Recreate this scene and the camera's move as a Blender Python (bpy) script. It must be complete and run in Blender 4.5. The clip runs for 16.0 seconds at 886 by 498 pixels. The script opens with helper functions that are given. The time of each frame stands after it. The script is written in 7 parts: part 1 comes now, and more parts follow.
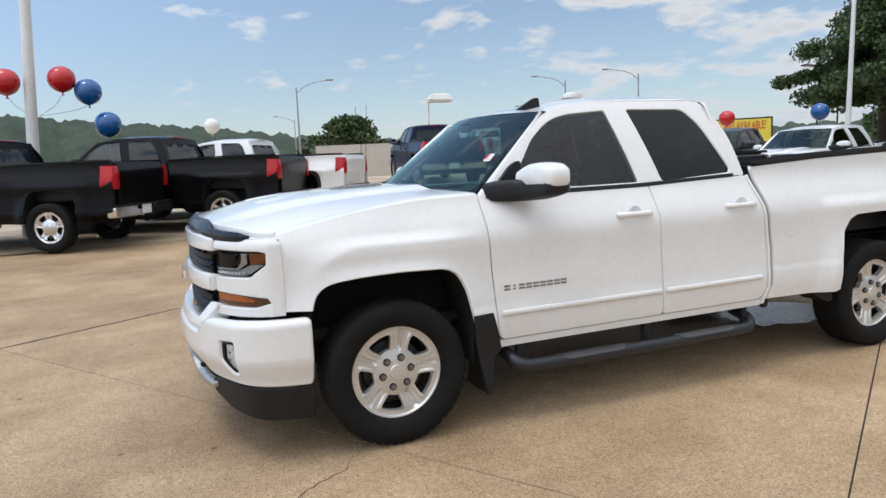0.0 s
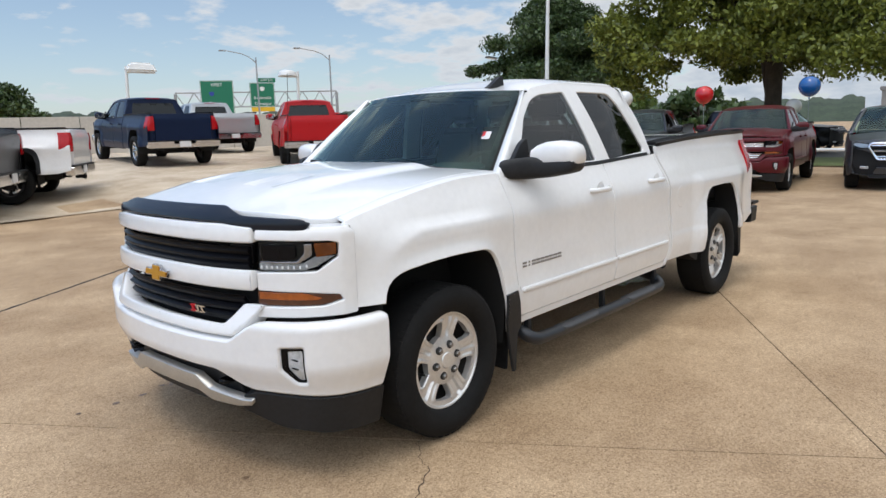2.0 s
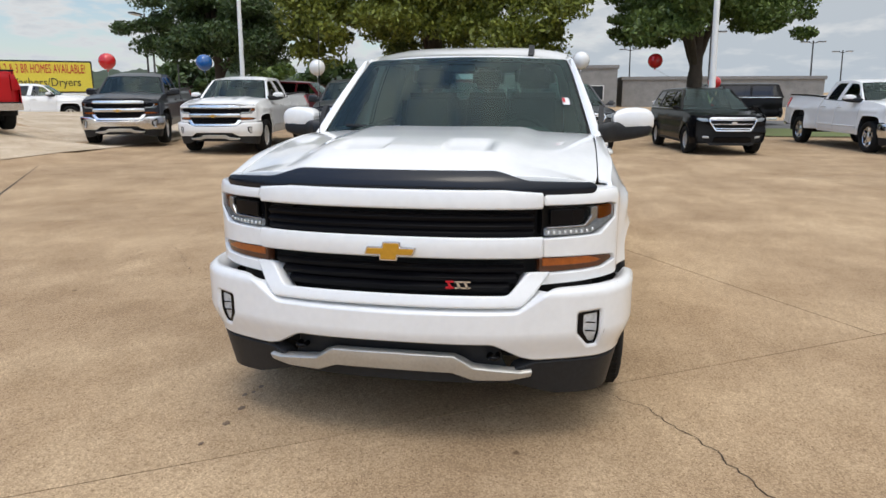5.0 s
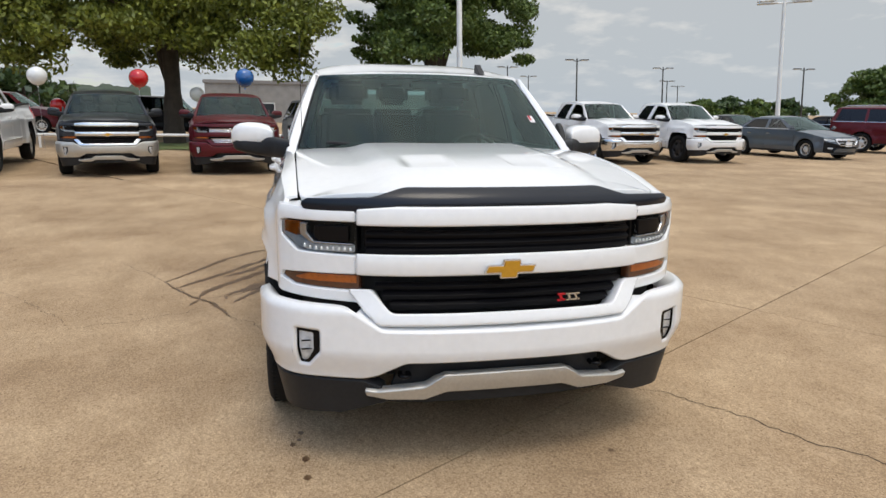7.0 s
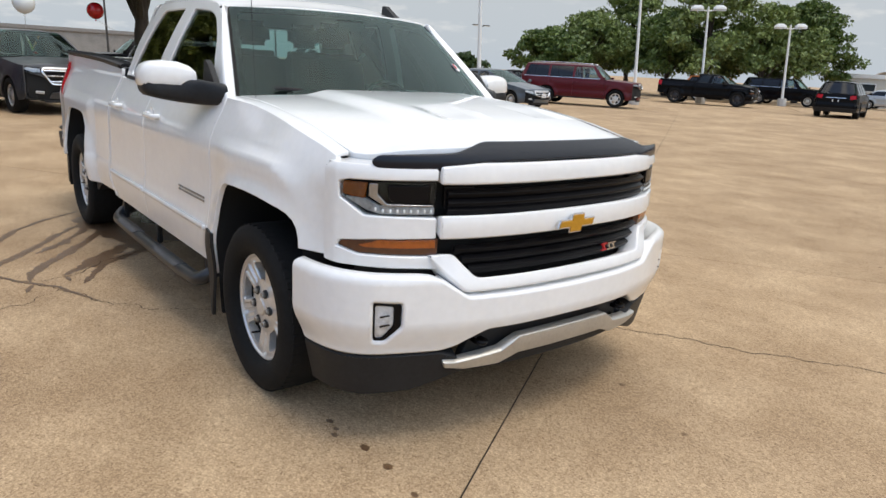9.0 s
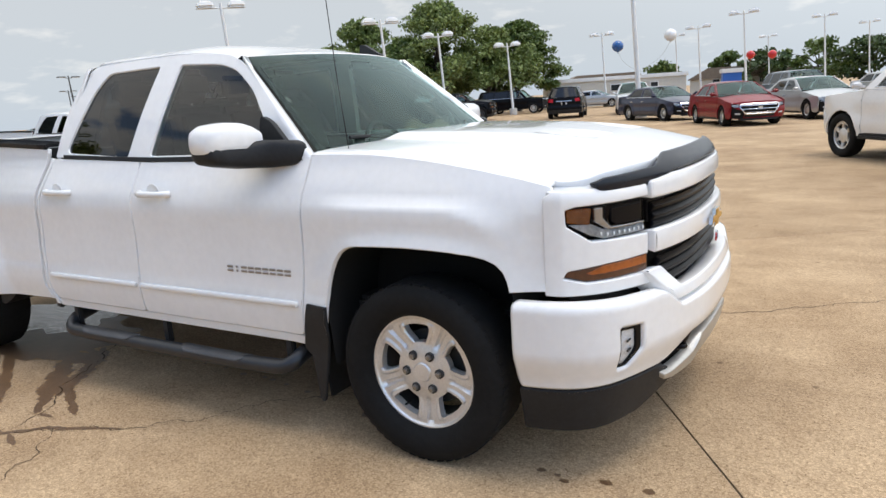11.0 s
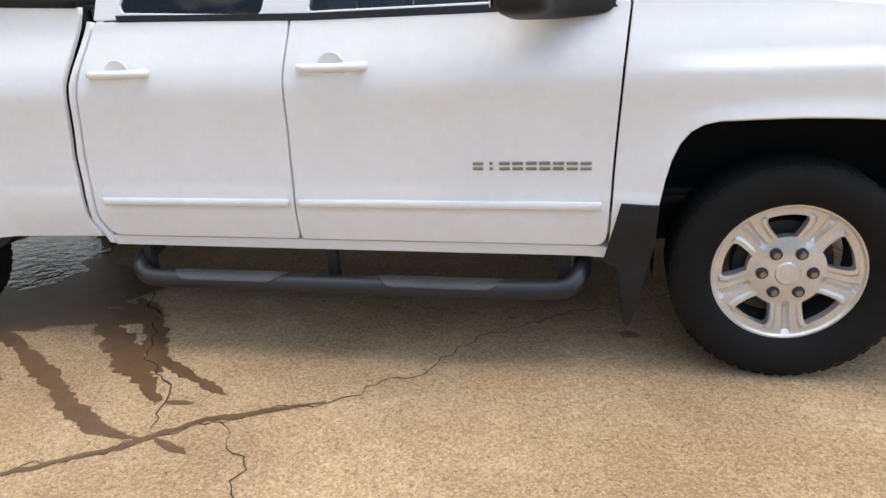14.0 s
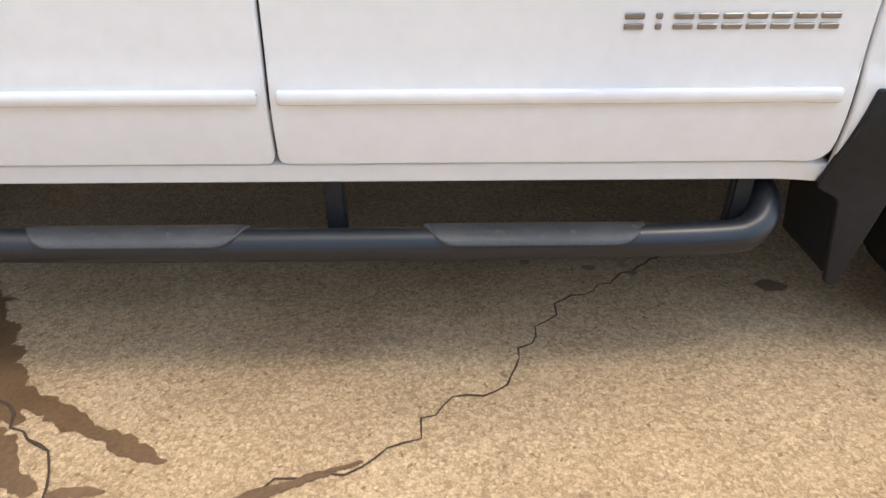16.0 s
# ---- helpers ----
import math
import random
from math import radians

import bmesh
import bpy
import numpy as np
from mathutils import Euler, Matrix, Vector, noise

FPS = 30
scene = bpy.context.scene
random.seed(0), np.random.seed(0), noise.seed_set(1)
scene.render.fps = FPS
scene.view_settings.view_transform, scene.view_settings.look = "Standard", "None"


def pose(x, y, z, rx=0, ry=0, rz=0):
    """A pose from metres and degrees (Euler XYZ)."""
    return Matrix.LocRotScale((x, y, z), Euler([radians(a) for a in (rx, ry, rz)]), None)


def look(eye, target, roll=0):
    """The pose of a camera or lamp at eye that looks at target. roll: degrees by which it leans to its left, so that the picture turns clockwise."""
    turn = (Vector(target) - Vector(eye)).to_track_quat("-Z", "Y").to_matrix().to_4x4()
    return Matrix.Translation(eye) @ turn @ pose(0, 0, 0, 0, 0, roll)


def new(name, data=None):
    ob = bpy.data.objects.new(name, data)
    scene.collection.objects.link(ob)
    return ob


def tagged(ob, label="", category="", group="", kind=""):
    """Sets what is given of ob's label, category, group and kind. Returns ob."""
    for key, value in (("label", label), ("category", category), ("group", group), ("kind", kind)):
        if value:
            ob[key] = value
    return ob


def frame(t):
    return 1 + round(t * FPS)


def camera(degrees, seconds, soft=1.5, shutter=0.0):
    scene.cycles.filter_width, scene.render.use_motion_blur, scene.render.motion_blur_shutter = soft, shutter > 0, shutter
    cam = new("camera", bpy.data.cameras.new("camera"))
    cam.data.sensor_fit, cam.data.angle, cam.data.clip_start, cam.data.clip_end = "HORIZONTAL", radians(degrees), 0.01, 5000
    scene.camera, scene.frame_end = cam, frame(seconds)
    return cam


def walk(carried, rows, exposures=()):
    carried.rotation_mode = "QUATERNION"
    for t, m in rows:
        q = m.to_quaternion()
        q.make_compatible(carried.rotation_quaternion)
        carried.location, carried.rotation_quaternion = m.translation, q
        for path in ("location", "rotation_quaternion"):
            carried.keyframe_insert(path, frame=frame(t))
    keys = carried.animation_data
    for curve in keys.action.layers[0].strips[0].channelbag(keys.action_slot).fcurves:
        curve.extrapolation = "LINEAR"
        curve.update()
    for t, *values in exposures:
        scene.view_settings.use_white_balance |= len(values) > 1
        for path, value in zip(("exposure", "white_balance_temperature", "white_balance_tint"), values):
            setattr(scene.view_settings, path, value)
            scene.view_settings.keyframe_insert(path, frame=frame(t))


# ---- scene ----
cam = camera(65.4, 16.0)
PATH = [
    (0, (1.098, 4.301, 1.47), (0.336, 2.469, 1.218), -2.6),
    (0.5, (1.477, 4.049, 1.464), (0.432, 2.375, 1.144), 1.0),
    (1, (1.798, 3.738, 1.472), (0.718, 2.082, 1.169), -2.6),
    (1.5, (2.135, 3.354, 1.487), (0.845, 1.846, 1.236), -0.6),
    (2, (2.473, 3.142, 1.523), (0.997, 1.837, 1.18), -1.7),
    (2.5, (2.721, 2.812, 1.507), (1.21, 1.542, 1.183), -2.6),
    (3, (2.947, 2.486, 1.525), (1.301, 1.385, 1.247), -0.4),
    (3.5, (3.294, 2.105, 1.551), (1.561, 1.159, 1.231), -2.3),
    (4, (3.407, 1.614, 1.545), (1.634, 0.771, 1.163), -5.5),
    (4.5, (3.618, 1.155, 1.517), (1.744, 0.592, 1.104), 0.0),
    (4.7, (3.665, 0.986, 1.54), (1.769, 0.515, 1.114), 0.4),
    (6.8, (3.631, -0.744, 1.534), (1.7, -0.426, 1.121), -0.4),
    (7, (3.612, -0.885, 1.536), (1.7, -0.452, 1.138), 0.8),
    (7.5, (3.577, -1.243, 1.547), (1.761, -0.558, 1.063), 0.6),
    (8, (3.309, -1.497, 1.484), (1.546, -0.669, 1.031), -0.6),
    (8.5, (3.035, -1.776, 1.487), (1.376, -0.737, 1.079), 3.2),
    (9, (2.817, -2.163, 1.493), (1.304, -0.961, 0.978), 3.2),
    (9.2, (2.652, -2.308, 1.452), (1.173, -1.067, 0.931), 0.9),
    (11.3, (1.287, -3.307, 1.474), (0.421, -1.565, 1.011), -2.1),
    (11.5, (1.142, -3.399, 1.459), (0.388, -1.619, 0.948), -0.5),
    (12, (0.818, -3.572, 1.449), (0.154, -1.773, 0.88), -1.5),
    (12.5, (0.443, -3.548, 1.436), (-0.11, -1.769, 0.71), -7.5),
    (13, (0.032, -3.565, 1.407), (-0.315, -1.691, 0.799), 0.5),
    (13.5, (-0.284, -3.456, 1.422), (-0.623, -1.606, 0.741), -2.4),
    (14, (-0.641, -3.262, 1.377), (-1.064, -1.451, 0.643), -3.5),
    (14.5, (-1.015, -3.137, 1.334), (-1.342, -1.372, 0.451), -2.2),
    (15, (-1.25, -2.87, 1.231), (-1.444, -1.071, 0.378), -1.5),
    (15.5, (-1.36, -2.408, 1.082), (-1.394, -0.699, 0.043), -0.4),
    (16, (-1.398, -2.289, 1.06), (-1.384, -0.574, 0.032), -0.2),
]
EXPOSURE = [(0.0, -0.02, 6480, 10), (2.5, -0.03, 6480, 10), (4.5, -0.03, 6700, 10), (7.0, -0.05, 7030, 10), (9.2, 0.08, 7000, 10), (11.3, 0.26, 6930, 10), (12.5, 0.30, 7020, 10), (13.5, 0.40, 7170, 10), (14.5, 0.60, 7270, 10), (16.0, 0.80, 7420, 10)]
walk(cam, [(t, look(eye, target, roll)) for t, eye, target, roll in PATH], EXPOSURE)

# ---- world, sun ----
SUN_EL, SUN_AZ = radians(71), radians(8)      # elevation; azimuth from +x towards +y
world = bpy.data.worlds.new("hazy_summer_sky")
scene.world = world
world.use_nodes = True
WN, WL = world.node_tree.nodes, world.node_tree.links
WN.clear()


def wnode(kind, **props):
    n = WN.new(kind)
    for k, v in props.items():
        if k == "op":
            n.operation = v
        else:
            n.inputs[k].default_value = v
    return n


sky = WN.new("ShaderNodeTexSky")
sky.sky_type, sky.sun_disc = "NISHITA", False
sky.sun_elevation, sky.sun_rotation = SUN_EL, radians(90) - SUN_AZ
sky.air_density, sky.dust_density, sky.ozone_density = 1.0, 0.3, 1.6
geo = WN.new("ShaderNodeTexCoord")
sep = WN.new("ShaderNodeSeparateXYZ")
WL.new(geo.outputs["Generated"], sep.inputs[0])
# flatten the dome into a cloud layer: x / (z + 0.12), y / (z + 0.12)
zz = wnode("ShaderNodeMath", op="MAXIMUM")
zz.inputs[1].default_value = 0.0
WL.new(sep.outputs[2], zz.inputs[0])
za = wnode("ShaderNodeMath", op="ADD")
za.inputs[1].default_value = 0.22
WL.new(zz.outputs[0], za.inputs[0])
flat = WN.new("ShaderNodeCombineXYZ")
for i in (0, 1):
    d = wnode("ShaderNodeMath", op="DIVIDE")
    WL.new(sep.outputs[i], d.inputs[0])
    WL.new(za.outputs[0], d.inputs[1])
    WL.new(d.outputs[0], flat.inputs[i])
puff = wnode("ShaderNodeTexNoise", Scale=3.6, Detail=9.0, Roughness=0.55)
WL.new(flat.outputs[0], puff.inputs["Vector"])
# thicker cloud to the north and west, thinner to the south
cover = wnode("ShaderNodeVectorMath", op="DOT_PRODUCT")
WL.new(geo.outputs["Generated"], cover.inputs[0])
cover.inputs[1].default_value = (-0.105, 0.22, 0.0)
cadd = wnode("ShaderNodeMath", op="ADD")
WL.new(puff.outputs["Fac"], cadd.inputs[0])
WL.new(cover.outputs["Value"], cadd.inputs[1])
cmap = WN.new("ShaderNodeValToRGB")
cmap.color_ramp.elements[0].position, cmap.color_ramp.elements[1].position = 0.385, 0.50
cmap.color_ramp.elements[0].color, cmap.color_ramp.elements[1].color = (0.06, 0.06, 0.06, 1), (0.95, 0.95, 0.95, 1)
WL.new(cadd.outputs[0], cmap.inputs[0])
tone = WN.new("ShaderNodeValToRGB")
tone.color_ramp.elements[0].color, tone.color_ramp.elements[1].color = (5.3, 5.35, 5.4, 1), (3.55, 3.85, 4.2, 1)
tone.color_ramp.elements[0].position, tone.color_ramp.elements[1].position = 0.48, 0.66
WL.new(cadd.outputs[0], tone.inputs[0])
cloudmix = WN.new("ShaderNodeMixRGB")
WL.new(cmap.outputs[0], cloudmix.inputs[0])
deep = wnode("ShaderNodeVectorMath", op="SCALE")
deep.inputs["Scale"].default_value = 0.84
WL.new(sky.outputs[0], deep.inputs[0])
WL.new(deep.outputs[0], cloudmix.inputs[1])
WL.new(tone.outputs[0], cloudmix.inputs[2])
# pale haze towards the horizon
hz = wnode("ShaderNodeMath", op="MULTIPLY")
hz.inputs[1].default_value = -9.0
WL.new(zz.outputs[0], hz.inputs[0])
he = wnode("ShaderNodeMath", op="EXPONENT")
WL.new(hz.outputs[0], he.inputs[0])
hs = wnode("ShaderNodeMath", op="MULTIPLY")
hs.inputs[1].default_value = 0.5
WL.new(he.outputs[0], hs.inputs[0])
hazemix = WN.new("ShaderNodeMixRGB")
hazemix.inputs[2].default_value = (2.6, 3.4, 4.5, 1)
WL.new(hs.outputs[0], hazemix.inputs[0])
WL.new(cloudmix.outputs[0], hazemix.inputs[1])
bg = wnode("ShaderNodeBackground", Strength=0.15)
# the thin cloud glows round the hidden sun
halo = wnode("ShaderNodeVectorMath", op="DOT_PRODUCT")
WL.new(geo.outputs["Generated"], halo.inputs[0])
halo.inputs[1].default_value = (math.cos(SUN_EL) * math.cos(SUN_AZ), math.cos(SUN_EL) * math.sin(SUN_AZ), math.sin(SUN_EL))
hmax = wnode("ShaderNodeMath", op="MAXIMUM")
hmax.inputs[1].default_value = 0.0
WL.new(halo.outputs["Value"], hmax.inputs[0])
hpow = wnode("ShaderNodeMath", op="POWER")
hpow.inputs[1].default_value = 1.35
WL.new(hmax.outputs[0], hpow.inputs[0])
hgain = wnode("ShaderNodeMath", op="MULTIPLY_ADD")
hgain.inputs[1].default_value, hgain.inputs[2].default_value = 2.0, 1.0
WL.new(hpow.outputs[0], hgain.inputs[0])
glow = wnode("ShaderNodeVectorMath", op="SCALE")
WL.new(hazemix.outputs[0], glow.inputs[0])
WL.new(hgain.outputs[0], glow.inputs["Scale"])
WL.new(glow.outputs[0], bg.inputs[0])
wout = WN.new("ShaderNodeOutputWorld")
WL.new(bg.outputs[0], wout.inputs[0])

sun = new("sun", bpy.data.lights.new("sun", "SUN"))
sun.data.energy, sun.data.angle, sun.data.color = 0.95, radians(20), (1.0, 0.94, 0.85)
sun_dir = Vector((math.cos(SUN_EL) * math.cos(SUN_AZ), math.cos(SUN_EL) * math.sin(SUN_AZ), math.sin(SUN_EL)))
sun.matrix_world = look(sun_dir * 60, (0, 0, 0))

# ---- materials ----
MATS = {}


def mat(name, color, rough=0.5, metal=0.0, coat=0.0, spec=0.5, var=0.0, scale=8.0, color2=None, bump=0.0, bscale=60.0, emit=None, alpha=1.0, per_object=0.0):
    """A principled material with two scales of colour variation and bump."""
    m = bpy.data.materials.new(name)
    MATS[name] = m
    m.use_nodes = True
    N, L = m.node_tree.nodes, m.node_tree.links
    b = N["Principled BSDF"]
    b.inputs["Roughness"].default_value, b.inputs["Metallic"].default_value = rough, metal
    b.inputs["Coat Weight"].default_value, b.inputs["Coat Roughness"].default_value = coat, 0.04
    b.inputs["Specular IOR Level"].default_value = spec
    c = (*color, 1)
    b.inputs["Base Color"].default_value = c
    tc = N.new("ShaderNodeTexCoord")
    if var or color2:
        big = N.new("ShaderNodeTexNoise")
        big.inputs["Scale"].default_value, big.inputs["Detail"].default_value = scale, 6
        fine = N.new("ShaderNodeTexNoise")
        fine.inputs["Scale"].default_value, fine.inputs["Detail"].default_value = scale * 9, 4
        L.new(tc.outputs["Object"], big.inputs["Vector"])
        L.new(tc.outputs["Object"], fine.inputs["Vector"])
        add = N.new("ShaderNodeMath")
        add.operation = "MULTIPLY_ADD"
        add.inputs[1].default_value = 0.5
        half = N.new("ShaderNodeMath")
        half.operation = "MULTIPLY"
        half.inputs[1].default_value = 0.5
        L.new(big.outputs["Fac"], half.inputs[0])
        L.new(fine.outputs["Fac"], add.inputs[0])
        L.new(half.outputs[0], add.inputs[2])
        ramp = N.new("ShaderNodeValToRGB")
        lo = color2 if color2 else tuple(max(0, v * (1 - var)) for v in color)
        ramp.color_ramp.elements[0].position, ramp.color_ramp.elements[1].position = 0.36, 0.64
        ramp.color_ramp.elements[0].color = (*lo, 1)
        ramp.color_ramp.elements[1].color = (*(min(1, v * (1 + var * 0.6)) for v in color), 1)
        L.new(add.outputs[0], ramp.inputs[0])
        out = ramp.outputs[0]
        if per_object:
            info = N.new("ShaderNodeObjectInfo")
            hsv = N.new("ShaderNodeHueSaturation")
            mr = N.new("ShaderNodeMapRange")
            mr.inputs[3].default_value, mr.inputs[4].default_value = 1 - per_object, 1 + per_object
            L.new(info.outputs["Random"], mr.inputs[0])
            L.new(mr.outputs[0], hsv.inputs["Value"])
            L.new(out, hsv.inputs["Color"])
            out = hsv.outputs[0]
        L.new(out, b.inputs["Base Color"])
    if bump:
        t = N.new("ShaderNodeTexNoise")
        t.inputs["Scale"].default_value, t.inputs["Detail"].default_value = bscale, 5
        L.new(tc.outputs["Object"], t.inputs["Vector"])
        bp = N.new("ShaderNodeBump")
        bp.inputs["Strength"].default_value, bp.inputs["Distance"].default_value = bump, 0.01
        L.new(t.outputs["Fac"], bp.inputs["Height"])
        L.new(bp.outputs[0], b.inputs["Normal"])
    if emit:
        b.inputs["Emission Color"].default_value, b.inputs["Emission Strength"].default_value = (*color, 1), emit
    return m


def glass(name, tint, rough=0.0, gloss=1.0, ior=1.5, film=0.0, sheen=(1.0, 1.0, 1.0)):
    """Tinted sheet glass: a coloured pass-through with a thin dust film under a Fresnel gloss."""
    m = bpy.data.materials.new(name)
    MATS[name] = m
    m.use_nodes = True
    N, L = m.node_tree.nodes, m.node_tree.links
    N.clear()
    tr, gl, fr, mx, out = (N.new(k) for k in ("ShaderNodeBsdfTransparent", "ShaderNodeBsdfGlossy", "ShaderNodeFresnel", "ShaderNodeMixShader", "ShaderNodeOutputMaterial"))
    tr.inputs[0].default_value = (*tint, 1)
    gl.inputs[0].default_value, gl.inputs["Roughness"].default_value = (*(gloss * k for k in sheen), 1), rough
    fr.inputs[0].default_value = ior
    L.new(fr.outputs[0], mx.inputs[0])
    dust, body = N.new("ShaderNodeBsdfDiffuse"), N.new("ShaderNodeMixShader")
    dust.inputs[0].default_value, body.inputs[0].default_value = (0.42, 0.58, 0.53, 1), film
    L.new(tr.outputs[0], body.inputs[1])
    L.new(dust.outputs[0], body.inputs[2])
    L.new(body.outputs[0], mx.inputs[1])
    L.new(gl.outputs[0], mx.inputs[2])
    L.new(mx.outputs[0], out.inputs[0])
    return m


def paint(name, color, metal=0.0, rough=0.32, coat=0.6):
    return mat(name, color, rough=rough, metal=metal, coat=coat, spec=0.4, var=0.04, scale=3.0)


WHITE = paint("white_paint", (0.79, 0.79, 0.785), coat=1.0)
BLACKP = mat("black_paint", (0.004, 0.004, 0.005), rough=0.22, coat=0.0, spec=0.15)
BLUEP = mat("blue_paint", (0.006, 0.014, 0.042), rough=0.3, coat=0.0, spec=0.16, var=0.04, scale=3.0)
REDP = mat("red_paint", (0.42, 0.006, 0.010), rough=0.4, coat=0.15, spec=0.25, var=0.04, scale=3.0)
MAROON = mat("maroon_paint", (0.085, 0.006, 0.011), rough=0.32, coat=0.2, spec=0.25, var=0.04, scale=3.0)
CHARCOAL = mat("charcoal_paint", (0.022, 0.025, 0.031), rough=0.32, metal=0.2, coat=0.3, spec=0.3, var=0.04, scale=3.0)
DEEPRED = mat("deep_red_paint", (0.20, 0.006, 0.012), rough=0.35, coat=0.2, spec=0.25, var=0.04, scale=3.0)
GRAPHITE = mat("graphite_paint", (0.060, 0.064, 0.071), rough=0.32, metal=0.3, coat=0.3, spec=0.3, var=0.04, scale=3.0)
SILVERP = paint("silver_paint", (0.50, 0.51, 0.52), 0.6)
SLATE = paint("slate_blue_paint", (0.10, 0.125, 0.155), 0.5)
NAVY = paint("navy_paint", (0.016, 0.024, 0.06), 0.4)
ORANGEP = paint("orange_paint", (0.45, 0.12, 0.02), 0.2)
PLASTIC = mat("black_plastic", (0.016, 0.017, 0.019), rough=0.5, spec=0.28, var=0.25, scale=6, bump=0.08, bscale=300)
GLOSSBLACK = mat("gloss_black_trim", (0.004, 0.004, 0.005), rough=0.20, spec=0.15)
SMOKE = mat("smoked_acrylic", (0.008, 0.011, 0.018), rough=0.25, spec=0.25, coat=0.1)
# black of the arch liners; also painted shade on sheets behind the grilles
DARK = mat("black_liner_and_cavity_shade", (0.008, 0.008, 0.008), rough=0.9)
UNDER = mat("underbody", (0.012, 0.012, 0.012), rough=0.8, var=0.3)
RUBBER = mat("tyre_rubber", (0.009, 0.009, 0.009), rough=0.8, spec=0.22, var=0.3, scale=5, bump=0.15, bscale=120)
CHROME = mat("chrome", (0.70, 0.71, 0.73), rough=0.2, metal=1.0)
ALLOY = mat("machined_alloy", (0.70, 0.69, 0.67), rough=0.28, metal=0.55, var=0.12, scale=12)
# near-black alloy: the shade inside wheels and nut recesses is in its colour
ALLOYSHADE = mat("alloy_in_shade", (0.045, 0.045, 0.045), rough=0.6, metal=0.3)
SATIN = mat("satin_silver", (0.50, 0.49, 0.46), rough=0.38, metal=0.7, var=0.1)
STEEL = mat("steel_nut", (0.30, 0.29, 0.28), rough=0.35, metal=1.0)
AMBER = mat("amber_lens", (0.36, 0.085, 0.010), rough=0.2, coat=0.4, var=0.3, scale=40)
AMBERDARK = mat("dark_amber_lens", (0.085, 0.028, 0.012), rough=0.2, coat=0.4, var=0.3, scale=40)
LED = mat("led_lens", (0.75, 0.77, 0.78), rough=0.12, coat=0.8)
REDLENS = mat("red_lens", (0.40, 0.005, 0.010), rough=0.2, coat=0.2, spec=0.3, var=0.12, scale=25)
CLEARLENS = mat("clear_lens", (0.60, 0.62, 0.64), rough=0.15, metal=0.1, coat=0.8, var=0.4, scale=40)
LAMPDARK = mat("headlamp_dark", (0.006, 0.006, 0.007), rough=0.15, spec=0.2)
LAMPGREY = mat("lamp_bezel_silver", (0.34, 0.34, 0.35), rough=0.2, metal=0.85)
GRILLE = mat("black_grille", (0.003, 0.003, 0.004), rough=0.30, spec=0.10)
STEPBLACK = mat("step_tube_black", (0.016, 0.019, 0.024), rough=0.32, var=0.15, scale=8)
PADGREY = mat("step_pad_rubber", (0.06, 0.062, 0.066), rough=0.5, var=0.25, scale=12, bump=0.1, bscale=200)
GOLD = mat("gold_badge", (0.60, 0.32, 0.035), rough=0.3, metal=0.5, var=0.1, scale=60)
REDBADGE = mat("red_badge", (0.5, 0.01, 0.02), rough=0.3)
PLATEW = mat("plate_white", (0.7, 0.7, 0.7), rough=0.4)
INTERIOR = mat("dark_cloth", (0.045, 0.048, 0.047), rough=0.85, var=0.2, bump=0.1, bscale=200)
WINDSHIELD = glass("windshield_glass", (0.46, 0.70, 0.64), rough=0.03, ior=1.38, film=0.007, sheen=(0.80, 1.0, 0.98))
SIDEGLASS = glass("front_side_glass", (0.46, 0.55, 0.54), ior=1.6)
PRIVACY = glass("privacy_glass", (0.05, 0.055, 0.06))
DARKGLASS = mat("dark_tinted_glass", (0.006, 0.008, 0.009), rough=0.04, spec=0.45)
CLEARGLASS = glass("clear_cover", (0.92, 0.94, 0.95), gloss=0.25)

# ---- mesh helpers ----
CACHE = {}


def cached(key, make):
    if key not in CACHE:
        CACHE[key] = make()
    return CACHE[key]


def thing(name, m, label, category, group="", kind=""):
    ob = new(name)
    ob.matrix_world = m
    ob.empty_display_size = 0.2
    return tagged(ob, label, category, group, kind)


def part(name, data, material, parent, label="", at=None):
    """A mesh (or bmesh) as one part under a thing or a part; its material sits on the object, so that meshes can be shared."""
    if isinstance(data, bmesh.types.BMesh):
        me = bpy.data.meshes.new(name)
        data.to_mesh(me)
        data.free()
        data = me
    if not data.materials:
        data.materials.append(None)
    ob = new(name, data)
    if parent:
        ob.parent = parent
    if at is not None:
        ob.matrix_local = at
    ob.material_slots[0].link = "OBJECT"
    ob.material_slots[0].material = material
    return tagged(ob, label)


def solo(name, data, material, label, category, m=None, group="", kind=""):
    ob = part(name, data, material, None)
    if m is not None:
        ob.matrix_world = m
    return tagged(ob, label, category, group, kind)


def smooth_mesh(bm, name="m", angle=40):
    bmesh.ops.recalc_face_normals(bm, faces=bm.faces)
    for f in bm.faces:
        f.smooth = True
    for e in bm.edges:
        e.smooth = len(e.link_faces) == 2 and e.calc_face_angle(0) < radians(angle)
    me = bpy.data.meshes.new(name)
    bm.to_mesh(me)
    bm.free()
    me.materials.append(None)
    return me


def ss(a, b, x):
    t = min(1.0, max(0.0, (x - a) / (b - a)))
    return t * t * (3 - 2 * t)


def lerp(a, b, t):
    return a + (b - a) * t


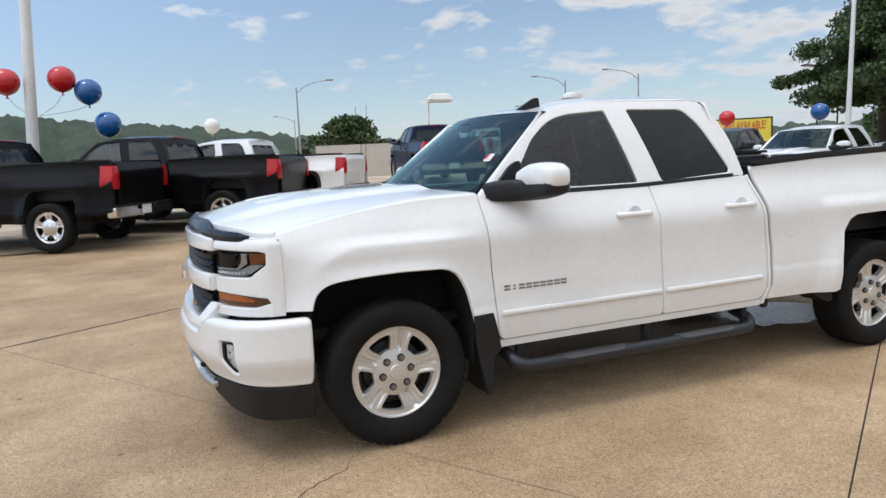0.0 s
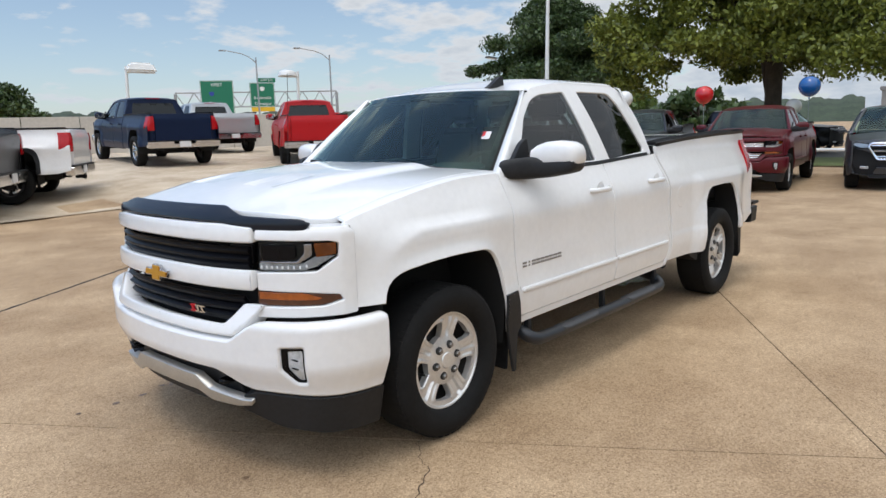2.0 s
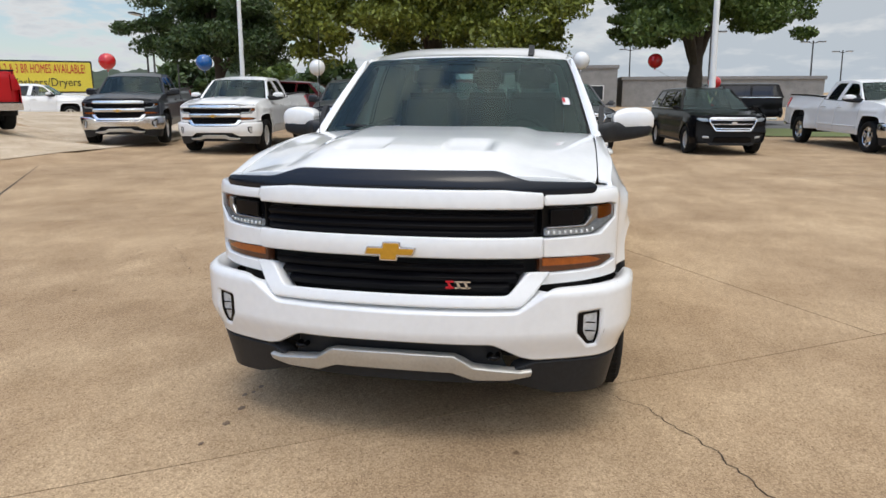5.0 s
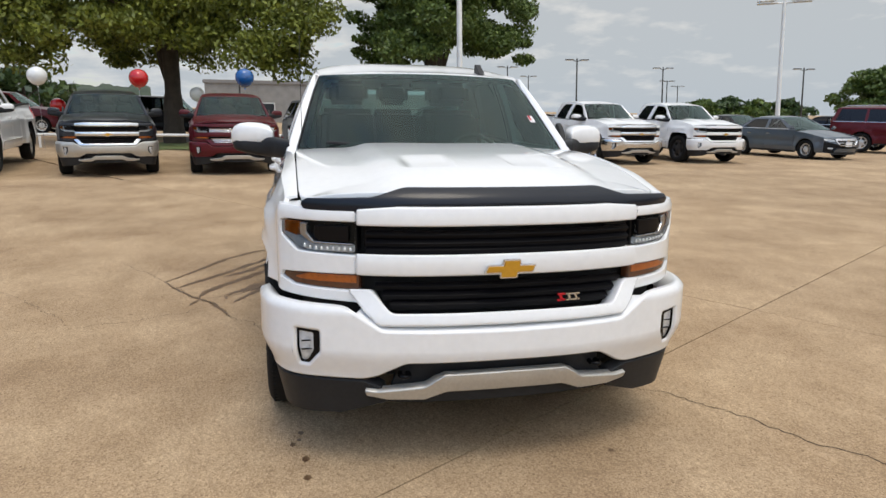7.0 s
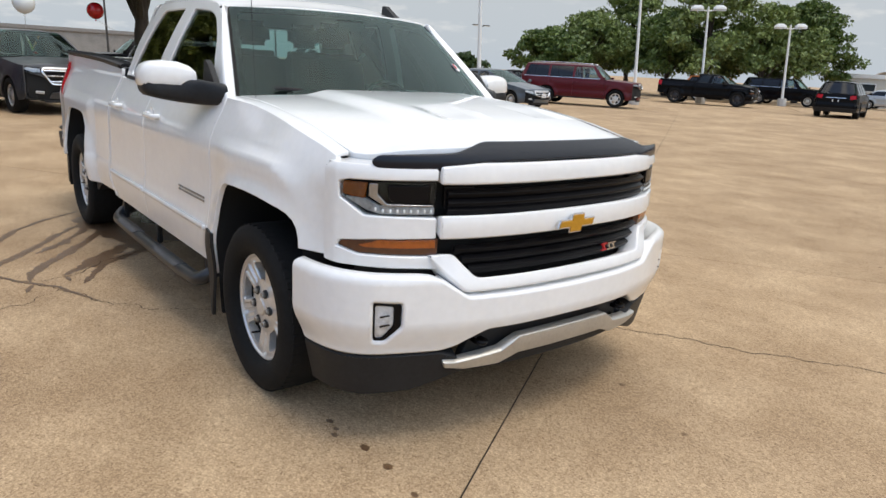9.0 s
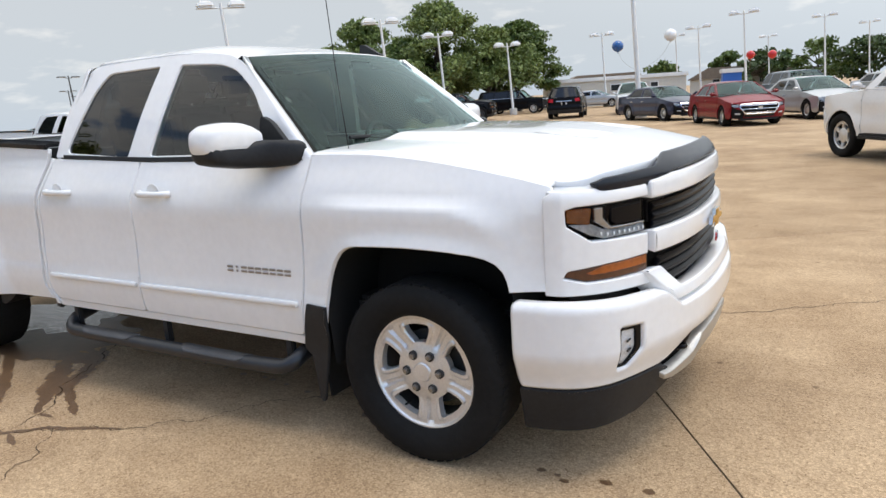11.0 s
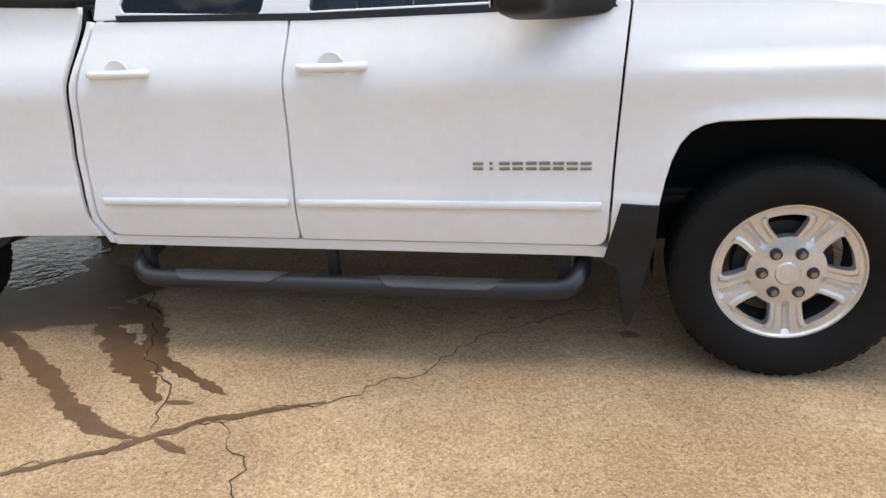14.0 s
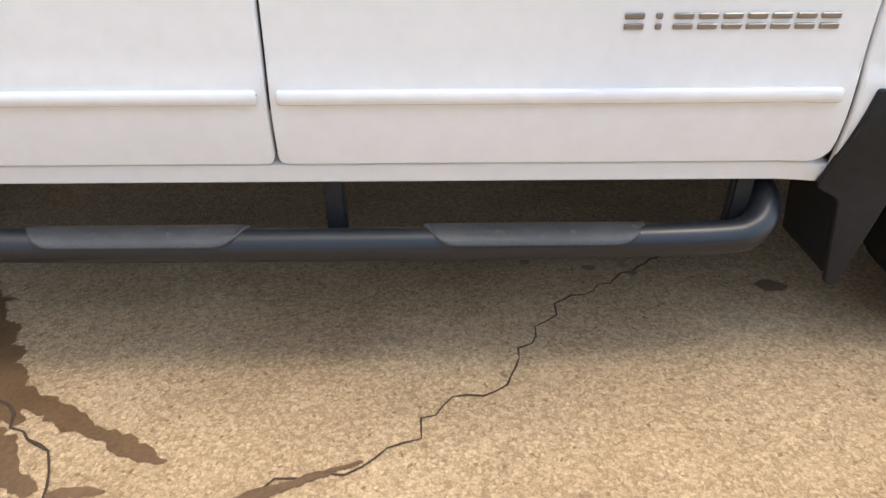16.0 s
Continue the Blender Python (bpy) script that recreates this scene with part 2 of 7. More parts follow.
def interp(pts, x):
    """Smooth curve through (x, y) pairs with rising x."""
    xs = [p[0] for p in pts]
    if x <= xs[0]:
        return pts[0][1]
    if x >= xs[-1]:
        return pts[-1][1]
    i = max(k for k in range(len(xs) - 1) if xs[k] <= x)

    def slope(k):
        if k == 0:
            return (pts[1][1] - pts[0][1]) / (xs[1] - xs[0])
        if k == len(xs) - 1:
            return (pts[-1][1] - pts[-2][1]) / (xs[-1] - xs[-2])
        return (pts[k + 1][1] - pts[k - 1][1]) / (xs[k + 1] - xs[k - 1])
    h = xs[i + 1] - xs[i]
    t = (x - xs[i]) / h
    a, b = slope(i) * h, slope(i + 1) * h
    p, q = pts[i][1], pts[i + 1][1]
    return (2 * t**3 - 3 * t * t + 1) * p + (t**3 - 2 * t * t + t) * a + (3 * t * t - 2 * t**3) * q + (t**3 - t * t) * b


def rounded(pts, r=0.03, n=4):
    """A polygon with each corner rounded; a point may carry its own radius as third value."""
    out, k = [], len(pts)
    for i in range(k):
        p, a, b = (Vector(pts[j % k][:2]) for j in (i, i - 1, i + 1))
        rad = pts[i][2] if len(pts[i]) > 2 else r
        u, v = a - p, b - p
        lim = 0.45 * min(u.length, v.length)
        if rad <= 0 or u.length < 1e-6 or v.length < 1e-6:
            out.append((p.x, p.y))
            continue
        d = min(rad, lim)
        s, e = p + u.normalized() * d, p + v.normalized() * d
        for j in range(n + 1):
            t = j / n
            q = s * (1 - t) ** 2 + p * 2 * t * (1 - t) + e * t * t
            out.append((q.x, q.y))
    return out


def ccw(pts):
    area = sum(pts[i - 1][0] * pts[i][1] - pts[i][0] * pts[i - 1][1] for i in range(len(pts)))
    return list(pts) if area > 0 else list(reversed(pts))


def inset(pts, d):
    """The counter-clockwise polygon moved inwards by d."""
    out, k = [], len(pts)
    for i in range(k):
        a, p, b = Vector(pts[i - 1]), Vector(pts[i]), Vector(pts[(i + 1) % k])
        u, v = (p - a), (b - p)
        if u.length < 1e-7 or v.length < 1e-7:
            out.append((p.x, p.y))
            continue
        u.normalize(), v.normalize()
        n1, n2 = Vector((-u.y, u.x)), Vector((-v.y, v.x))
        m = n1 + n2
        s = d / max(0.35, m.dot(n1) / max(m.length, 1e-6)) if m.length > 1e-6 else d
        m = m.normalized() if m.length > 1e-6 else n1
        out.append((p.x + m.x * s, p.y + m.y * s))
    return out


def dense(pts, cell):
    out = []
    for i in range(len(pts)):
        a, b = Vector(pts[i]), Vector(pts[(i + 1) % len(pts)])
        n = max(1, int((b - a).length / cell))
        out += [tuple(a.lerp(b, j / n)) for j in range(n)]
    return out


def panel(outline, fmap, cell=0.05, thick=0.018, edge=0.004, holes=(), flip=False, name="panel"):
    """A sheet with rounded rims: the 2D outline (with holes) is filled, cut into cells and laid on the surface fmap(u, v) -> point."""
    eps = 0.004

    def normal(u, v):
        a = fmap(u + eps, v) - fmap(u - eps, v)
        b = fmap(u, v + eps) - fmap(u, v - eps)
        n = a.cross(b)
        n.normalize()
        return -n if flip else n
    bm = bmesh.new()
    loops = [ccw(outline)] + [list(reversed(ccw(h))) for h in holes]
    edges, rings = [], []
    for lp in loops:
        lp = dense(lp, max(cell, 0.03))
        inner = inset(lp, edge)
        vi = [bm.verts.new((*p, 0)) for p in inner]
        edges += [bm.edges.new((vi[i - 1], vi[i])) for i in range(len(vi))]
        rings.append((lp, inner, len(bm.verts) - len(vi)))
    bmesh.ops.triangle_fill(bm, edges=edges, use_beauty=True, normal=(0, 0, 1))
    us, vs = [p[0] for p in loops[0]], [p[1] for p in loops[0]]
    for k in range(int(min(us) / cell) - 1, int(max(us) / cell) + 2):
        bmesh.ops.bisect_plane(bm, geom=bm.verts[:] + bm.edges[:] + bm.faces[:], plane_co=(k * cell, 0, 0), plane_no=(1, 0, 0), dist=1e-5)
    for k in range(int(min(vs) / cell) - 1, int(max(vs) / cell) + 2):
        bmesh.ops.bisect_plane(bm, geom=bm.verts[:] + bm.edges[:] + bm.faces[:], plane_co=(0, k * cell, 0), plane_no=(0, 1, 0), dist=1e-5)
    for f in bm.faces:
        if f.normal.z < 0:
            f.normal_flip()
    verts, norms, faces = [], [], []
    bm.verts.index_update()
    for v in bm.verts:
        u, w = v.co.x, v.co.y
        verts.append(fmap(u, w))
        norms.append(normal(u, w))
    for f in bm.faces:
        idx = [v.index for v in f.verts]
        faces.append(idx if not flip else idx[::-1])
    custom = [[norms[i] for i in f] for f in faces]
    bm.free()
    # rounded rim and return flange
    for lp, inner, first in rings:
        k = len(lp)
        base = len(verts)
        tri = []
        for p, q in zip(lp, inner):
            n = normal(*q)
            o = fmap(*p)
            outv = (o - fmap(*q))
            outv = outv.normalized() if outv.length > 1e-7 else n
            tri.append((fmap(*q), n, o - n * edge * 0.7, (n * 0.5 + outv).normalized(), o - n * (edge + thick), outv))
        for t in tri:
            verts += [t[2], t[4]]
        for i in range(k):
            p, q = (i - 1) % k, i
            ida, idb = (first + p, base + 2 * p, base + 2 * p + 1), (first + q, base + 2 * q, base + 2 * q + 1)
            ta, tb = tri[i - 1], tri[i]
            for r in (0, 1):
                f = [ida[r], ida[r + 1], idb[r + 1], idb[r]]
                nn = ([ta[1], ta[3], tb[3], tb[1]], [ta[3], ta[5], tb[5], tb[3]])[r]
                if flip:
                    f, nn = f[::-1], nn[::-1]
                faces.append(f)
                custom.append(nn)
    me = bpy.data.meshes.new(name)
    me.from_pydata([tuple(v) for v in verts], [], faces)
    me.polygons.foreach_set("use_smooth", [True] * len(me.polygons))
    me.normals_split_custom_set([tuple(n) for f in custom for n in f])
    me.materials.append(None)
    return me


def box(sx, sy, sz, bevel=0.0, seg=2, name="box", top=1.0, topx=None):
    """A bevelled box on z = 0; its top may be narrower."""
    bm = bmesh.new()
    bmesh.ops.create_cube(bm, size=1)
    for v in bm.verts:
        s = (topx if topx is not None else top) if v.co.z > 0 else 1
        t = top if v.co.z > 0 else 1
        v.co = (v.co.x * sx * s, v.co.y * sy * t, (v.co.z + 0.5) * sz)
    if bevel:
        bmesh.ops.bevel(bm, geom=bm.edges[:], offset=bevel, segments=seg, affect="EDGES", clamp_overlap=True)
    return smooth_mesh(bm, name, 35)


def lathe(profile, n=48, axis="y", name="lathe", angle=35):
    """Turned shape: profile of (radius, along) about the axis y (or z)."""
    bm = bmesh.new()
    rows = []
    for r, h in profile:
        if r < 1e-6:
            rows.append([bm.verts.new((0, h, 0) if axis == "y" else (0, 0, h))])
            continue
        row = []
        for i in range(n):
            a = 2 * math.pi * i / n
            c, s = r * math.cos(a), r * math.sin(a)
            row.append(bm.verts.new((c, h, s) if axis == "y" else (c, s, h)))
        rows.append(row)
    for a, b in zip(rows, rows[1:]):
        for i in range(n):
            q = [a[i % len(a)], a[(i + 1) % len(a)], b[(i + 1) % len(b)], b[i % len(b)]]
            q = list(dict.fromkeys(q))
            if len(q) > 2:
                bm.faces.new(q)
    return smooth_mesh(bm, name, angle)


def tube(points, radius, n=10, name="tube", caps=True, smooth_path=0):
    """A round bar along points; radius may be a list."""
    pts = [Vector(p) for p in points]
    for _ in range(smooth_path):
        q = [pts[0]]
        for a, b in zip(pts, pts[1:]):
            q += [a.lerp(b, 0.25), a.lerp(b, 0.75)]
        pts = q + [pts[-1]]
    bm = bmesh.new()
    rows, up = [], Vector((0.31, 0.17, 0.93))
    for i, p in enumerate(pts):
        d = (pts[min(i + 1, len(pts) - 1)] - pts[max(i - 1, 0)]).normalized()
        s = d.cross(up)
        s = s.normalized() if s.length > 1e-3 else d.orthogonal().normalized()
        t = d.cross(s)
        up = -t if t.dot(up) < 0 else t
        r = radius[min(int(i * len(radius) / len(pts)), len(radius) - 1)] if isinstance(radius, (list, tuple)) else radius
        rows.append([bm.verts.new(p + (s * math.cos(a) + t * math.sin(a)) * r) for a in (2 * math.pi * k / n for k in range(n))])
    for a, b in zip(rows, rows[1:]):
        for i in range(n):
            bm.faces.new((a[i], a[(i + 1) % n], b[(i + 1) % n], b[i]))
    if caps:
        bm.faces.new(rows[0])
        bm.faces.new(rows[-1])
    return smooth_mesh(bm, name, 50)


def prism(pts, depth, axis="y", bevel=0.0, name="prism", center=True):
    """A polygon of (a, b) pushed along an axis: y keeps (x, z), x keeps (y, z), z keeps (x, y)."""
    bm = bmesh.new()

    def place(a, b, h):
        return {"y": (a, h, b), "x": (h, a, b), "z": (a, b, h)}[axis]
    h0 = -depth / 2 if center else 0
    lo = [bm.verts.new(place(a, b, h0)) for a, b in pts]
    hi = [bm.verts.new(place(a, b, h0 + depth)) for a, b in pts]
    bm.faces.new(lo)
    bm.faces.new(hi[::-1])
    for i in range(len(pts)):
        bm.faces.new((lo[i - 1], lo[i], hi[i], hi[i - 1]))
    bmesh.ops.recalc_face_normals(bm, faces=bm.faces)
    if bevel:
        bmesh.ops.bevel(bm, geom=bm.edges[:], offset=bevel, segments=2, affect="EDGES", clamp_overlap=True)
    return smooth_mesh(bm, name, 35)


def merge(meshes_at, name="merged"):
    """Several meshes, each with a pose, as one bmesh."""
    bm = bmesh.new()
    for me, m in meshes_at:
        tmp = bmesh.new()
        tmp.from_mesh(me)
        bmesh.ops.transform(tmp, matrix=m, verts=tmp.verts)
        t = bpy.data.meshes.new("t")
        tmp.to_mesh(t)
        tmp.free()
        bm.from_mesh(t)
        bpy.data.meshes.remove(t)
    out = bpy.data.meshes.new(name)
    bm.to_mesh(out)
    bm.free()
    out.materials.append(None)
    return out


def mirrored(me):
    """The mesh reflected in the plane y = 0, with its normals."""
    v = np.empty(len(me.vertices) * 3)
    me.vertices.foreach_get("co", v)
    v = v.reshape(-1, 3) * (1, -1, 1)
    faces = [tuple(p.vertices)[::-1] for p in me.polygons]
    norms = []
    for p in me.polygons:
        ns = [me.corner_normals[i].vector for i in p.loop_indices][::-1]
        norms += [(n[0], -n[1], n[2]) for n in ns]
    out = bpy.data.meshes.new(me.name)
    out.from_pydata([tuple(p) for p in v], [], faces)
    out.polygons.foreach_set("use_smooth", [True] * len(out.polygons))
    out.normals_split_custom_set(norms)
    out.materials.append(None)
    return out


def both(key, make):
    """Left mesh and its mirror image, cached."""
    return cached(key + "_l", make), cached(key + "_r", lambda: mirrored(cached(key + "_l", make)))


def words(text, size, depth, name="letters"):
    """Lettering with the built-in font as a mesh in the plane x, y."""
    cu = bpy.data.curves.new(name, "FONT")
    cu.body, cu.size, cu.extrude, cu.align_x, cu.align_y = text, size, depth, "CENTER", "CENTER"
    cu.resolution_u = 3
    ob = bpy.data.objects.new(name, cu)
    scene.collection.objects.link(ob)
    me = bpy.data.meshes.new_from_object(ob.evaluated_get(bpy.context.evaluated_depsgraph_get()))
    bpy.data.objects.remove(ob)
    me.materials.clear()
    me.materials.append(None)
    return me

# ---- pickup trucks: x ahead of the front axle, y to the left, z up ----
WB = 3.73           # drawn wheelbase; the rear is drawn in by settle()


def flare(x, z, c):
    return 0.026 * ss(0.70, 0.50, math.hypot(x - c, z - 0.39)) * ss(1.0, 0.90, z)


def body_y(x, z):
    """Half width of the body's side."""
    w = 0.985 - 0.100 * ss(1.0, 1.33, z) ** 1.2 - 0.022 * ss(0.60, 0.40, z)
    w -= 0.010 * math.exp(-((z - 0.88) / 0.15) ** 2) - 0.006 * ss(0.69, 0.64, z)
    w -= 0.050 * ss(0.20, 0.62, x) + 0.03 * ss(-4.2, -4.75, x)
    crest = 1.095 - 1.3 * max(0.0, x - 0.20) ** 2
    wide = 0.10 * ss(0.15, 0.50, x)
    bulge = 0.024 * (ss(crest + 0.018 + 0.4 * wide, crest - 0.035 - wide, z) * ss(0.64, 0.34, x) * ss(-0.56, -0.22, x) + ss(1.125, 1.045, z) * ss(-WB + 0.66, -WB + 0.45, x) * ss(-WB - 0.72, -WB - 0.45, x))
    return w + flare(x, z, 0.0) + flare(x, z, -WB) + bulge


def side_map(x, z):
    return Vector((x, body_y(x, z), z))


def cab_y(z):
    return 0.893 - 0.30 * (z - 1.27) - 0.24 * (z - 1.27) ** 2


def cab_map(x, z):
    return Vector((x, cab_y(z) - 0.02 * ss(-1.9, -2.5, x), z))


def fender_top(x):
    return interp([(-0.6, 1.283), (-0.2, 1.275), (0.2, 1.228), (0.45, 1.178), (0.62, 1.135)], x)


def hood_z(x, y):
    mid = interp([(-0.45, 1.318), (0.0, 1.303), (0.4, 1.276), (0.8, 1.212), (0.9, 1.182)], x)
    a = abs(y) / 0.84
    z = lerp(mid, fender_top(x) + 0.010, a ** 3.2)
    z += 0.028 * ss(0.56, 0.42, abs(y)) * ss(0.95, 0.5, x)
    z -= 0.014 * ss(0.37, 0.34, abs(y)) * ss(0.13, 0.16, abs(y)) * ss(0.555, 0.525, x) * ss(0.24, 0.45, x)
    return z


def windshield(u, v):
    return Vector((lerp(-0.30, -0.985, v) - lerp(0.25, 0.11, v) * u * u, u * lerp(0.835, 0.668, v), lerp(1.285, 1.765, v) - 0.018 * u * u + 0.03 * v * (1 - v)))


class Plan:
    """A bow seen from above, measured along its length from the middle: s > 0 is the left half."""

    def __init__(self, pts, tuck=0.0):
        self.tuck = tuck
        xy = [(-y, x) for x, y in reversed(pts[1:])] + [(y, x) for x, y in pts]
        fine = []
        for i in range(len(xy) - 1):
            p0, p1, p2, p3 = (Vector(xy[min(max(i + k, 0), len(xy) - 1)]) for k in (-1, 0, 1, 2))
            for j in range(8):
                t = j / 8
                fine.append(0.5 * ((2 * p1) + (p2 - p0) * t + (2 * p0 - 5 * p1 + 4 * p2 - p3) * t * t + (3 * p1 - p0 - 3 * p2 + p3) * t**3))
        fine.append(Vector(xy[-1]))
        d = np.cumsum([0] + [(b - a).length for a, b in zip(fine, fine[1:])])
        self.s = d - d[-1] / 2
        self.y, self.x = np.array([p.x for p in fine]), np.array([p.y for p in fine])
        self.end = float(d[-1] / 2)

    def at(self, s, z, off=0.0):
        x, y = float(np.interp(s, self.s, self.x)), float(np.interp(s, self.s, self.y))
        y -= math.copysign(self.tuck * ss(0.80, 0.91, abs(y)), y)
        if abs(s) > self.end:
            y += 0.0
            x -= abs(s) - self.end
        a, b = np.interp([s - 0.01, s + 0.01], self.s, self.x), np.interp([s - 0.01, s + 0.01], self.s, self.y)
        n = Vector((float(b[1] - b[0]), float(a[0] - a[1]), 0))
        n = n.normalized() if n.length > 1e-9 else Vector((0, math.copysign(1, s), 0))
        return Vector((x + n.x * off, y + n.y * off, z))

    def of(self, y):
        return float(np.interp(y, self.y, self.s))


FACE = Plan([(0.928, 0), (0.915, 0.3), (0.877, 0.51), (0.832, 0.635), (0.767, 0.772), (0.692, 0.870), (0.622, 0.928), (0.585, 0.940), (0.545, 0.945)], 0.004)
BUMP = Plan([(1.006, 0), (0.992, 0.3), (0.948, 0.53), (0.890, 0.71), (0.812, 0.872), (0.715, 0.965), (0.59, 1.012), (0.44, 1.026)])


def face_map(off=0.0, lean=0.0):
    return lambda s, z: FACE.at(s, z, off - lean * (z - 0.9) * (1 - ss(0.78, 0.97, abs(s) / FACE.end)))


def bump_map(off=0.0):
    return lambda s, z: BUMP.at(s, z, off - 0.045 * ss(0.71, 0.765, z) ** 1.5 - 0.05 * ss(0.56, 0.40, z))


def fs(y, z):
    return (FACE.of(y * 1.022), z)


def bs(y, z):
    return (BUMP.of(y * 1.03), z)


ARCH_F = [(-0.435, 0.62), (-0.418, 0.72), (-0.402, 0.785), (-0.378, 0.840), (-0.348, 0.878), (-0.310, 0.901), (-0.265, 0.913), (-0.15, 0.919), (-0.02, 0.922), (0.10, 0.919), (0.19, 0.914), (0.28, 0.904), (0.335, 0.891), (0.374, 0.871), (0.400, 0.843), (0.416, 0.808), (0.425, 0.77)]
ARCH_R = [(x * 0.97 - WB, z + 0.05) for x, z in [(-0.43, 0.50), (-0.425, 0.70), (-0.385, 0.835), (-0.335, 0.895), (-0.26, 0.925), (0.0, 0.932), (0.26, 0.925), (0.335, 0.895), (0.40, 0.82), (0.445, 0.60), (0.45, 0.42)]]
REAR_EDGE = [(-2.575, 0.445), (-2.625, 0.55), (-2.63, 0.80), (-2.59, 1.08), (-2.515, 1.30)]


def tyre_mesh(n=56, r=0.395, w=0.132):
    k = r / 0.395
    prof = [(0.238, -0.080), (0.250, -0.088), (0.256, -0.105), (0.275, -0.124), (0.33, -w), (0.362, -0.124), (0.384, -0.108), (0.3912, -0.085), (0.3922, 0),
            (0.3912, 0.085), (0.384, 0.108), (0.362, 0.124), (0.33, w), (0.275, 0.124), (0.256, 0.105), (0.250, 0.086), (0.243, 0.060)]
    return lathe([(a if a < 0.26 else a * k, b) for a, b in prof], n, name="tyre", angle=50)


def tread_mesh(r=0.395):
    b = box(0.034, 0.046, 0.008, 0.002, 1)
    c = box(0.040, 0.036, 0.008, 0.002, 1)
    parts = []
    for i in range(52):
        a = 360 * i / 52
        for y, m, d, tilt in ((-0.083, b, 0, 6), (0.083, b, 4, -6), (-0.028, c, 2, 20), (0.028, c, 6, -20)):
            parts.append((m, pose(0, 0, 0, 0, a + d, 0) @ pose(0, y, r - 0.0118, 0, 0, tilt)))
    return merge(parts, "tread")


def rim_mesh(spokes=5, wide=20.0):
    """Cast rim with broad spokes round dark windows, face towards +y, in the plane x, z."""
    step = 360 / spokes
    radii = (0.018, 0.045, 0.075, 0.105, 0.120, 0.122, 0.129, 0.145, 0.168, 0.188, 0.202, 0.212, 0.218, 0.224, 0.231, 0.237, 0.243, 0.247, 0.253)
    first, last = 6, 11          # the windows lie between these rings
    open_to = {6: 0.66, 7: 0.82, 8: 0.94, 9: 1.0, 10: 1.0, 11: 0.90}
    n1, n2 = 8, 24
    bm = bmesh.new()
    rings = []
    for i, r in enumerate(radii):
        w = wide * open_to.get(i, 0.66 if i < first else 0.90)
        ring = []
        for k in range(spokes):
            mid = 90 + step * (k + 0.5)
            for j in range(n1 + n2):
                if j < n1:
                    t, cut = mid + lerp(-w, w, j / n1), 0.0
                else:
                    q = (j - n1) / n2
                    t = mid + lerp(w, step - w, q)
                    cut = ss(0.20, 0.14, abs(2 * q - 1)) * ss(0.115, 0.14, r) * ss(0.234, 0.226, r) - 0.5 * ss(0.62, 0.72, abs(2 * q - 1)) * ss(0.12, 0.14, r) * ss(0.226, 0.216, r)
                y = 0.080 - 0.018 * ss(0.05, 0.15, r) + 0.012 * ss(0.13, 0.215, r) + 0.010 * ss(0.234, 0.245, r) - 0.013 * cut
                ring.append(bm.verts.new((r * math.cos(radians(t)), y, r * math.sin(radians(t)))))
        rings.append(ring)
    m = spokes * (n1 + n2)
    for i in range(len(radii) - 1):
        for j in range(m):
            if first <= i < last and j % (n1 + n2) < n1:
                continue
            bm.faces.new((rings[i][j], rings[i + 1][j], rings[i + 1][(j + 1) % m], rings[i][(j + 1) % m]))
    bm.faces.new(list(reversed(rings[0])))
    rim_edges = [e for e in bm.edges if len(e.link_faces) == 1]
    ext = bmesh.ops.extrude_edge_only(bm, edges=rim_edges)
    for v in (g for g in ext["geom"] if isinstance(g, bmesh.types.BMVert)):
        d = math.hypot(v.co.x, v.co.z)
        v.co.y -= 0.034 if d < 0.24 else 0.012
    bmesh.ops.recalc_face_normals(bm, faces=bm.faces)
    bmesh.ops.delete(bm, geom=[v for v in bm.verts if not v.link_faces], context="VERTS")
    return smooth_mesh(bm, "rim", 24)


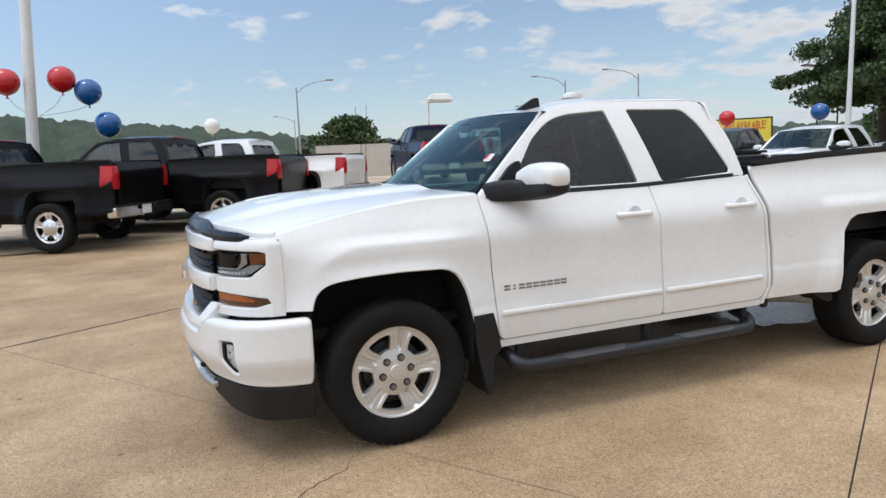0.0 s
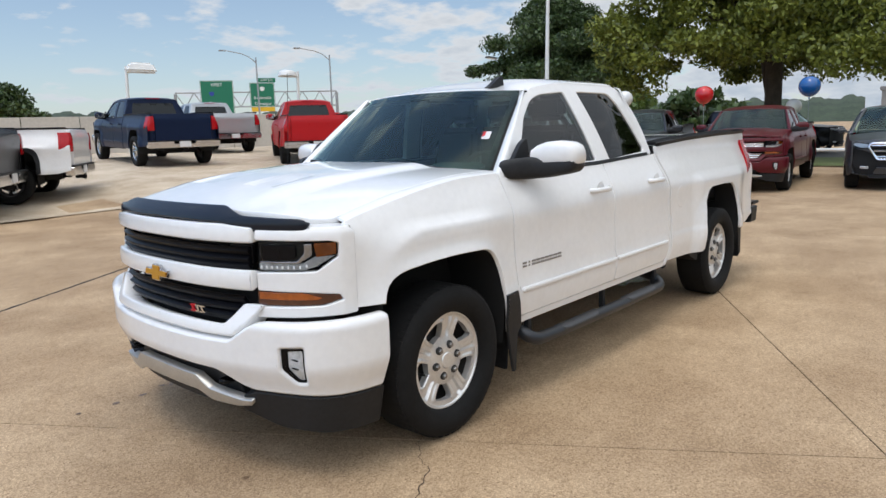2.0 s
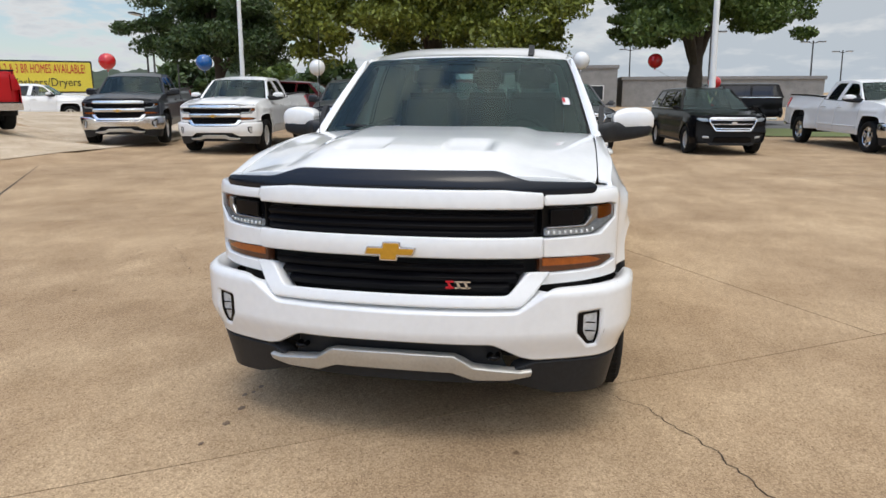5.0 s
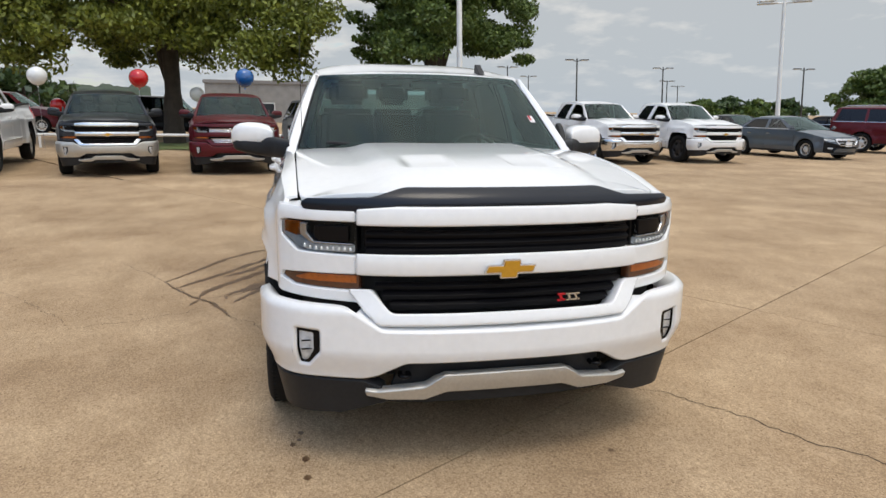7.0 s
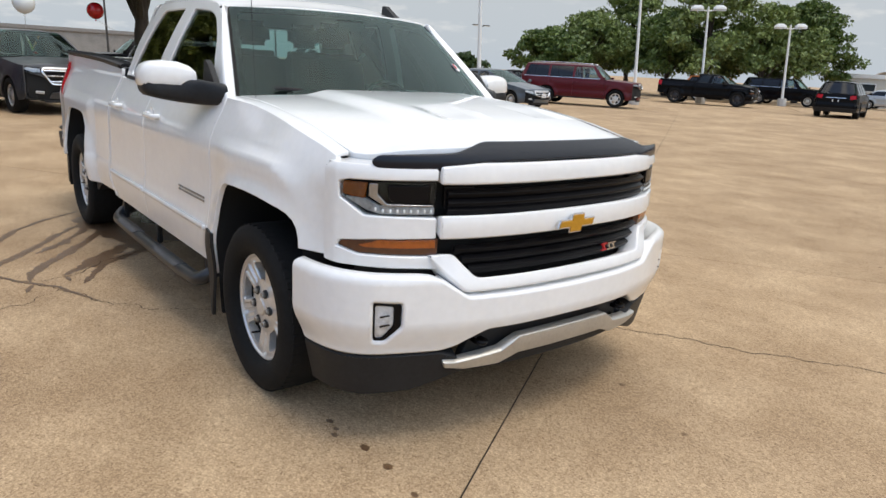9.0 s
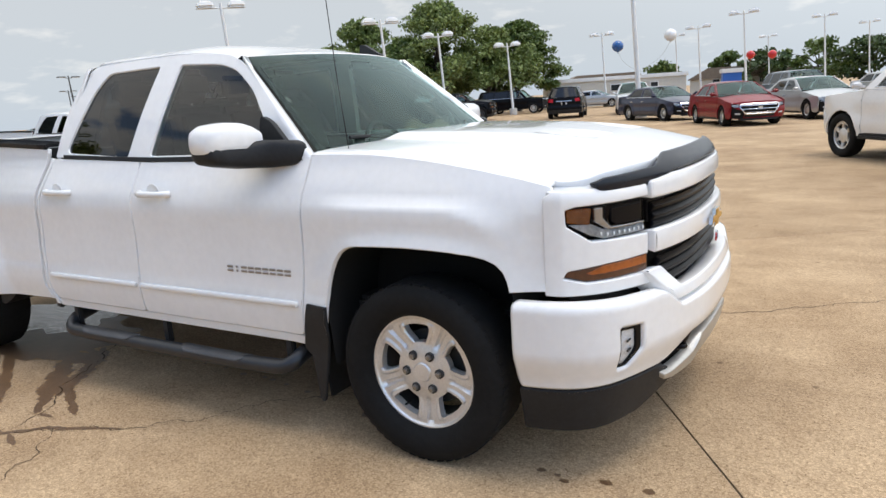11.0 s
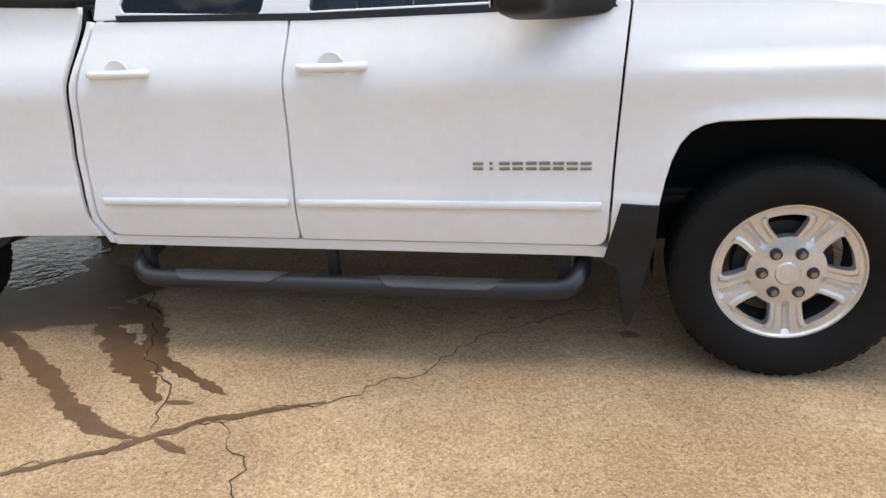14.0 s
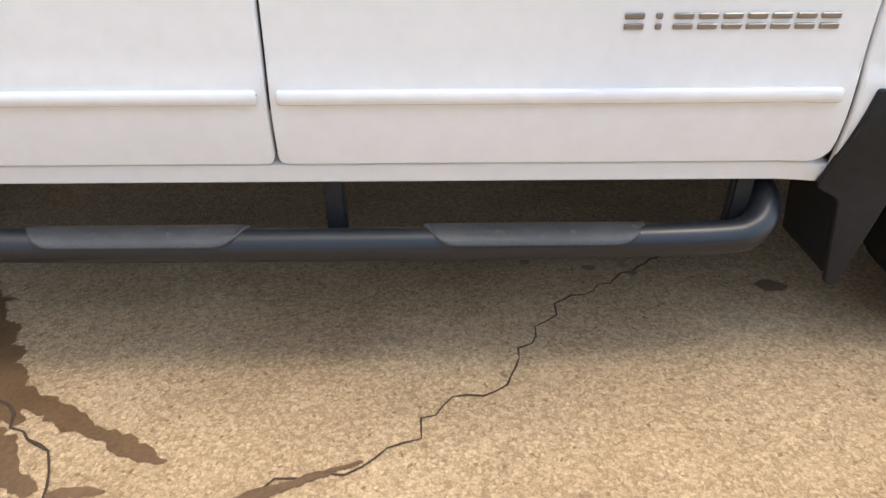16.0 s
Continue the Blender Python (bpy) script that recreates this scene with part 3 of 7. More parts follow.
def wheel(parent, x, y, z, left, cell=0.03, style="five", turn=0.0, r=0.395, finish=None):
    """A wheel: rim with tyre, tread, barrel, cap and nuts as its pieces."""
    m = pose(x, y, z, 0, turn, 0) if left else pose(x, y, z, 0, turn, 180)
    near = cell < 0.025
    n = {"five": 5, "six": 6, "ten": 10}[style]
    w = {"five": 18.5, "six": 21.0, "ten": 21.0}[style]
    metal = finish if finish else ALLOY
    k = r / 0.395
    rim = part("wheel", cached(f"rim_{style}", lambda: rim_mesh(n, w)), metal, parent, "", m @ Matrix.Diagonal((k, 1, k, 1)))
    part("tyre", cached(f"tyre_{near}", lambda: tyre_mesh(72 if near else 40)), RUBBER, rim, "black all-terrain tyre")
    if near:
        part("tread", cached("tread", tread_mesh), RUBBER, rim)
    # barrel and disc are coloured near black for the shade behind the spokes
    part("barrel", cached("barrel", lambda: lathe([(0.242, 0.060), (0.230, 0.052), (0.218, -0.08), (0.245, -0.10)], 48, name="barrel")), ALLOYSHADE, rim)
    part("brake_disc", cached("disc", lambda: lathe([(0.0, 0.0), (0.165, 0.0), (0.170, -0.01), (0.170, -0.03), (0, -0.03)], 40, name="disc")), ALLOYSHADE, rim)
    part("centre_cap", cached("cap", lambda: lathe([(0.043, 0.055), (0.043, 0.082), (0.038, 0.087), (0.0, 0.089)], 28, name="cap")), metal, rim)
    if near:
        for i in range(6):
            a = radians(60 * i + 39)
            # a dark disc paints the shade of the recess round each nut
            part("nut_recess", cached("recess", lambda: lathe([(0.0205, 0.070), (0.0205, 0.0815), (0.018, 0.0825), (0.0, 0.0826)], 20, name="recess")), ALLOYSHADE, rim, "", pose(0.081 * math.cos(a), 0, 0.081 * math.sin(a)))
            part("lug_nut", cached("nut", lambda: lathe([(0.0135, 0.060), (0.0135, 0.090), (0.010, 0.096), (0.0, 0.097)], 6, name="nut", angle=25)), STEEL, rim, "",
                 pose(0.081 * math.cos(a), 0, 0.081 * math.sin(a)))
        part("valve_stem", cached("valve", lambda: tube([(0.175, 0.05, -0.06), (0.172, 0.09, -0.058)], 0.005, 8)), RUBBER, rim)
    return rim


def seat_mesh():
    bm_parts = [(box(0.50, 0.50, 0.16, 0.05, 3), pose(0.02, 0, 0.0)), (box(0.16, 0.50, 0.66, 0.06, 3, top=0.85), pose(-0.24, 0, 0.10, 0, -12, 0)), (box(0.10, 0.27, 0.18, 0.045, 3), pose(-0.40, 0, 0.78, 0, -8, 0))]
    return merge(bm_parts, "seat")


def settle(x):
    return x if x > -2.0 else -2.0 + (x + 2.0) * 0.951


WARPED = set()


def pickup(m, label, body, hero=False, bar=None, trim=None, bumper=None, wheelstyle="five", wheelfinish=None, group="pickup trucks in the lot", turns=(0, 0, 0, 0), flares=False, lift=0.0, radius=0.395, front=True, back=True, deflector=False, cap=None):
    """A double-cab pickup with its panels, glass, lamps, wheels and load bed."""
    bar = bar or body
    trim = trim or GRILLE
    bumper = bumper or body
    c = 0.04 if hero else 0.12
    q = "h" if hero else "b"
    T = thing("pickup_truck", m, label, "pickup truck", group)

    def pair(name, key, make, material, text="", parent=None):
        made = []
        for me in both(q + key, make):
            made.append(part(name, me, material, parent or T, text))
        return made

    # side panels
    low = [(-0.590, 0.42), (-0.475, 0.42)]
    fender = low + ARCH_F + [(0.568, 0.772)] + [(x, fender_top(x)) for x in (0.568, 0.45, 0.3, 0.15, 0.0, -0.2, -0.4, -0.532)] + [(-0.552, 1.08), (-0.574, 0.75)]
    pair("fender", "fender", lambda: panel(fender, side_map, c * 0.6, flip=True), body)
    door_f = rounded([(-0.597, 0.478, 0.05), (-0.582, 0.75, 0), (-0.560, 1.08, 0), (-0.540, 1.276, 0.01), (-1.690, 1.270, 0.01), (-1.712, 1.08, 0), (-1.722, 0.80, 0), (-1.724, 0.478, 0.02)], 0.02)
    doors = pair("front_door", "door_f", lambda: panel(door_f, side_map, c, flip=True), body)
    door_r = rounded([(-1.732, 0.478, 0.02), (-1.730, 0.80, 0), (-1.720, 1.08, 0), (-1.698, 1.270, 0.01), (-2.500, 1.290, 0.01), (-2.575, 1.08, 0.1), (-2.615, 0.80, 0.1), (-2.61, 0.55, 0.1), (-2.565, 0.478, 0.05)], 0.02)
    rdoors = pair("rear_door", "door_r", lambda: panel(door_r, side_map, c, flip=True), body)
    pair("rocker_panel", "rocker", lambda: panel([(-0.60, 0.430), (-2.575, 0.430), (-2.60, 0.472), (-0.585, 0.472)], lambda x, z: side_map(x, z) - Vector((0, 0.010, 0)), c, 0.05, flip=True), body)
    corner = [(-2.570, 0.440), (-2.620, 0.55), (-2.625, 0.80), (-2.585, 1.08), (-2.508, 1.292), (-2.532, 1.296), (-2.610, 1.08), (-2.652, 0.80), (-2.647, 0.55), (-2.60, 0.44)]
    pair("cab_corner", "corner", lambda: panel(corner, side_map, c * 0.6, flip=True), body)
    bed = [(-2.620, 0.47)] + [(x - 0.048, z) for x, z in REAR_EDGE[1:-1]] + [(-2.555, 1.345), (-3.2, 1.375), (-3.95, 1.395), (-4.67, 1.40), (-4.705, 1.30), (-4.735, 0.9), (-4.72, 0.62), (-4.50, 0.56)] + ARCH_R + [(-3.25, 0.455)]
    pair("bed_side", "bed_side", lambda: panel(bed, side_map, c * 0.6, flip=True), body)
    if flares:
        for key, arch, c0 in (("flf", ARCH_F, 0.0), ("flr", ARCH_R, -WB)):
            ring = [(c0 + (x - c0) * 1.17, 0.45 + (z - 0.45) * 1.17) for x, z in reversed(arch)]
            pair("arch_flare", key, lambda: panel(arch + ring, lambda x, z: side_map(x, z) + Vector((0, 0.030, 0)), 0.06, 0.05, 0.01, flip=True), PLASTIC, "black plastic wheel arch flare")
    # cab above the belt line, with window openings
    win_f = rounded([(-0.735, 1.292, 0.02), (-0.95, 1.575, 0.04), (-1.09, 1.680, 0.06), (-1.22, 1.718, 0.06), (-1.515, 1.738, 0.02), (-1.628, 1.292, 0.02)], 0.02)
    win_r = rounded([(-1.680, 1.742, 0.02), (-2.135, 1.738, 0.05), (-2.240, 1.64, 0.05), (-2.405, 1.345, 0.03), (-2.39, 1.318, 0.02), (-1.805, 1.290, 0.02)], 0.02)
    shell = rounded([(-0.55, 1.268, 0), (-2.522, 1.296, 0.01), (-2.47, 1.58, 0.2), (-2.34, 1.790, 0.09), (-1.42, 1.796, 0.15), (-1.14, 1.757, 0.1), (-1.02, 1.690, 0.1)], 0.02, 6)
    pair("cab_side", "cab_side", lambda: panel(shell, cab_map, c, 0.03, holes=[win_f, win_r], flip=True), body)

    def shrink(f, d):
        return lambda x, z: f(x, z) - Vector((0, d, 0))
    for k, parts in ((("side_window", "winf", win_f, SIDEGLASS), doors), (("rear_side_window", "winr", win_r, PRIVACY if hero else DARKGLASS), rdoors)):
        for me, par in zip(both(q + k[1], lambda: panel(inset(ccw(k[2]), -0.004), shrink(cab_map, 0.012), 0.08, 0.004, 0.001, flip=True)), parts):
            part(k[0], me, k[3], par, "dark tinted glass")
    pair("window_seal", "seal", lambda: panel([(-0.58, 1.258), (-0.60, 1.284), (-1.62, 1.286), (-2.40, 1.311), (-2.395, 1.290), (-1.62, 1.262)], lambda x, z: Vector((x, max(cab_y(z), body_y(x, z)) + 0.004, z)), 0.1, 0.02, 0.003, flip=True), PLASTIC)
    pair("a_pillar", "apillar", lambda: panel([(0, 0), (1, 0), (1, 1), (0, 1)], lambda s, v: windshield(1.004, v).lerp(cab_map(lerp(-0.555, -1.075, v), lerp(1.270, 1.735, v)), s) + Vector((0.012, 0.012, 0.008)) * math.sin(math.pi * s), 0.125, 0.02, 0.01), body)
    roof_o = rounded([(-0.995, 0.0, 0), (-1.02, 0.40, 0.1), (-1.085, 0.662, 0.05), (-1.16, 0.692, 0.05), (-1.45, 0.676, 0.2), (-2.33, 0.662, 0.10), (-2.37, 0.4, 0.1), (-2.375, 0, 0)], 0.03)
    roof_o = roof_o + [(x, -y) for x, y in reversed(roof_o) if y > 0.001]

    def roof_map(x, y):
        return Vector((x, y, 1.853 - 0.056 * (abs(y) / 0.69) ** 3.5 - 0.087 * ss(-1.75, -0.98, x) ** 1.9 - 0.035 * ss(-2.15, -2.38, x) ** 2))
    part("roof", cached(q + "roof", lambda: panel(ccw(roof_o), roof_map, c, 0.03, 0.008)), body, T)
    if hero or front:
        wind_o = rounded([(-0.985, 0.015), (0.985, 0.015), (0.985, 0.985), (-0.985, 0.985)], 0.05)
        part("windshield", cached(q + "wind", lambda: panel(wind_o, windshield, 0.1, 0.004, 0.002)), WINDSHIELD, T, "tinted windscreen")
    else:
        part("windshield", cached("bwind", lambda: panel(rounded([(-0.985, 0.015), (0.985, 0.015), (0.985, 0.985), (-0.985, 0.985)], 0.05), windshield, 0.1, 0.004, 0.002)), WINDSHIELD, T)
    part("windshield_frit", cached(q + "frit", lambda: panel(rounded([(-1.0, 0), (1.0, 0), (1.0, 1), (-1.0, 1)], 0.04), lambda u, v: windshield(u, v) - Vector((0.004, 0, 0.006)), 0.12, 0.004, 0.002, holes=[rounded([(-0.945, 0.07), (0.945, 0.07), (0.93, 0.93), (-0.93, 0.93)], 0.06)])), GLOSSBLACK, T, "black ceramic border")

    def back_map(y, z):
        return Vector((lerp(-2.52, -2.36, ss(1.2, 1.85, z)), y, z))
    bw = rounded([(-0.64, 1.33), (0.64, 1.33), (0.56, 1.69), (-0.56, 1.69)], 0.05)
    part("cab_back", cached(q + "back", lambda: panel(rounded([(-0.87, 0.5), (0.87, 0.5), (0.87, 1.28), (0.68, 1.79), (-0.68, 1.79), (-0.87, 1.28)], 0.04), back_map, 0.1, 0.03, holes=[bw], flip=True)), body, T)
    part("rear_window", cached(q + "backwin", lambda: panel(inset(ccw(bw), -0.01), lambda y, z: back_map(y, z) + Vector((0.012, 0, 0)), 0.2, 0.004, 0.001, flip=True)), SIDEGLASS if hero else DARKGLASS, T, "dark rear glass")
    part("brake_light", cached("chmsl", lambda: box(0.04, 0.42, 0.03, 0.01)), REDLENS, T, "high red brake light", pose(-2.375, 0, 1.797))
    # bonnet
    hood_o = [(-0.315, 0.0), (-0.36, 0.4), (-0.47, 0.70), (-0.535, 0.832), (0.1, 0.842), (0.50, 0.842), (0.575, 0.836), (0.660, 0.78), (0.735, 0.67), (0.815, 0.5), (0.862, 0.2), (0.870, 0)]
    hood_o = hood_o + [(x, -y) for x, y in reversed(hood_o) if y > 0.001]
    part("hood", cached(q + "hood", lambda: panel(ccw(hood_o), lambda x, y: Vector((x, y, hood_z(x, y))), c, 0.03, 0.006)), body, T)
    pair("fender_cap", "fcap", lambda: panel([(0, 0), (1, 0), (1, 1), (0, 1)], lambda s, v: Vector((lerp(-0.535, 0.56, s), 0, 0)) + Vector((0, lerp(0.846, body_y(lerp(-0.535, 0.56, s), fender_top(lerp(-0.535, 0.56, s))) - 0.001, v), lerp(hood_z(lerp(-0.535, 0.56, s), 0.84), fender_top(lerp(-0.535, 0.56, s)) - 0.002, max(v, 0.0) ** 1.8))), 0.125, 0.01, 0.004), body)
    part("cowl", cached(q + "cowl", lambda: panel([(-0.98, 0), (0.98, 0), (0.98, 1), (-0.98, 1)], lambda u, v: Vector((lerp(-0.27, -0.33, v) - 0.25 * u * u, u * 0.85, lerp(1.285, 1.281, v) - 0.01 * u * u)), 0.12, 0.01, 0.004)), PLASTIC, T, "black wiper cowl")
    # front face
    # a near-black sheet stands in for the shaded depth behind the slats
    D = part("radiator_core", cached(q + "core", lambda: panel([(-0.98, 0.40), (0.98, 0.40), (0.98, 1.10), (-0.98, 1.10)], face_map(-0.085), 0.2, 0.01, 0.002)), DARK, T, "near-black sheet for the shade in the radiator opening")
    part("upper_bar", cached(q + "ubar", lambda: panel(rounded([fs(-0.605, 1.068), fs(0.605, 1.068), fs(0.605, 1.135), fs(0.45, 1.15), fs(-0.45, 1.15), fs(-0.605, 1.135)], 0.01), lambda u, z: FACE.at(u, z, 0.012 - 4.0 * max(0.0, z - 1.10) ** 2), c, 0.07, 0.010)), bar, T)
    part("grille_bar", cached(q + "gbar", lambda: panel(rounded([fs(-0.605, 0.862), fs(0.605, 0.862), fs(0.605, 0.955), fs(-0.605, 0.955)], 0.012), lambda s, z: FACE.at(s, z, 0.026 - 3.0 * (z - 0.905) ** 2), c, 0.08, 0.010)), bar, T)
    surround = [fs(0.600, 0.742), (FACE.end, 0.755), (FACE.end, 1.112), (FACE.end - 0.03, 1.136), fs(0.612, 1.132), fs(0.612, 1.080), fs(0.885, 1.076), fs(0.908, 1.066), fs(0.906, 1.008), fs(0.845, 0.946), fs(0.612, 0.940), fs(0.612, 0.862), fs(0.80, 0.858), fs(0.905, 0.846), fs(0.914, 0.820), fs(0.86, 0.796), fs(0.612, 0.790)]
    pair("lamp_surround", "nose", lambda: panel(rounded(surround, 0.008), lambda u, z: FACE.at(u, z, -9.0 * max(0.0, z - 1.095) ** 2), c * 0.6, 0.05, 0.006), body)
    pair("nose_cap", "nosecap", lambda: panel([(FACE.of(0.48), 0), (FACE.end - 0.01, 0), (FACE.end - 0.01, 1), (FACE.of(0.48), 1)], lambda u, v: FACE.at(u, lerp(1.133, 1.146, v), lerp(-0.016, -0.31, v)), c, 0.02, 0.004), body)
    vee = rounded([fs(-0.645, 0.802), fs(-0.515, 0.664), fs(0.515, 0.664), fs(0.645, 0.802), fs(0.552, 0.806), fs(0.468, 0.716), fs(-0.468, 0.716), fs(-0.552, 0.806)], 0.02)
    part("grille_surround", cached(q + "vee", lambda: panel(vee, lambda s, z: FACE.at(s, z, 0.010 + 0.052 * ss(0.82, 0.66, z)), c, 0.09, 0.010)), bar, T)
    for i, (z, h, w) in enumerate(((1.040, 0.016, 0.575), (1.005, 0.018, 0.575), (0.975, 0.014, 0.575), (0.825, 0.016, 0.54), (0.785, 0.018, 0.51), (0.745, 0.016, 0.48))):
        part("grille_slat", cached(f"{q}slat{i}", lambda: panel(rounded([fs(-w, z - h / 2), fs(w, z - h / 2), fs(w, z + h / 2), fs(-w, z + h / 2)], 0.004), lambda s, zz: FACE.at(s, zz, -0.012 - 1.2 * (zz - z)), 0.1, 0.03, 0.003)), trim, T)
    for me in both(q + "grid", lambda: panel(rounded([fs(0.50, 0.972), fs(0.585, 0.972), fs(0.585, 1.055), fs(0.46, 1.055)], 0.008), face_map(-0.03), 0.1, 0.02, 0.004)):
        part("grille_end", me, GLOSSBLACK, T)
    # lamps
    lamp_o = rounded([fs(0.612, 0.948), fs(0.80, 0.948), fs(0.845, 0.962), fs(0.905, 1.010), fs(0.905, 1.068), fs(0.612, 1.075)], 0.010)
    lamps = pair("headlamp", "lamp", lambda: panel(lamp_o, face_map(-0.030), c, 0.05, 0.006), LAMPDARK, "headlamp with dark housing and amber corner")
    sub = (("amber_corner", "lampamb", [fs(0.845, 1.003), fs(0.902, 1.018), fs(0.902, 1.064), fs(0.838, 1.064)], AMBER, -0.016),
           ("light_bar", "lampbar", [fs(0.62, 0.951), fs(0.80, 0.951), fs(0.84, 0.965), fs(0.898, 1.010), fs(0.84, 1.008), fs(0.80, 0.982), fs(0.62, 0.980)], CLEARLENS, -0.014),
           ("projector", "lampproj", [fs(0.640, 0.994), fs(0.755, 0.994), fs(0.775, 1.010), fs(0.775, 1.058), fs(0.640, 1.060)], GLOSSBLACK, -0.010),
           ("running_light", "lampdrl", [fs(0.625, 0.981), fs(0.785, 0.981), fs(0.832, 1.016), fs(0.832, 1.064), fs(0.806, 1.064), fs(0.806, 1.026), fs(0.778, 0.990), fs(0.625, 0.988)], LAMPGREY, -0.008))
    for name, key, o, mt, off in sub:
        for me, par in zip(both(q + key, lambda: panel(rounded(o, 0.006), face_map(off), 0.08, 0.02, 0.003)), lamps):
            part(name, me, mt, par)
    if hero or front:
        for k in range(9):
            for sgn, par in zip((1, -1), lamps):
                yk = 0.632 + 0.0225 * k
                part("led_bead", cached("led", lambda: box(0.008, 0.011, 0.014, 0.003, 1)), LED, par, "small bright light-emitting diode lens", Matrix.Translation(FACE.at(sgn * FACE.of(yk * 1.022), 0.957 + 0.008 * ss(0.78, 0.83, yk), -0.010)))
    for me, par in zip(both(q + "lampcover", lambda: panel(inset(ccw(lamp_o), 0.003), face_map(-0.003, 0.1), 0.08, 0.003, 0.002)), lamps):
        part("lens_cover", me, CLEARGLASS, par)
    signals = pair("turn_signal", "turnsig", lambda: panel(rounded([fs(0.602, 0.793), fs(0.86, 0.799), fs(0.912, 0.822), fs(0.904, 0.843), fs(0.80, 0.855), fs(0.602, 0.859)], 0.006), face_map(-0.014), c, 0.04, 0.005), AMBERDARK, "amber turn signal with a dark lower lens")
    for me, par in zip(both(q + "turntop", lambda: panel(rounded([fs(0.612, 0.822), fs(0.84, 0.822), fs(0.86, 0.830), fs(0.80, 0.852), fs(0.612, 0.855)], 0.005), face_map(-0.010), c, 0.01, 0.003)), signals):
        part("amber_lens", me, AMBER, par)
    # bumper
    e = BUMP.end
    half = [bs(0.0, 0.500), bs(0.42, 0.496), bs(0.54, 0.428), bs(0.60, 0.414), bs(0.80, 0.412), (e - 0.01, 0.398), (e, 0.43), (e, 0.742), (e - 0.02, 0.755), bs(0.90, 0.755), bs(0.70, 0.750), bs(0.655, 0.745), bs(0.515, 0.648), bs(0.0, 0.645)]
    whole = half + [(-s, z) for s, z in reversed(half[1:-1])]
    fog_h = rounded([bs(0.758, 0.634), bs(0.853, 0.640), bs(0.853, 0.474), bs(0.812, 0.474), bs(0.758, 0.540)], 0.012)
    part("front_bumper", cached(q + "bumper", lambda: panel(ccw(rounded(whole, 0.02)), bump_map(), c * 0.5, 0.09, 0.014, holes=[fog_h, [(-s, z) for s, z in fog_h]])), bumper, T)
    bez = pair("fog_bezel", "fogb", lambda: panel(inset(ccw(fog_h), 0.002), bump_map(-0.014), c, 0.03, 0.004, holes=[rounded([bs(0.785, 0.622), bs(0.846, 0.627), bs(0.846, 0.487), bs(0.822, 0.487), bs(0.785, 0.545)], 0.01)]), GLOSSBLACK, "black fog lamp bezel")
    for me, par in zip(both(q + "fogl", lambda: panel(rounded([bs(0.782, 0.625), bs(0.849, 0.630), bs(0.849, 0.484), bs(0.820, 0.484), bs(0.782, 0.548)], 0.01), bump_map(-0.024), 0.05, 0.02, 0.004)), bez):
        part("fog_lamp", me, CLEARLENS, par)
        side = math.copysign(1, sum(v.co.y for v in me.vertices))
        for z in (0.545, 0.582):
            part("fog_divider", cached("fogd", lambda: box(0.006, 0.05, 0.005)), GLOSSBLACK, par, "", Matrix.Translation(BUMP.at(side * BUMP.of(0.835), z, -0.02)))
    pair("air_dam", "dam", lambda: panel(rounded([bs(0.50, 0.308), bs(0.60, 0.276), bs(0.70, 0.242), bs(0.90, 0.226), (e - 0.005, 0.212), (e - 0.002, 0.392), bs(0.80, 0.406), bs(0.60, 0.408), bs(0.52, 0.375)], 0.01), lambda s, z: BUMP.at(s, z, -0.045 - 0.22 * (0.45 - z)), c, 0.06, 0.006), PLASTIC, "black plastic lower air dam")
    part("lower_valance", cached(q + "val", lambda: panel(rounded([bs(-0.52, 0.298), bs(0.52, 0.298), bs(0.44, 0.505), bs(-0.44, 0.505)], 0.01), bump_map(-0.05), c, 0.04, 0.006)), PLASTIC, T, "black lower valance")
    skid = [bs(0.0, 0.452), bs(0.265, 0.448), bs(0.345, 0.392), bs(0.54, 0.366), bs(0.592, 0.372), bs(0.585, 0.345), bs(0.50, 0.328), bs(0.345, 0.330), bs(0.255, 0.366), bs(0.0, 0.368)]
    part("skid_plate", cached(q + "skid", lambda: panel(ccw(rounded(skid + [(-s, z) for s, z in reversed(skid[1:-1])], 0.008)), lambda s, z: BUMP.at(s, z, -0.026 - 0.25 * max(0, 0.42 - z)), c, 0.04, 0.006)), SATIN, T, "silver skid plate")
    for s in (1, -1):
        part("tow_hook", cached("hook", lambda: tube([(0.84, 0.0, 0.49), (0.945, -0.025, 0.492), (0.965, 0.0, 0.492), (0.945, 0.025, 0.492), (0.84, 0.002, 0.49)], 0.011, 8, smooth_path=2)), GLOSSBLACK, T, "", pose(-0.03, s * 0.43, -0.055))
    # badge: plain bow-tie shape
    tie = [(-0.112, -0.018), (-0.045, -0.018), (-0.045, -0.040), (0.030, -0.040), (0.034, -0.018), (0.098, -0.018), (0.112, 0.018), (0.045, 0.018), (0.045, 0.040), (-0.030, 0.040), (-0.034, 0.018), (-0.098, 0.018)]
    B = part("badge", cached("tie", lambda: prism(tie, 0.016, "x", 0.003)), CHROME, T, "gold and chrome bow-tie emblem", pose(0.966, 0, 0.894))
    part("badge_inlay", cached("tie_in", lambda: prism(inset(ccw(tie), 0.006), 0.006, "x", 0.002)), GOLD, B, "", pose(0.009, 0, 0))
    # mirrors
    OUT = (-0.165, -0.022, -0.014)

    def loft(shift, sections):
        bm = bmesh.new()
        rings = []
        for y, cx, hx, z0, z1 in sections:
            ring = []
            for j in range(24):
                t = 2 * math.pi * j / 24
                cs, sn = math.copysign(abs(math.cos(t)) ** 0.55, math.cos(t)), math.copysign(abs(math.sin(t)) ** 0.6, math.sin(t))
                k = ss(0.90, 1.02, y)
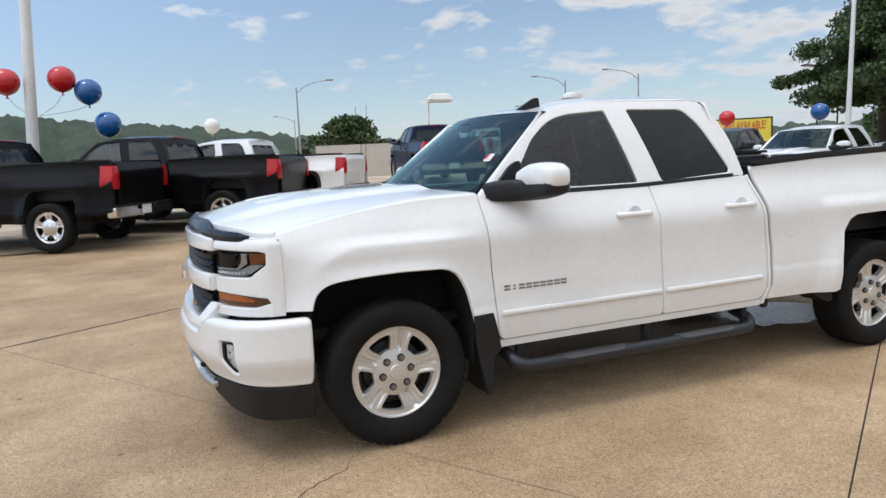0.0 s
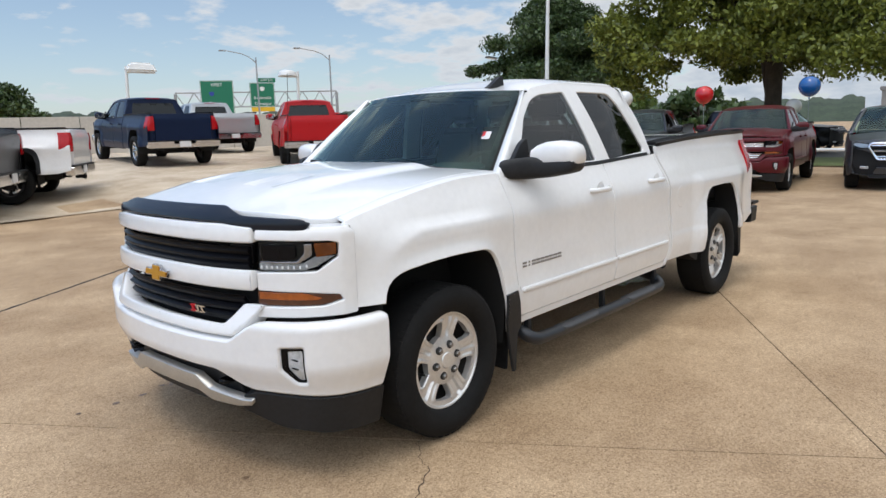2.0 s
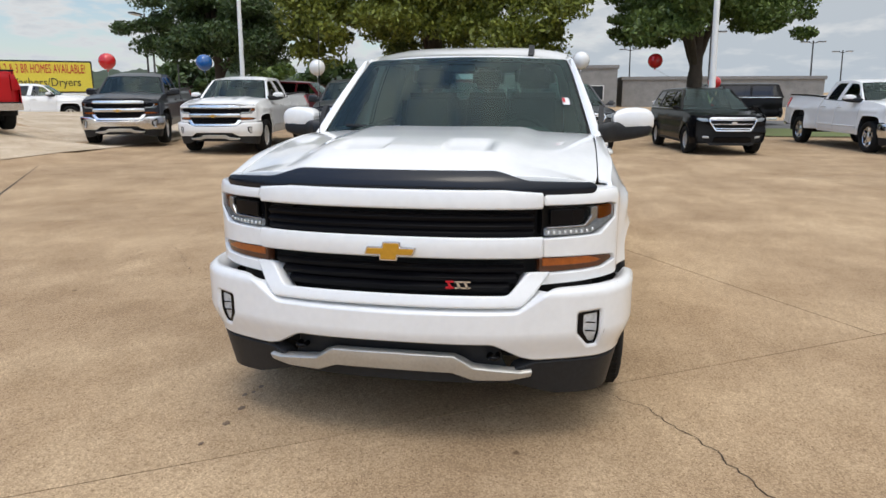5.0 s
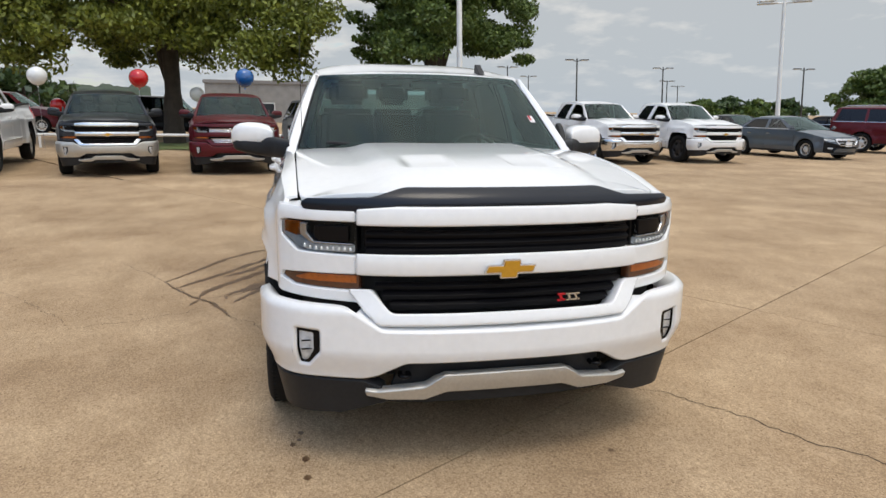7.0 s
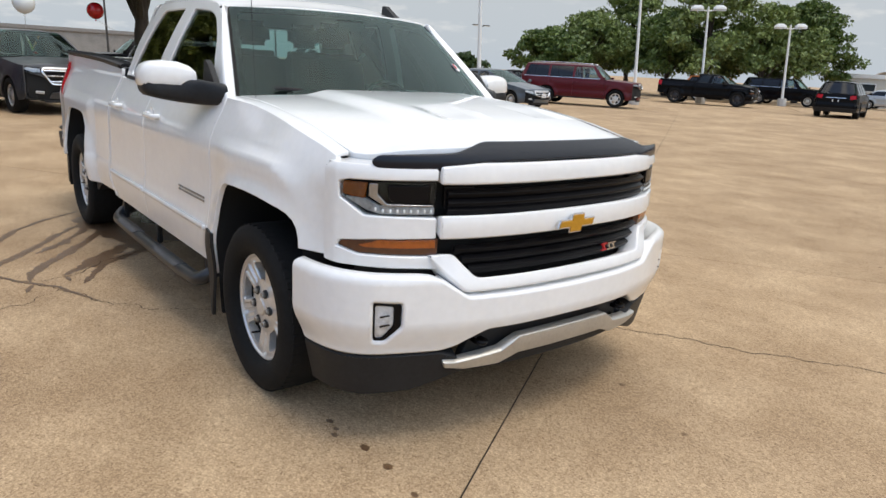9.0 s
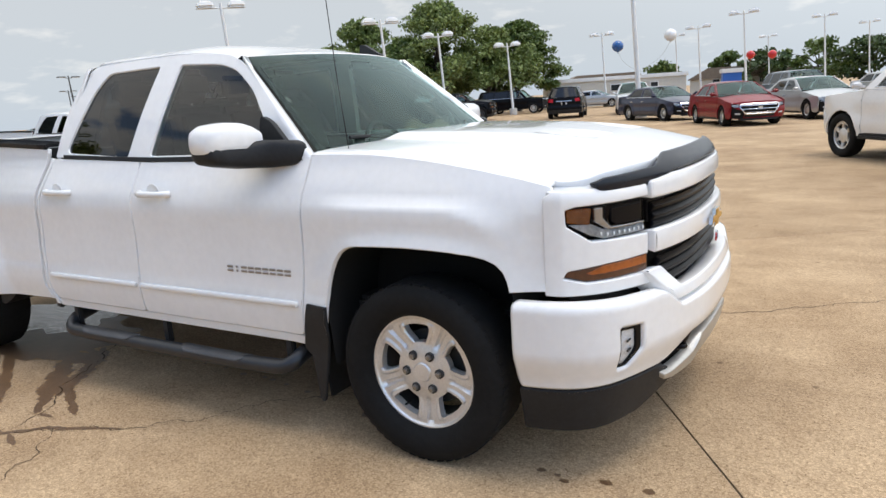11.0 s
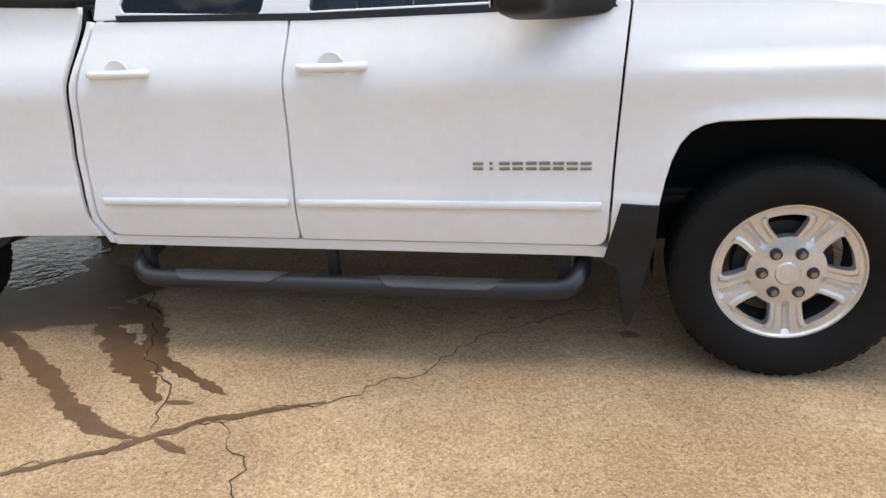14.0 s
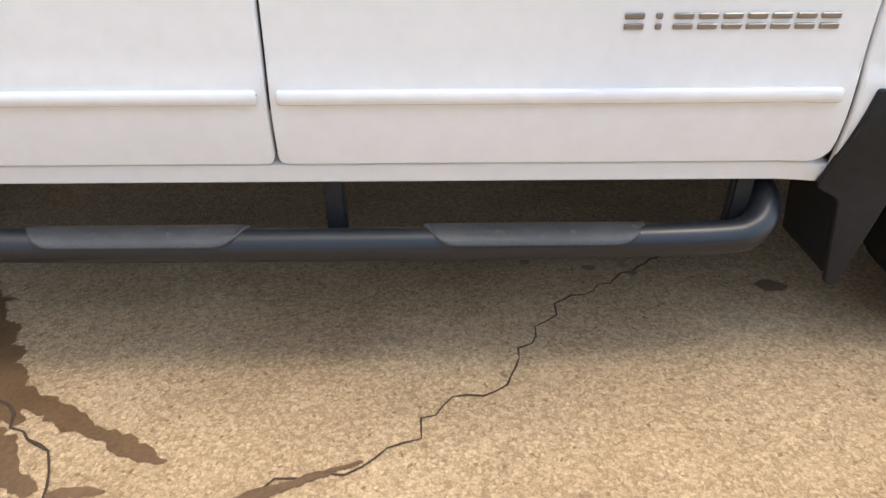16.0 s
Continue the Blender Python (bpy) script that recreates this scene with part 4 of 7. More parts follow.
                ring.append(bm.verts.new((cx + hx * cs + shift[0] * k, y + shift[1] * k, (z0 + z1) / 2 + (z1 - z0) / 2 * sn + shift[2] * k)))
            rings.append(ring)
        for r0, r1 in zip(rings, rings[1:]):
            for j in range(24):
                bm.faces.new((r0[j], r0[(j + 1) % 24], r1[(j + 1) % 24], r1[j]))
        bm.faces.new(rings[0])
        bm.faces.new(rings[-1])
        bmesh.ops.recalc_face_normals(bm, faces=bm.faces)
        return smooth_mesh(bm, "mirror", 60)
    mir = pair("wing_mirror", "mirlo", lambda: loft(OUT, [(0.87, -0.670, 0.095, 1.238, 1.345), (0.92, -0.672, 0.090, 1.236, 1.352), (0.97, -0.668, 0.082, 1.240, 1.366), (1.06, -0.678, 0.083, 1.252, 1.368), (1.15, -0.690, 0.081, 1.268, 1.368), (1.205, -0.698, 0.074, 1.282, 1.366), (1.222, -0.702, 0.060, 1.298, 1.362), (1.228, -0.704, 0.036, 1.310, 1.356)]), PLASTIC, "black mirror housing with painted cap")
    for me, par in zip(both(q + "mirhi", lambda: loft(OUT, [(0.975, -0.668, 0.030, 1.345, 1.385), (0.985, -0.669, 0.064, 1.326, 1.410), (1.01, -0.672, 0.083, 1.320, 1.436), (1.06, -0.679, 0.089, 1.318, 1.452), (1.13, -0.690, 0.088, 1.318, 1.456), (1.185, -0.697, 0.083, 1.320, 1.448), (1.215, -0.702, 0.073, 1.322, 1.432), (1.234, -0.705, 0.050, 1.332, 1.405)])), mir):
        part("mirror_cap", me, cap or body, par)
    for me, par in zip(both(q + "mirarm", lambda: prism(rounded([(-0.60, 1.262), (-0.80, 1.275), (-0.83, 1.34), (-0.80, 1.46), (-0.74, 1.43), (-0.63, 1.30)], 0.02), 0.03, "y", 0.006)), mir):
        part("mirror_arm", me, PLASTIC, par, "", pose(0, 0.890 if par is mir[0] else -0.890, 0))
    for me, par in zip(both(q + "mirgl", lambda: box(0.006, 0.22, 0.12, 0.002)), mir):
        part("mirror_glass", me, CHROME, par, "", pose(-0.931, 1.07 if par is mir[0] else -1.07, 1.285, 0, 0, 8 if par is mir[0] else -8))
    # handles, mouldings, steps
    for dset, x0 in ((doors, -1.530), (rdoors, -2.365)):
        for sgn, par in zip((1, -1), dset):
            y = body_y(x0, 1.11)
            h = part("door_handle", cached("handle", lambda: tube([(-0.118, -0.002, 0.0), (-0.100, 0.026, 0.0), (-0.04, 0.034, 0.0), (0.05, 0.034, 0.0), (0.100, 0.028, 0.0), (0.118, -0.002, 0.0)], 0.0165, 10, smooth_path=2)), body, par, "", pose(x0, sgn * y, 1.11) @ Matrix.Diagonal((1, sgn, 1, 1)))
            part("handle_cup", cached("cup", lambda: lathe([(0.052, 0.003), (0.049, 0.0055), (0.045, 0.0045), (0.040, 0.0005), (0.0, -0.004)], 28, name="cup")), body, h, "", pose(0.0, 0.003, 0.0))
    for name, key, x0, x1, dset in (("moulding", "mof", -0.615, -1.708, doors), ("moulding", "mor", -1.746, -2.56, rdoors)):
        for me, par in zip(both(q + key, lambda: panel(rounded([(x0, 0.610), (x1, 0.610), (x1, 0.646), (x0, 0.646)], 0.008), lambda x, z: side_map(x, z) + Vector((0, 0.020 - 25 * (z - 0.628) ** 2, 0)), 0.1, 0.02, 0.007, flip=True)), dset):
            part(name, me, body, par)
    if hero:
        for sgn in (1, -1):
            st = part("side_step", cached(f"step{sgn}", lambda: tube([(x, sgn * y, z) for x, y, z in ((-0.675, 0.80, 0.385), (-0.675, 0.93, 0.370), (-0.70, 0.99, 0.330), (-0.785, 1.008, 0.306), (-2.36, 1.008, 0.304), (-2.45, 0.995, 0.315), (-2.49, 0.94, 0.355), (-2.49, 0.80, 0.385))], 0.037, 18, smooth_path=3)), STEPBLACK, T, "black tubular side step")
            for x in (-1.19, -2.04):
                part("step_pad", cached("pad", lambda: panel(rounded([(-0.25, -0.032), (0.25, -0.032), (0.20, 0.05), (-0.20, 0.05)], 0.03), lambda u, v: Vector((u, 0.047 * math.sin(v * 22), 0.047 * math.cos(v * 22) + 0.0015 * math.sin(v * 500))), 0.012, 0.01, 0.004)), PADGREY, st, "ribbed rubber tread pad", pose(x, sgn * 1.008, 0.3015) @ Matrix.Diagonal((1, sgn, 1, 1)))
            for x in (-0.74, -1.62, -2.42):
                part("step_bracket", cached("brkt", lambda: box(0.045, 0.03, 0.13, 0.006)), PLASTIC, st, "", pose(x, sgn * 0.94, 0.305))
            part("mud_flap", cached(f"flap{sgn}", lambda: merge([(panel(rounded([(-0.552, 0.642, 0.006), (-0.43, 0.642, 0.006), (-0.437, 0.50), (-0.47, 0.34), (-0.505, 0.185), (-0.53, 0.19), (-0.556, 0.40), (-0.606, 0.425)], 0.012), lambda x, z: Vector((x, sgn * (body_y(x, max(z, 0.44)) + 0.010), z)), 0.05, 0.012, 0.004, flip=sgn > 0), Matrix.Identity(4)), (box(0.014, 0.22, 0.45, 0.005), pose(-0.505, sgn * 0.85, 0.19, 0, -6, 0))])), PLASTIC, T, "black moulded mud flap")
            part("rear_mud_flap", cached(f"rflap{sgn}", lambda: merge([(box(0.014, 0.26, 0.42, 0.005), pose(-WB - 0.52, sgn * 0.87, 0.26, 0, 5, 0)), (prism(rounded([(-WB - 0.415, 0.80), (-WB - 0.52, 0.76), (-WB - 0.555, 0.30), (-WB - 0.51, 0.28), (-WB - 0.45, 0.55)], 0.012), 0.012, "y", 0.004), pose(0, sgn * 1.0, 0))])), PLASTIC, T, "black moulded mud flap")
            part("arch_guard", cached(f"ag{sgn}", lambda: prism(rounded([(-WB + 0.44, 0.52), (-WB + 0.66, 0.485), (-WB + 0.60, 0.43), (-WB + 0.47, 0.37), (-WB + 0.43, 0.38)], 0.015), 0.20, "y", 0.006)), PLASTIC, T, "black plastic guard ahead of the rear wheel", pose(0, sgn * 0.86, 0))
            part("gap_trim", cached("gaptrim", lambda: box(0.055, 0.03, 0.075, 0.008)), PLASTIC, T, "", pose(-2.62, sgn * 0.925, 0.40))
            # door lettering as plain bars
            for i in range(9):
                w = 0.012 if i == 1 else 0.037
                x = -0.655 - 0.0455 * i if sgn > 0 else -1.032 + 0.0455 * i
                part("letter_bar", cached(f"lb{w}", lambda: merge([(box(w, 0.006, 0.011, 0.002, 1), pose(0, 0, 0)), (box(w, 0.006, 0.011, 0.002, 1), pose(0, 0, 0.019))])), STEEL, doors[0 if sgn > 0 else 1], "plain raised metal bar", pose(x, sgn * (body_y(x, 0.775) + 0.003), 0.749))
            zb = part("trim_sticker", cached("zst", lambda: merge([(box(0.05, 0.002, 0.035), pose(-0.02, 0, 0)), (box(0.03, 0.002, 0.035), pose(0.035, 0, 0))])), REDBADGE, T, "small red sticker", pose(-4.47, sgn * (body_y(-4.45, 1.27) + 0.012), 1.25, 19 * sgn))
        for y, mt in ((0.245, REDBADGE), (0.283, CHROME), (0.315, CHROME)):
            part("grille_badge", cached("gz", lambda: merge([(box(0.008, 0.034, 0.007), pose(0, 0, 0)), (box(0.008, 0.034, 0.007), pose(0, 0, 0.026)), (box(0.008, 0.010, 0.033), pose(0, 0.006, 0, 25, 0, 0))])), mt, T, "", pose(float(np.interp(y, FACE.y, FACE.x)) + 0.012, y, 0.736, 0, 0, 10))
        fd = [(-2.86 + 0.088 * math.cos(a), 0.95 + 0.088 * math.sin(a)) for a in (2 * math.pi * k / 28 for k in range(28))]
        part("fuel_door", panel(fd, lambda x, z: side_map(x, z) + Vector((0, 0.0025, 0)), 0.05, 0.004, 0.004, flip=True), body, T)
        part("roof_antenna", prism(rounded([(-0.09, 0), (0.085, 0), (0.055, 0.012), (-0.045, 0.072), (-0.075, 0.072), (-0.08, 0.03)], 0.008), 0.034, "y", 0.008), PLASTIC, T, "black shark-fin antenna", pose(-1.13, 0.43, 1.768))
        part("mast_antenna", tube([(-0.40, -0.80, 1.27), (-0.43, -0.80, 1.60), (-0.45, -0.80, 1.92)], 0.002, 6), PLASTIC, T, "thin black mast antenna")
        part("windshield_sticker", panel(rounded([(0.852, 0.37), (0.908, 0.37), (0.908, 0.455), (0.852, 0.455)], 0.01), lambda u, v: windshield(u, v) + Vector((0.006, 0, 0.004)), 0.05, 0.001, 0.001), PLATEW, T, "small white and red windscreen sticker")
        part("sticker_band", panel([(0.855, 0.395), (0.874, 0.395), (0.874, 0.448), (0.855, 0.448)], lambda u, v: windshield(u, v) + Vector((0.010, 0, 0.007)), 0.05, 0.001, 0.0005), REDBADGE, T, "red sticker band")
        for x0, y0, x1, y1 in ((-0.46, 0.60, -0.40, 0.08), (-0.42, -0.15, -0.50, -0.66)):
            part("wiper", tube([(x0 + 0.02, y0, 1.30), (lerp(x0, x1, 0.5), lerp(y0, y1, 0.5), 1.325), (x1 + 0.0, y1, 1.335)], 0.009, 6), PLASTIC, T)
    if deflector:
        E = FACE.of(0.80) + 0.06
        dtop = [(0.0, 1.212), (FACE.of(0.44), 1.212), (FACE.of(0.56), 1.172), (E - 0.03, 1.158), (E, 1.135), (E - 0.02, 1.105), (FACE.of(0.58), 1.100), (FACE.of(0.46), 1.140), (0.0, 1.145)]
        full = dtop + [(-s, z) for s, z in reversed(dtop[1:-1])]
        part("bug_deflector", panel(ccw(rounded(full, 0.03, 6)), lambda s, z: FACE.at(s, z, -0.030 + 0.040 * math.sin((z - 1.09) * 22) - 0.55 * (z - 1.12)) + Vector((0, 0, 0.012)), 0.025, 0.045, 0.006), SMOKE, T, "smoked black acrylic bonnet deflector")
    # load bed
    part("bed_floor", cached("bedfloor", lambda: box(2.15, 1.60, 0.03)), PLASTIC, T, "black bed liner", pose(-3.62, 0, 0.80))
    part("bed_front", cached("bedfront", lambda: box(0.04, 1.72, 0.55, 0.01)), PLASTIC, T, "", pose(-2.565, 0, 0.80))
    pair("bed_wall", "bedwall", lambda: panel([(-2.56, 0.80), (-4.66, 0.80), (-4.66, 1.385), (-3.9, 1.38), (-2.56, 1.335)], lambda x, z: Vector((x, 0.80, z)), 0.3, 0.01, 0.004), PLASTIC)
    pair("bed_rail", "bedrail", lambda: panel([(-2.56, 0.0), (-4.66, 0.0), (-4.66, 1.0), (-2.56, 1.0)], lambda x, v: Vector((x, lerp(0.79, body_y(x, 1.385) + 0.004, v), interp([(-4.7, 1.412), (-3.95, 1.407), (-3.2, 1.387), (-2.5, 1.352)], x) - 0.012 * ss(0.8, 1.0, v))), 0.1, 0.02, 0.006, flip=True), PLASTIC, "black bed rail cap")

    def gate_map(y, z):
        return Vector((-4.735 + 0.03 * ss(1.25, 1.42, z) - 0.012 * ss(1.12, 1.16, z) * ss(1.36, 1.30, z), y, z))
    part("tailgate", cached(q + "gate", lambda: panel(rounded([(-0.74, 0.71), (0.74, 0.71), (0.74, 1.40), (-0.74, 1.40)], 0.03), gate_map, 0.08, 0.06, 0.008, flip=True)), body, T)
    part("gate_handle", cached("gh", lambda: box(0.02, 0.20, 0.07, 0.008)), GLOSSBLACK, T, "", pose(-4.742, 0, 1.20))
    part("gate_badge", cached("tie_s", lambda: prism([(a * 0.9, b * 0.9) for a, b in tie], 0.01, "x", 0.003)), GOLD if body is not REDP else CHROME, T, "small bow-tie emblem", pose(-4.752, 0, 1.02))
    pair("bed_corner", "bcorner", lambda: panel(rounded([(0.742, 0.70), (0.925, 0.70), (0.912, 1.395), (0.742, 1.395)], 0.01), lambda y, z: Vector((-4.685 + 0.05 * ss(0.84, 0.93, y) + 0.02 * ss(1.2, 1.4, z), y - 0.085 * ss(1.04, 1.33, z) * ss(0.80, 0.92, y), z)), 0.08, 0.04, 0.006, flip=True), body)
    def lamp_solid():
        bm = bmesh.new()
        plan = ((-4.752, 0.757), (-4.752, 0.850), (-4.742, 0.905), (-4.715, 0.938), (-4.660, 0.948), (-4.535, 0.962), (-4.535, 0.90), (-4.640, 0.757))
        rings = []
        for k in range(7):
            z = lerp(0.975, 1.338, k / 6)
            sink = 0.072 * ss(1.06, 1.33, z) ** 1.2
            g = 0.008 if k in (0, 6) else 0.0
            rings.append([bm.verts.new((x + 0.02 * ss(1.2, 1.4, z) + (g if x < -4.7 else 0), y - (sink + g if y > 0.85 else 0), z)) for x, y in plan])
        for r0, r1 in zip(rings, rings[1:]):
            for j in range(8):
                bm.faces.new((r0[j], r0[(j + 1) % 8], r1[(j + 1) % 8], r1[j]))
        bm.faces.new(rings[0])
        bm.faces.new(rings[-1])
        return smooth_mesh(bm, "tail_lamp", 35)
    pair("tail_lamp", "tail", lamp_solid, REDLENS, "red tail lamp")
    for s in (1, -1):
        part("reverse_lamp", cached("revl", lambda: box(0.012, 0.10, 0.09, 0.004)), CLEARLENS, T, "", pose(-4.752, s * 0.815, 1.11))
    rb = PLASTIC if hero else CHROME
    part("rear_bumper", cached("rbump", lambda: merge([(prism(rounded([(-0.95, 0.52), (0.95, 0.52), (0.96, 0.68), (0.30, 0.69), (0.28, 0.62), (-0.28, 0.62), (-0.30, 0.69), (-0.96, 0.68)], 0.02), 0.16, "x", 0.02), pose(-4.83, 0, 0))])), rb, T, "rear step bumper")
    part("bumper_step", cached("rstep", lambda: box(0.20, 1.86, 0.03, 0.01)), PLASTIC, T, "", pose(-4.82, 0, 0.685))
    part("number_plate", cached("plate", lambda: box(0.012, 0.31, 0.155, 0.006)), PLATEW, T, "plain white plate", pose(-4.915, 0, 0.535))
    part("tow_hitch", cached("hitch", lambda: merge([(box(0.22, 0.075, 0.075, 0.01), pose(-4.82, 0, 0.42)), (box(0.03, 0.16, 0.12, 0.01), pose(-4.90, 0, 0.40))])), GLOSSBLACK, T)
    # underbody and wheel housings
    part("chassis", cached("frame", lambda: merge([(box(5.2, 0.09, 0.16, 0.02), pose(-1.95, s * 0.42, 0.42)) for s in (1, -1)] + [(box(5.0, 1.55, 0.06, 0.02), pose(-1.95, 0, 0.56)), (box(0.14, 1.5, 0.14, 0.05), pose(0, 0, 0.33)), (box(0.16, 1.5, 0.16, 0.06), pose(-WB, 0, 0.32)), (box(1.1, 0.5, 0.25, 0.06), pose(-1.5, 0, 0.32))])), UNDER, T, "dark underbody frame")

    def liner(arch, c0, rear):
        bm = bmesh.new()
        pts = arch + [(arch[-1][0] + (0.05 if not rear else 0.02), 0.40)] if not rear else arch
        pts = [(arch[0][0], 0.36)] + list(pts)
        a = [bm.verts.new((x, body_y(x, z) - 0.02, z + 0.004)) for x, z in pts]
        b = [bm.verts.new((c0 + (x - c0) * 1.03, 0.62, z + 0.01)) for x, z in pts]
        for i in range(len(pts) - 1):
            bm.faces.new((a[i], a[i + 1], b[i + 1], b[i]))
        bm.faces.new(b)
        return smooth_mesh(bm, "liner", 60)
    pair("front_wheel_liner", "linf", lambda: liner(ARCH_F, 0.0, False), DARK, "black wheel arch liner")
    pair("rear_wheel_liner", "linr", lambda: liner(ARCH_R, -WB, True), DARK, "black wheel arch liner")
    # cabin
    part("cabin_floor", cached("cfloor", lambda: merge([(box(2.1, 1.72, 0.04), pose(-1.5, 0, 0.60)), (box(0.05, 1.74, 0.66), pose(-0.50, 0, 0.58))])), INTERIOR, T)
    part("dashboard", cached("dash", lambda: panel(rounded([(-0.82, 0), (0.82, 0), (0.82, 1), (-0.82, 1)], 0.05), lambda u, v: Vector((-0.40 - 0.50 * v - 0.12 * u * u, u, 1.262 + 0.02 * math.sin(math.pi * v) - 0.10 * ss(0.85, 1.0, v) + 0.05 * ss(0.25, 0.15, abs(u - 0.38)) * ss(0.5, 0.9, v))), 0.1, 0.16, 0.03)), INTERIOR, T, "dark dashboard")
    part("steering_wheel", cached("steer", lambda: merge([(tube([(0, 0.19 * math.cos(a), 0.19 * math.sin(a)) for a in (2 * math.pi * k / 24 for k in range(25))], 0.016, 8), pose(-1.02, 0.38, 1.19, 0, -24, 0)), (box(0.04, 0.15, 0.10, 0.02), pose(-1.0, 0.38, 1.14, 0, -24, 0)), (box(0.03, 0.36, 0.03, 0.01), pose(-1.0, 0.38, 1.175, 0, -24, 0))])), PLASTIC, T)
    part("rear_view_mirror", cached("rvm", lambda: box(0.03, 0.20, 0.055, 0.015)), INTERIOR, T, "", pose(-0.90, 0, 1.655))
    for x, ys in ((-1.42, (0.40, -0.40)), (-1.93, (0.42, 0.0, -0.42))):
        for y in ys:
            part("seat", cached("seat", seat_mesh), INTERIOR, T, "", pose(x, y, 0.78))
    for ob in T.children_recursive:
        if ob.matrix_local.translation.length > 1e-5:
            if ob.parent == T and ob.location.x < -2.0:
                ob.location.x = settle(ob.location.x)
        elif ob.data.name not in WARPED:
            WARPED.add(ob.data.name)
            for v in ob.data.vertices:
                v.co.x = settle(v.co.x)
    # wheels
    for (x, yy, left), t in zip(((0, 0.880, True), (0, -0.880, False), (settle(-WB), 0.878, True), (settle(-WB), -0.878, False)), turns):
        wheel(T, x, yy, radius, left, 0.016 if hero else 0.05, wheelstyle, t, radius, wheelfinish)
    return T

# ---- cars and sport utility vehicles ----
SPECS = {
    # wheelbase, front end, rear end, half width, height, sill, belt, bonnet nose and cowl heights, windscreen base and top, roof end, rear glass base, tail height, tyre
    "crossover": (3.07, 0.95, -4.22, 0.985, 1.79, 0.30, 1.13, 1.03, 1.18, -0.45, -1.28, -3.72, -4.10, 1.16, 0.37),
    "large_suv": (3.30, 1.02, -4.66, 1.015, 1.90, 0.34, 1.20, 1.14, 1.25, -0.42, -1.10, -4.40, -4.62, 1.22, 0.40),
    "off_road_suv": (2.79, 0.90, -3.84, 0.955, 1.80, 0.40, 1.17, 1.10, 1.20, -0.42, -1.05, -3.55, -3.78, 1.20, 0.39),
    "sedan": (2.81, 0.93, -3.92, 0.925, 1.47, 0.22, 0.96, 0.76, 0.99, -0.38, -1.32, -2.48, -3.20, 1.06, 0.33),
}


def car(m, kind, label, body, front="bars", wheelstyle="ten", group="parked cars", trim=None, plate=False, name=None, glass=PRIVACY, roofbars=False, wheelfinish=None):
    """A car from its main measures: panels, glass, lamps, grille, mirrors and wheels."""
    wb, xf, xr, W, H, sill, belt, hz0, hz1, wx0, wx1, rx, gx, tz, r = SPECS[kind]
    sedan = kind == "sedan"
    trim = trim or CHROME
    T = thing(name or ("sedan" if sedan else "sport_utility_vehicle"), m, label, "sedan" if sedan else "suv", group)
    K = kind
    ra = r + 0.055

    def hw(x):
        return W - 0.13 * ss(xf - 0.75, xf, x) ** 1.6 - 0.09 * ss(xr + 0.6, xr, x) ** 1.6

    def tumble(z):
        return 0.035 + 0.42 * max(0, z - belt) + 0.12 * max(0, z - belt) ** 2

    def hood(x):
        return interp([(wx0 - 0.1, hz1), (wx0 + 0.4, lerp(hz1, hz0, 0.25)), (xf - 0.35, lerp(hz1, hz0, 0.70)), (xf, hz0)], x)

    def tail(x):
        return interp([(xr, tz - 0.03), (gx, tz)], x)

    def shoulder(x):
        """Top edge of the lower body."""
        if x > wx0:
            return min(belt + 0.02, hood(x) - 0.045)
        if sedan and x < gx + 0.2:
            return lerp(belt + 0.03, tail(x) - 0.03, ss(gx + 0.3, gx - 0.1, x))
        return belt + 0.03 * ss(wx0, xr, x)

    def sy(x, z):
        y = hw(x) - 0.035 * ss(belt - 0.25, belt + 0.03, z) ** 1.5 - 0.03 * ss(sill + 0.18, sill, z) - 0.012 * math.exp(-((z - (sill + 0.38)) / 0.10) ** 2)
        for c in (0.0, -wb):
            d = math.hypot(x - c, z - r)
            y += 0.022 * ss(ra + 0.16, ra + 0.02, d)
        return y

    def smap(x, z):
        return Vector((x, sy(x, z), z))

    def gmap(x, z):
        return Vector((x, hw(x) - tumble(z) - 0.05 * ss(rx - 0.1, xr, x), z))

    def pair(nm, key, make, material, parent=None, text=""):
        return [part(nm, me, material, parent or T, text) for me in both(K + key, make)]
    # lower body outline, cut at the door lines
    def arc(c):
        return [(c + ra * math.cos(a), max(sill, r + ra * math.sin(a))) for a in (radians(190 - 20 * k) for k in range(11))]
    xs_top = [xf - 0.28 - (xf - 0.28 - xr - 0.10) * k / 40 for k in range(41)]
    full = [(xr + 0.10, sill + 0.22), (xr + 0.30, sill + 0.05)] + [(x, z) for x, z in arc(-wb)] + arc(0.0) + [(xf - 0.40, sill + 0.02), (xf - 0.28, sill + 0.10)] + [(x, shoulder(x)) for x in xs_top]

    def clip(pts, lo, hi):
        for bound, sgn in ((lo, 1), (hi, -1)):
            out = []
            for i in range(len(pts)):
                a, b = pts[i - 1], pts[i]
                ia, ib = (a[0] - bound) * sgn >= 0, (b[0] - bound) * sgn >= 0
                if ia != ib:
                    t = (bound - a[0]) / (b[0] - a[0])
                    out.append((bound, lerp(a[1], b[1], t)))
                if ib:
                    out.append(b)
            pts = [p for i, p in enumerate(out) if i == 0 or math.hypot(p[0] - out[i - 1][0], p[1] - out[i - 1][1]) > 1e-4]
        return pts
    d0, d1, d2 = wx0 - 0.12, (wx0 - 0.12 - (wb - ra - 0.05) * 0.5 - 0.10), -wb + (0.10 if not sedan else 0.16)
    dset = {}
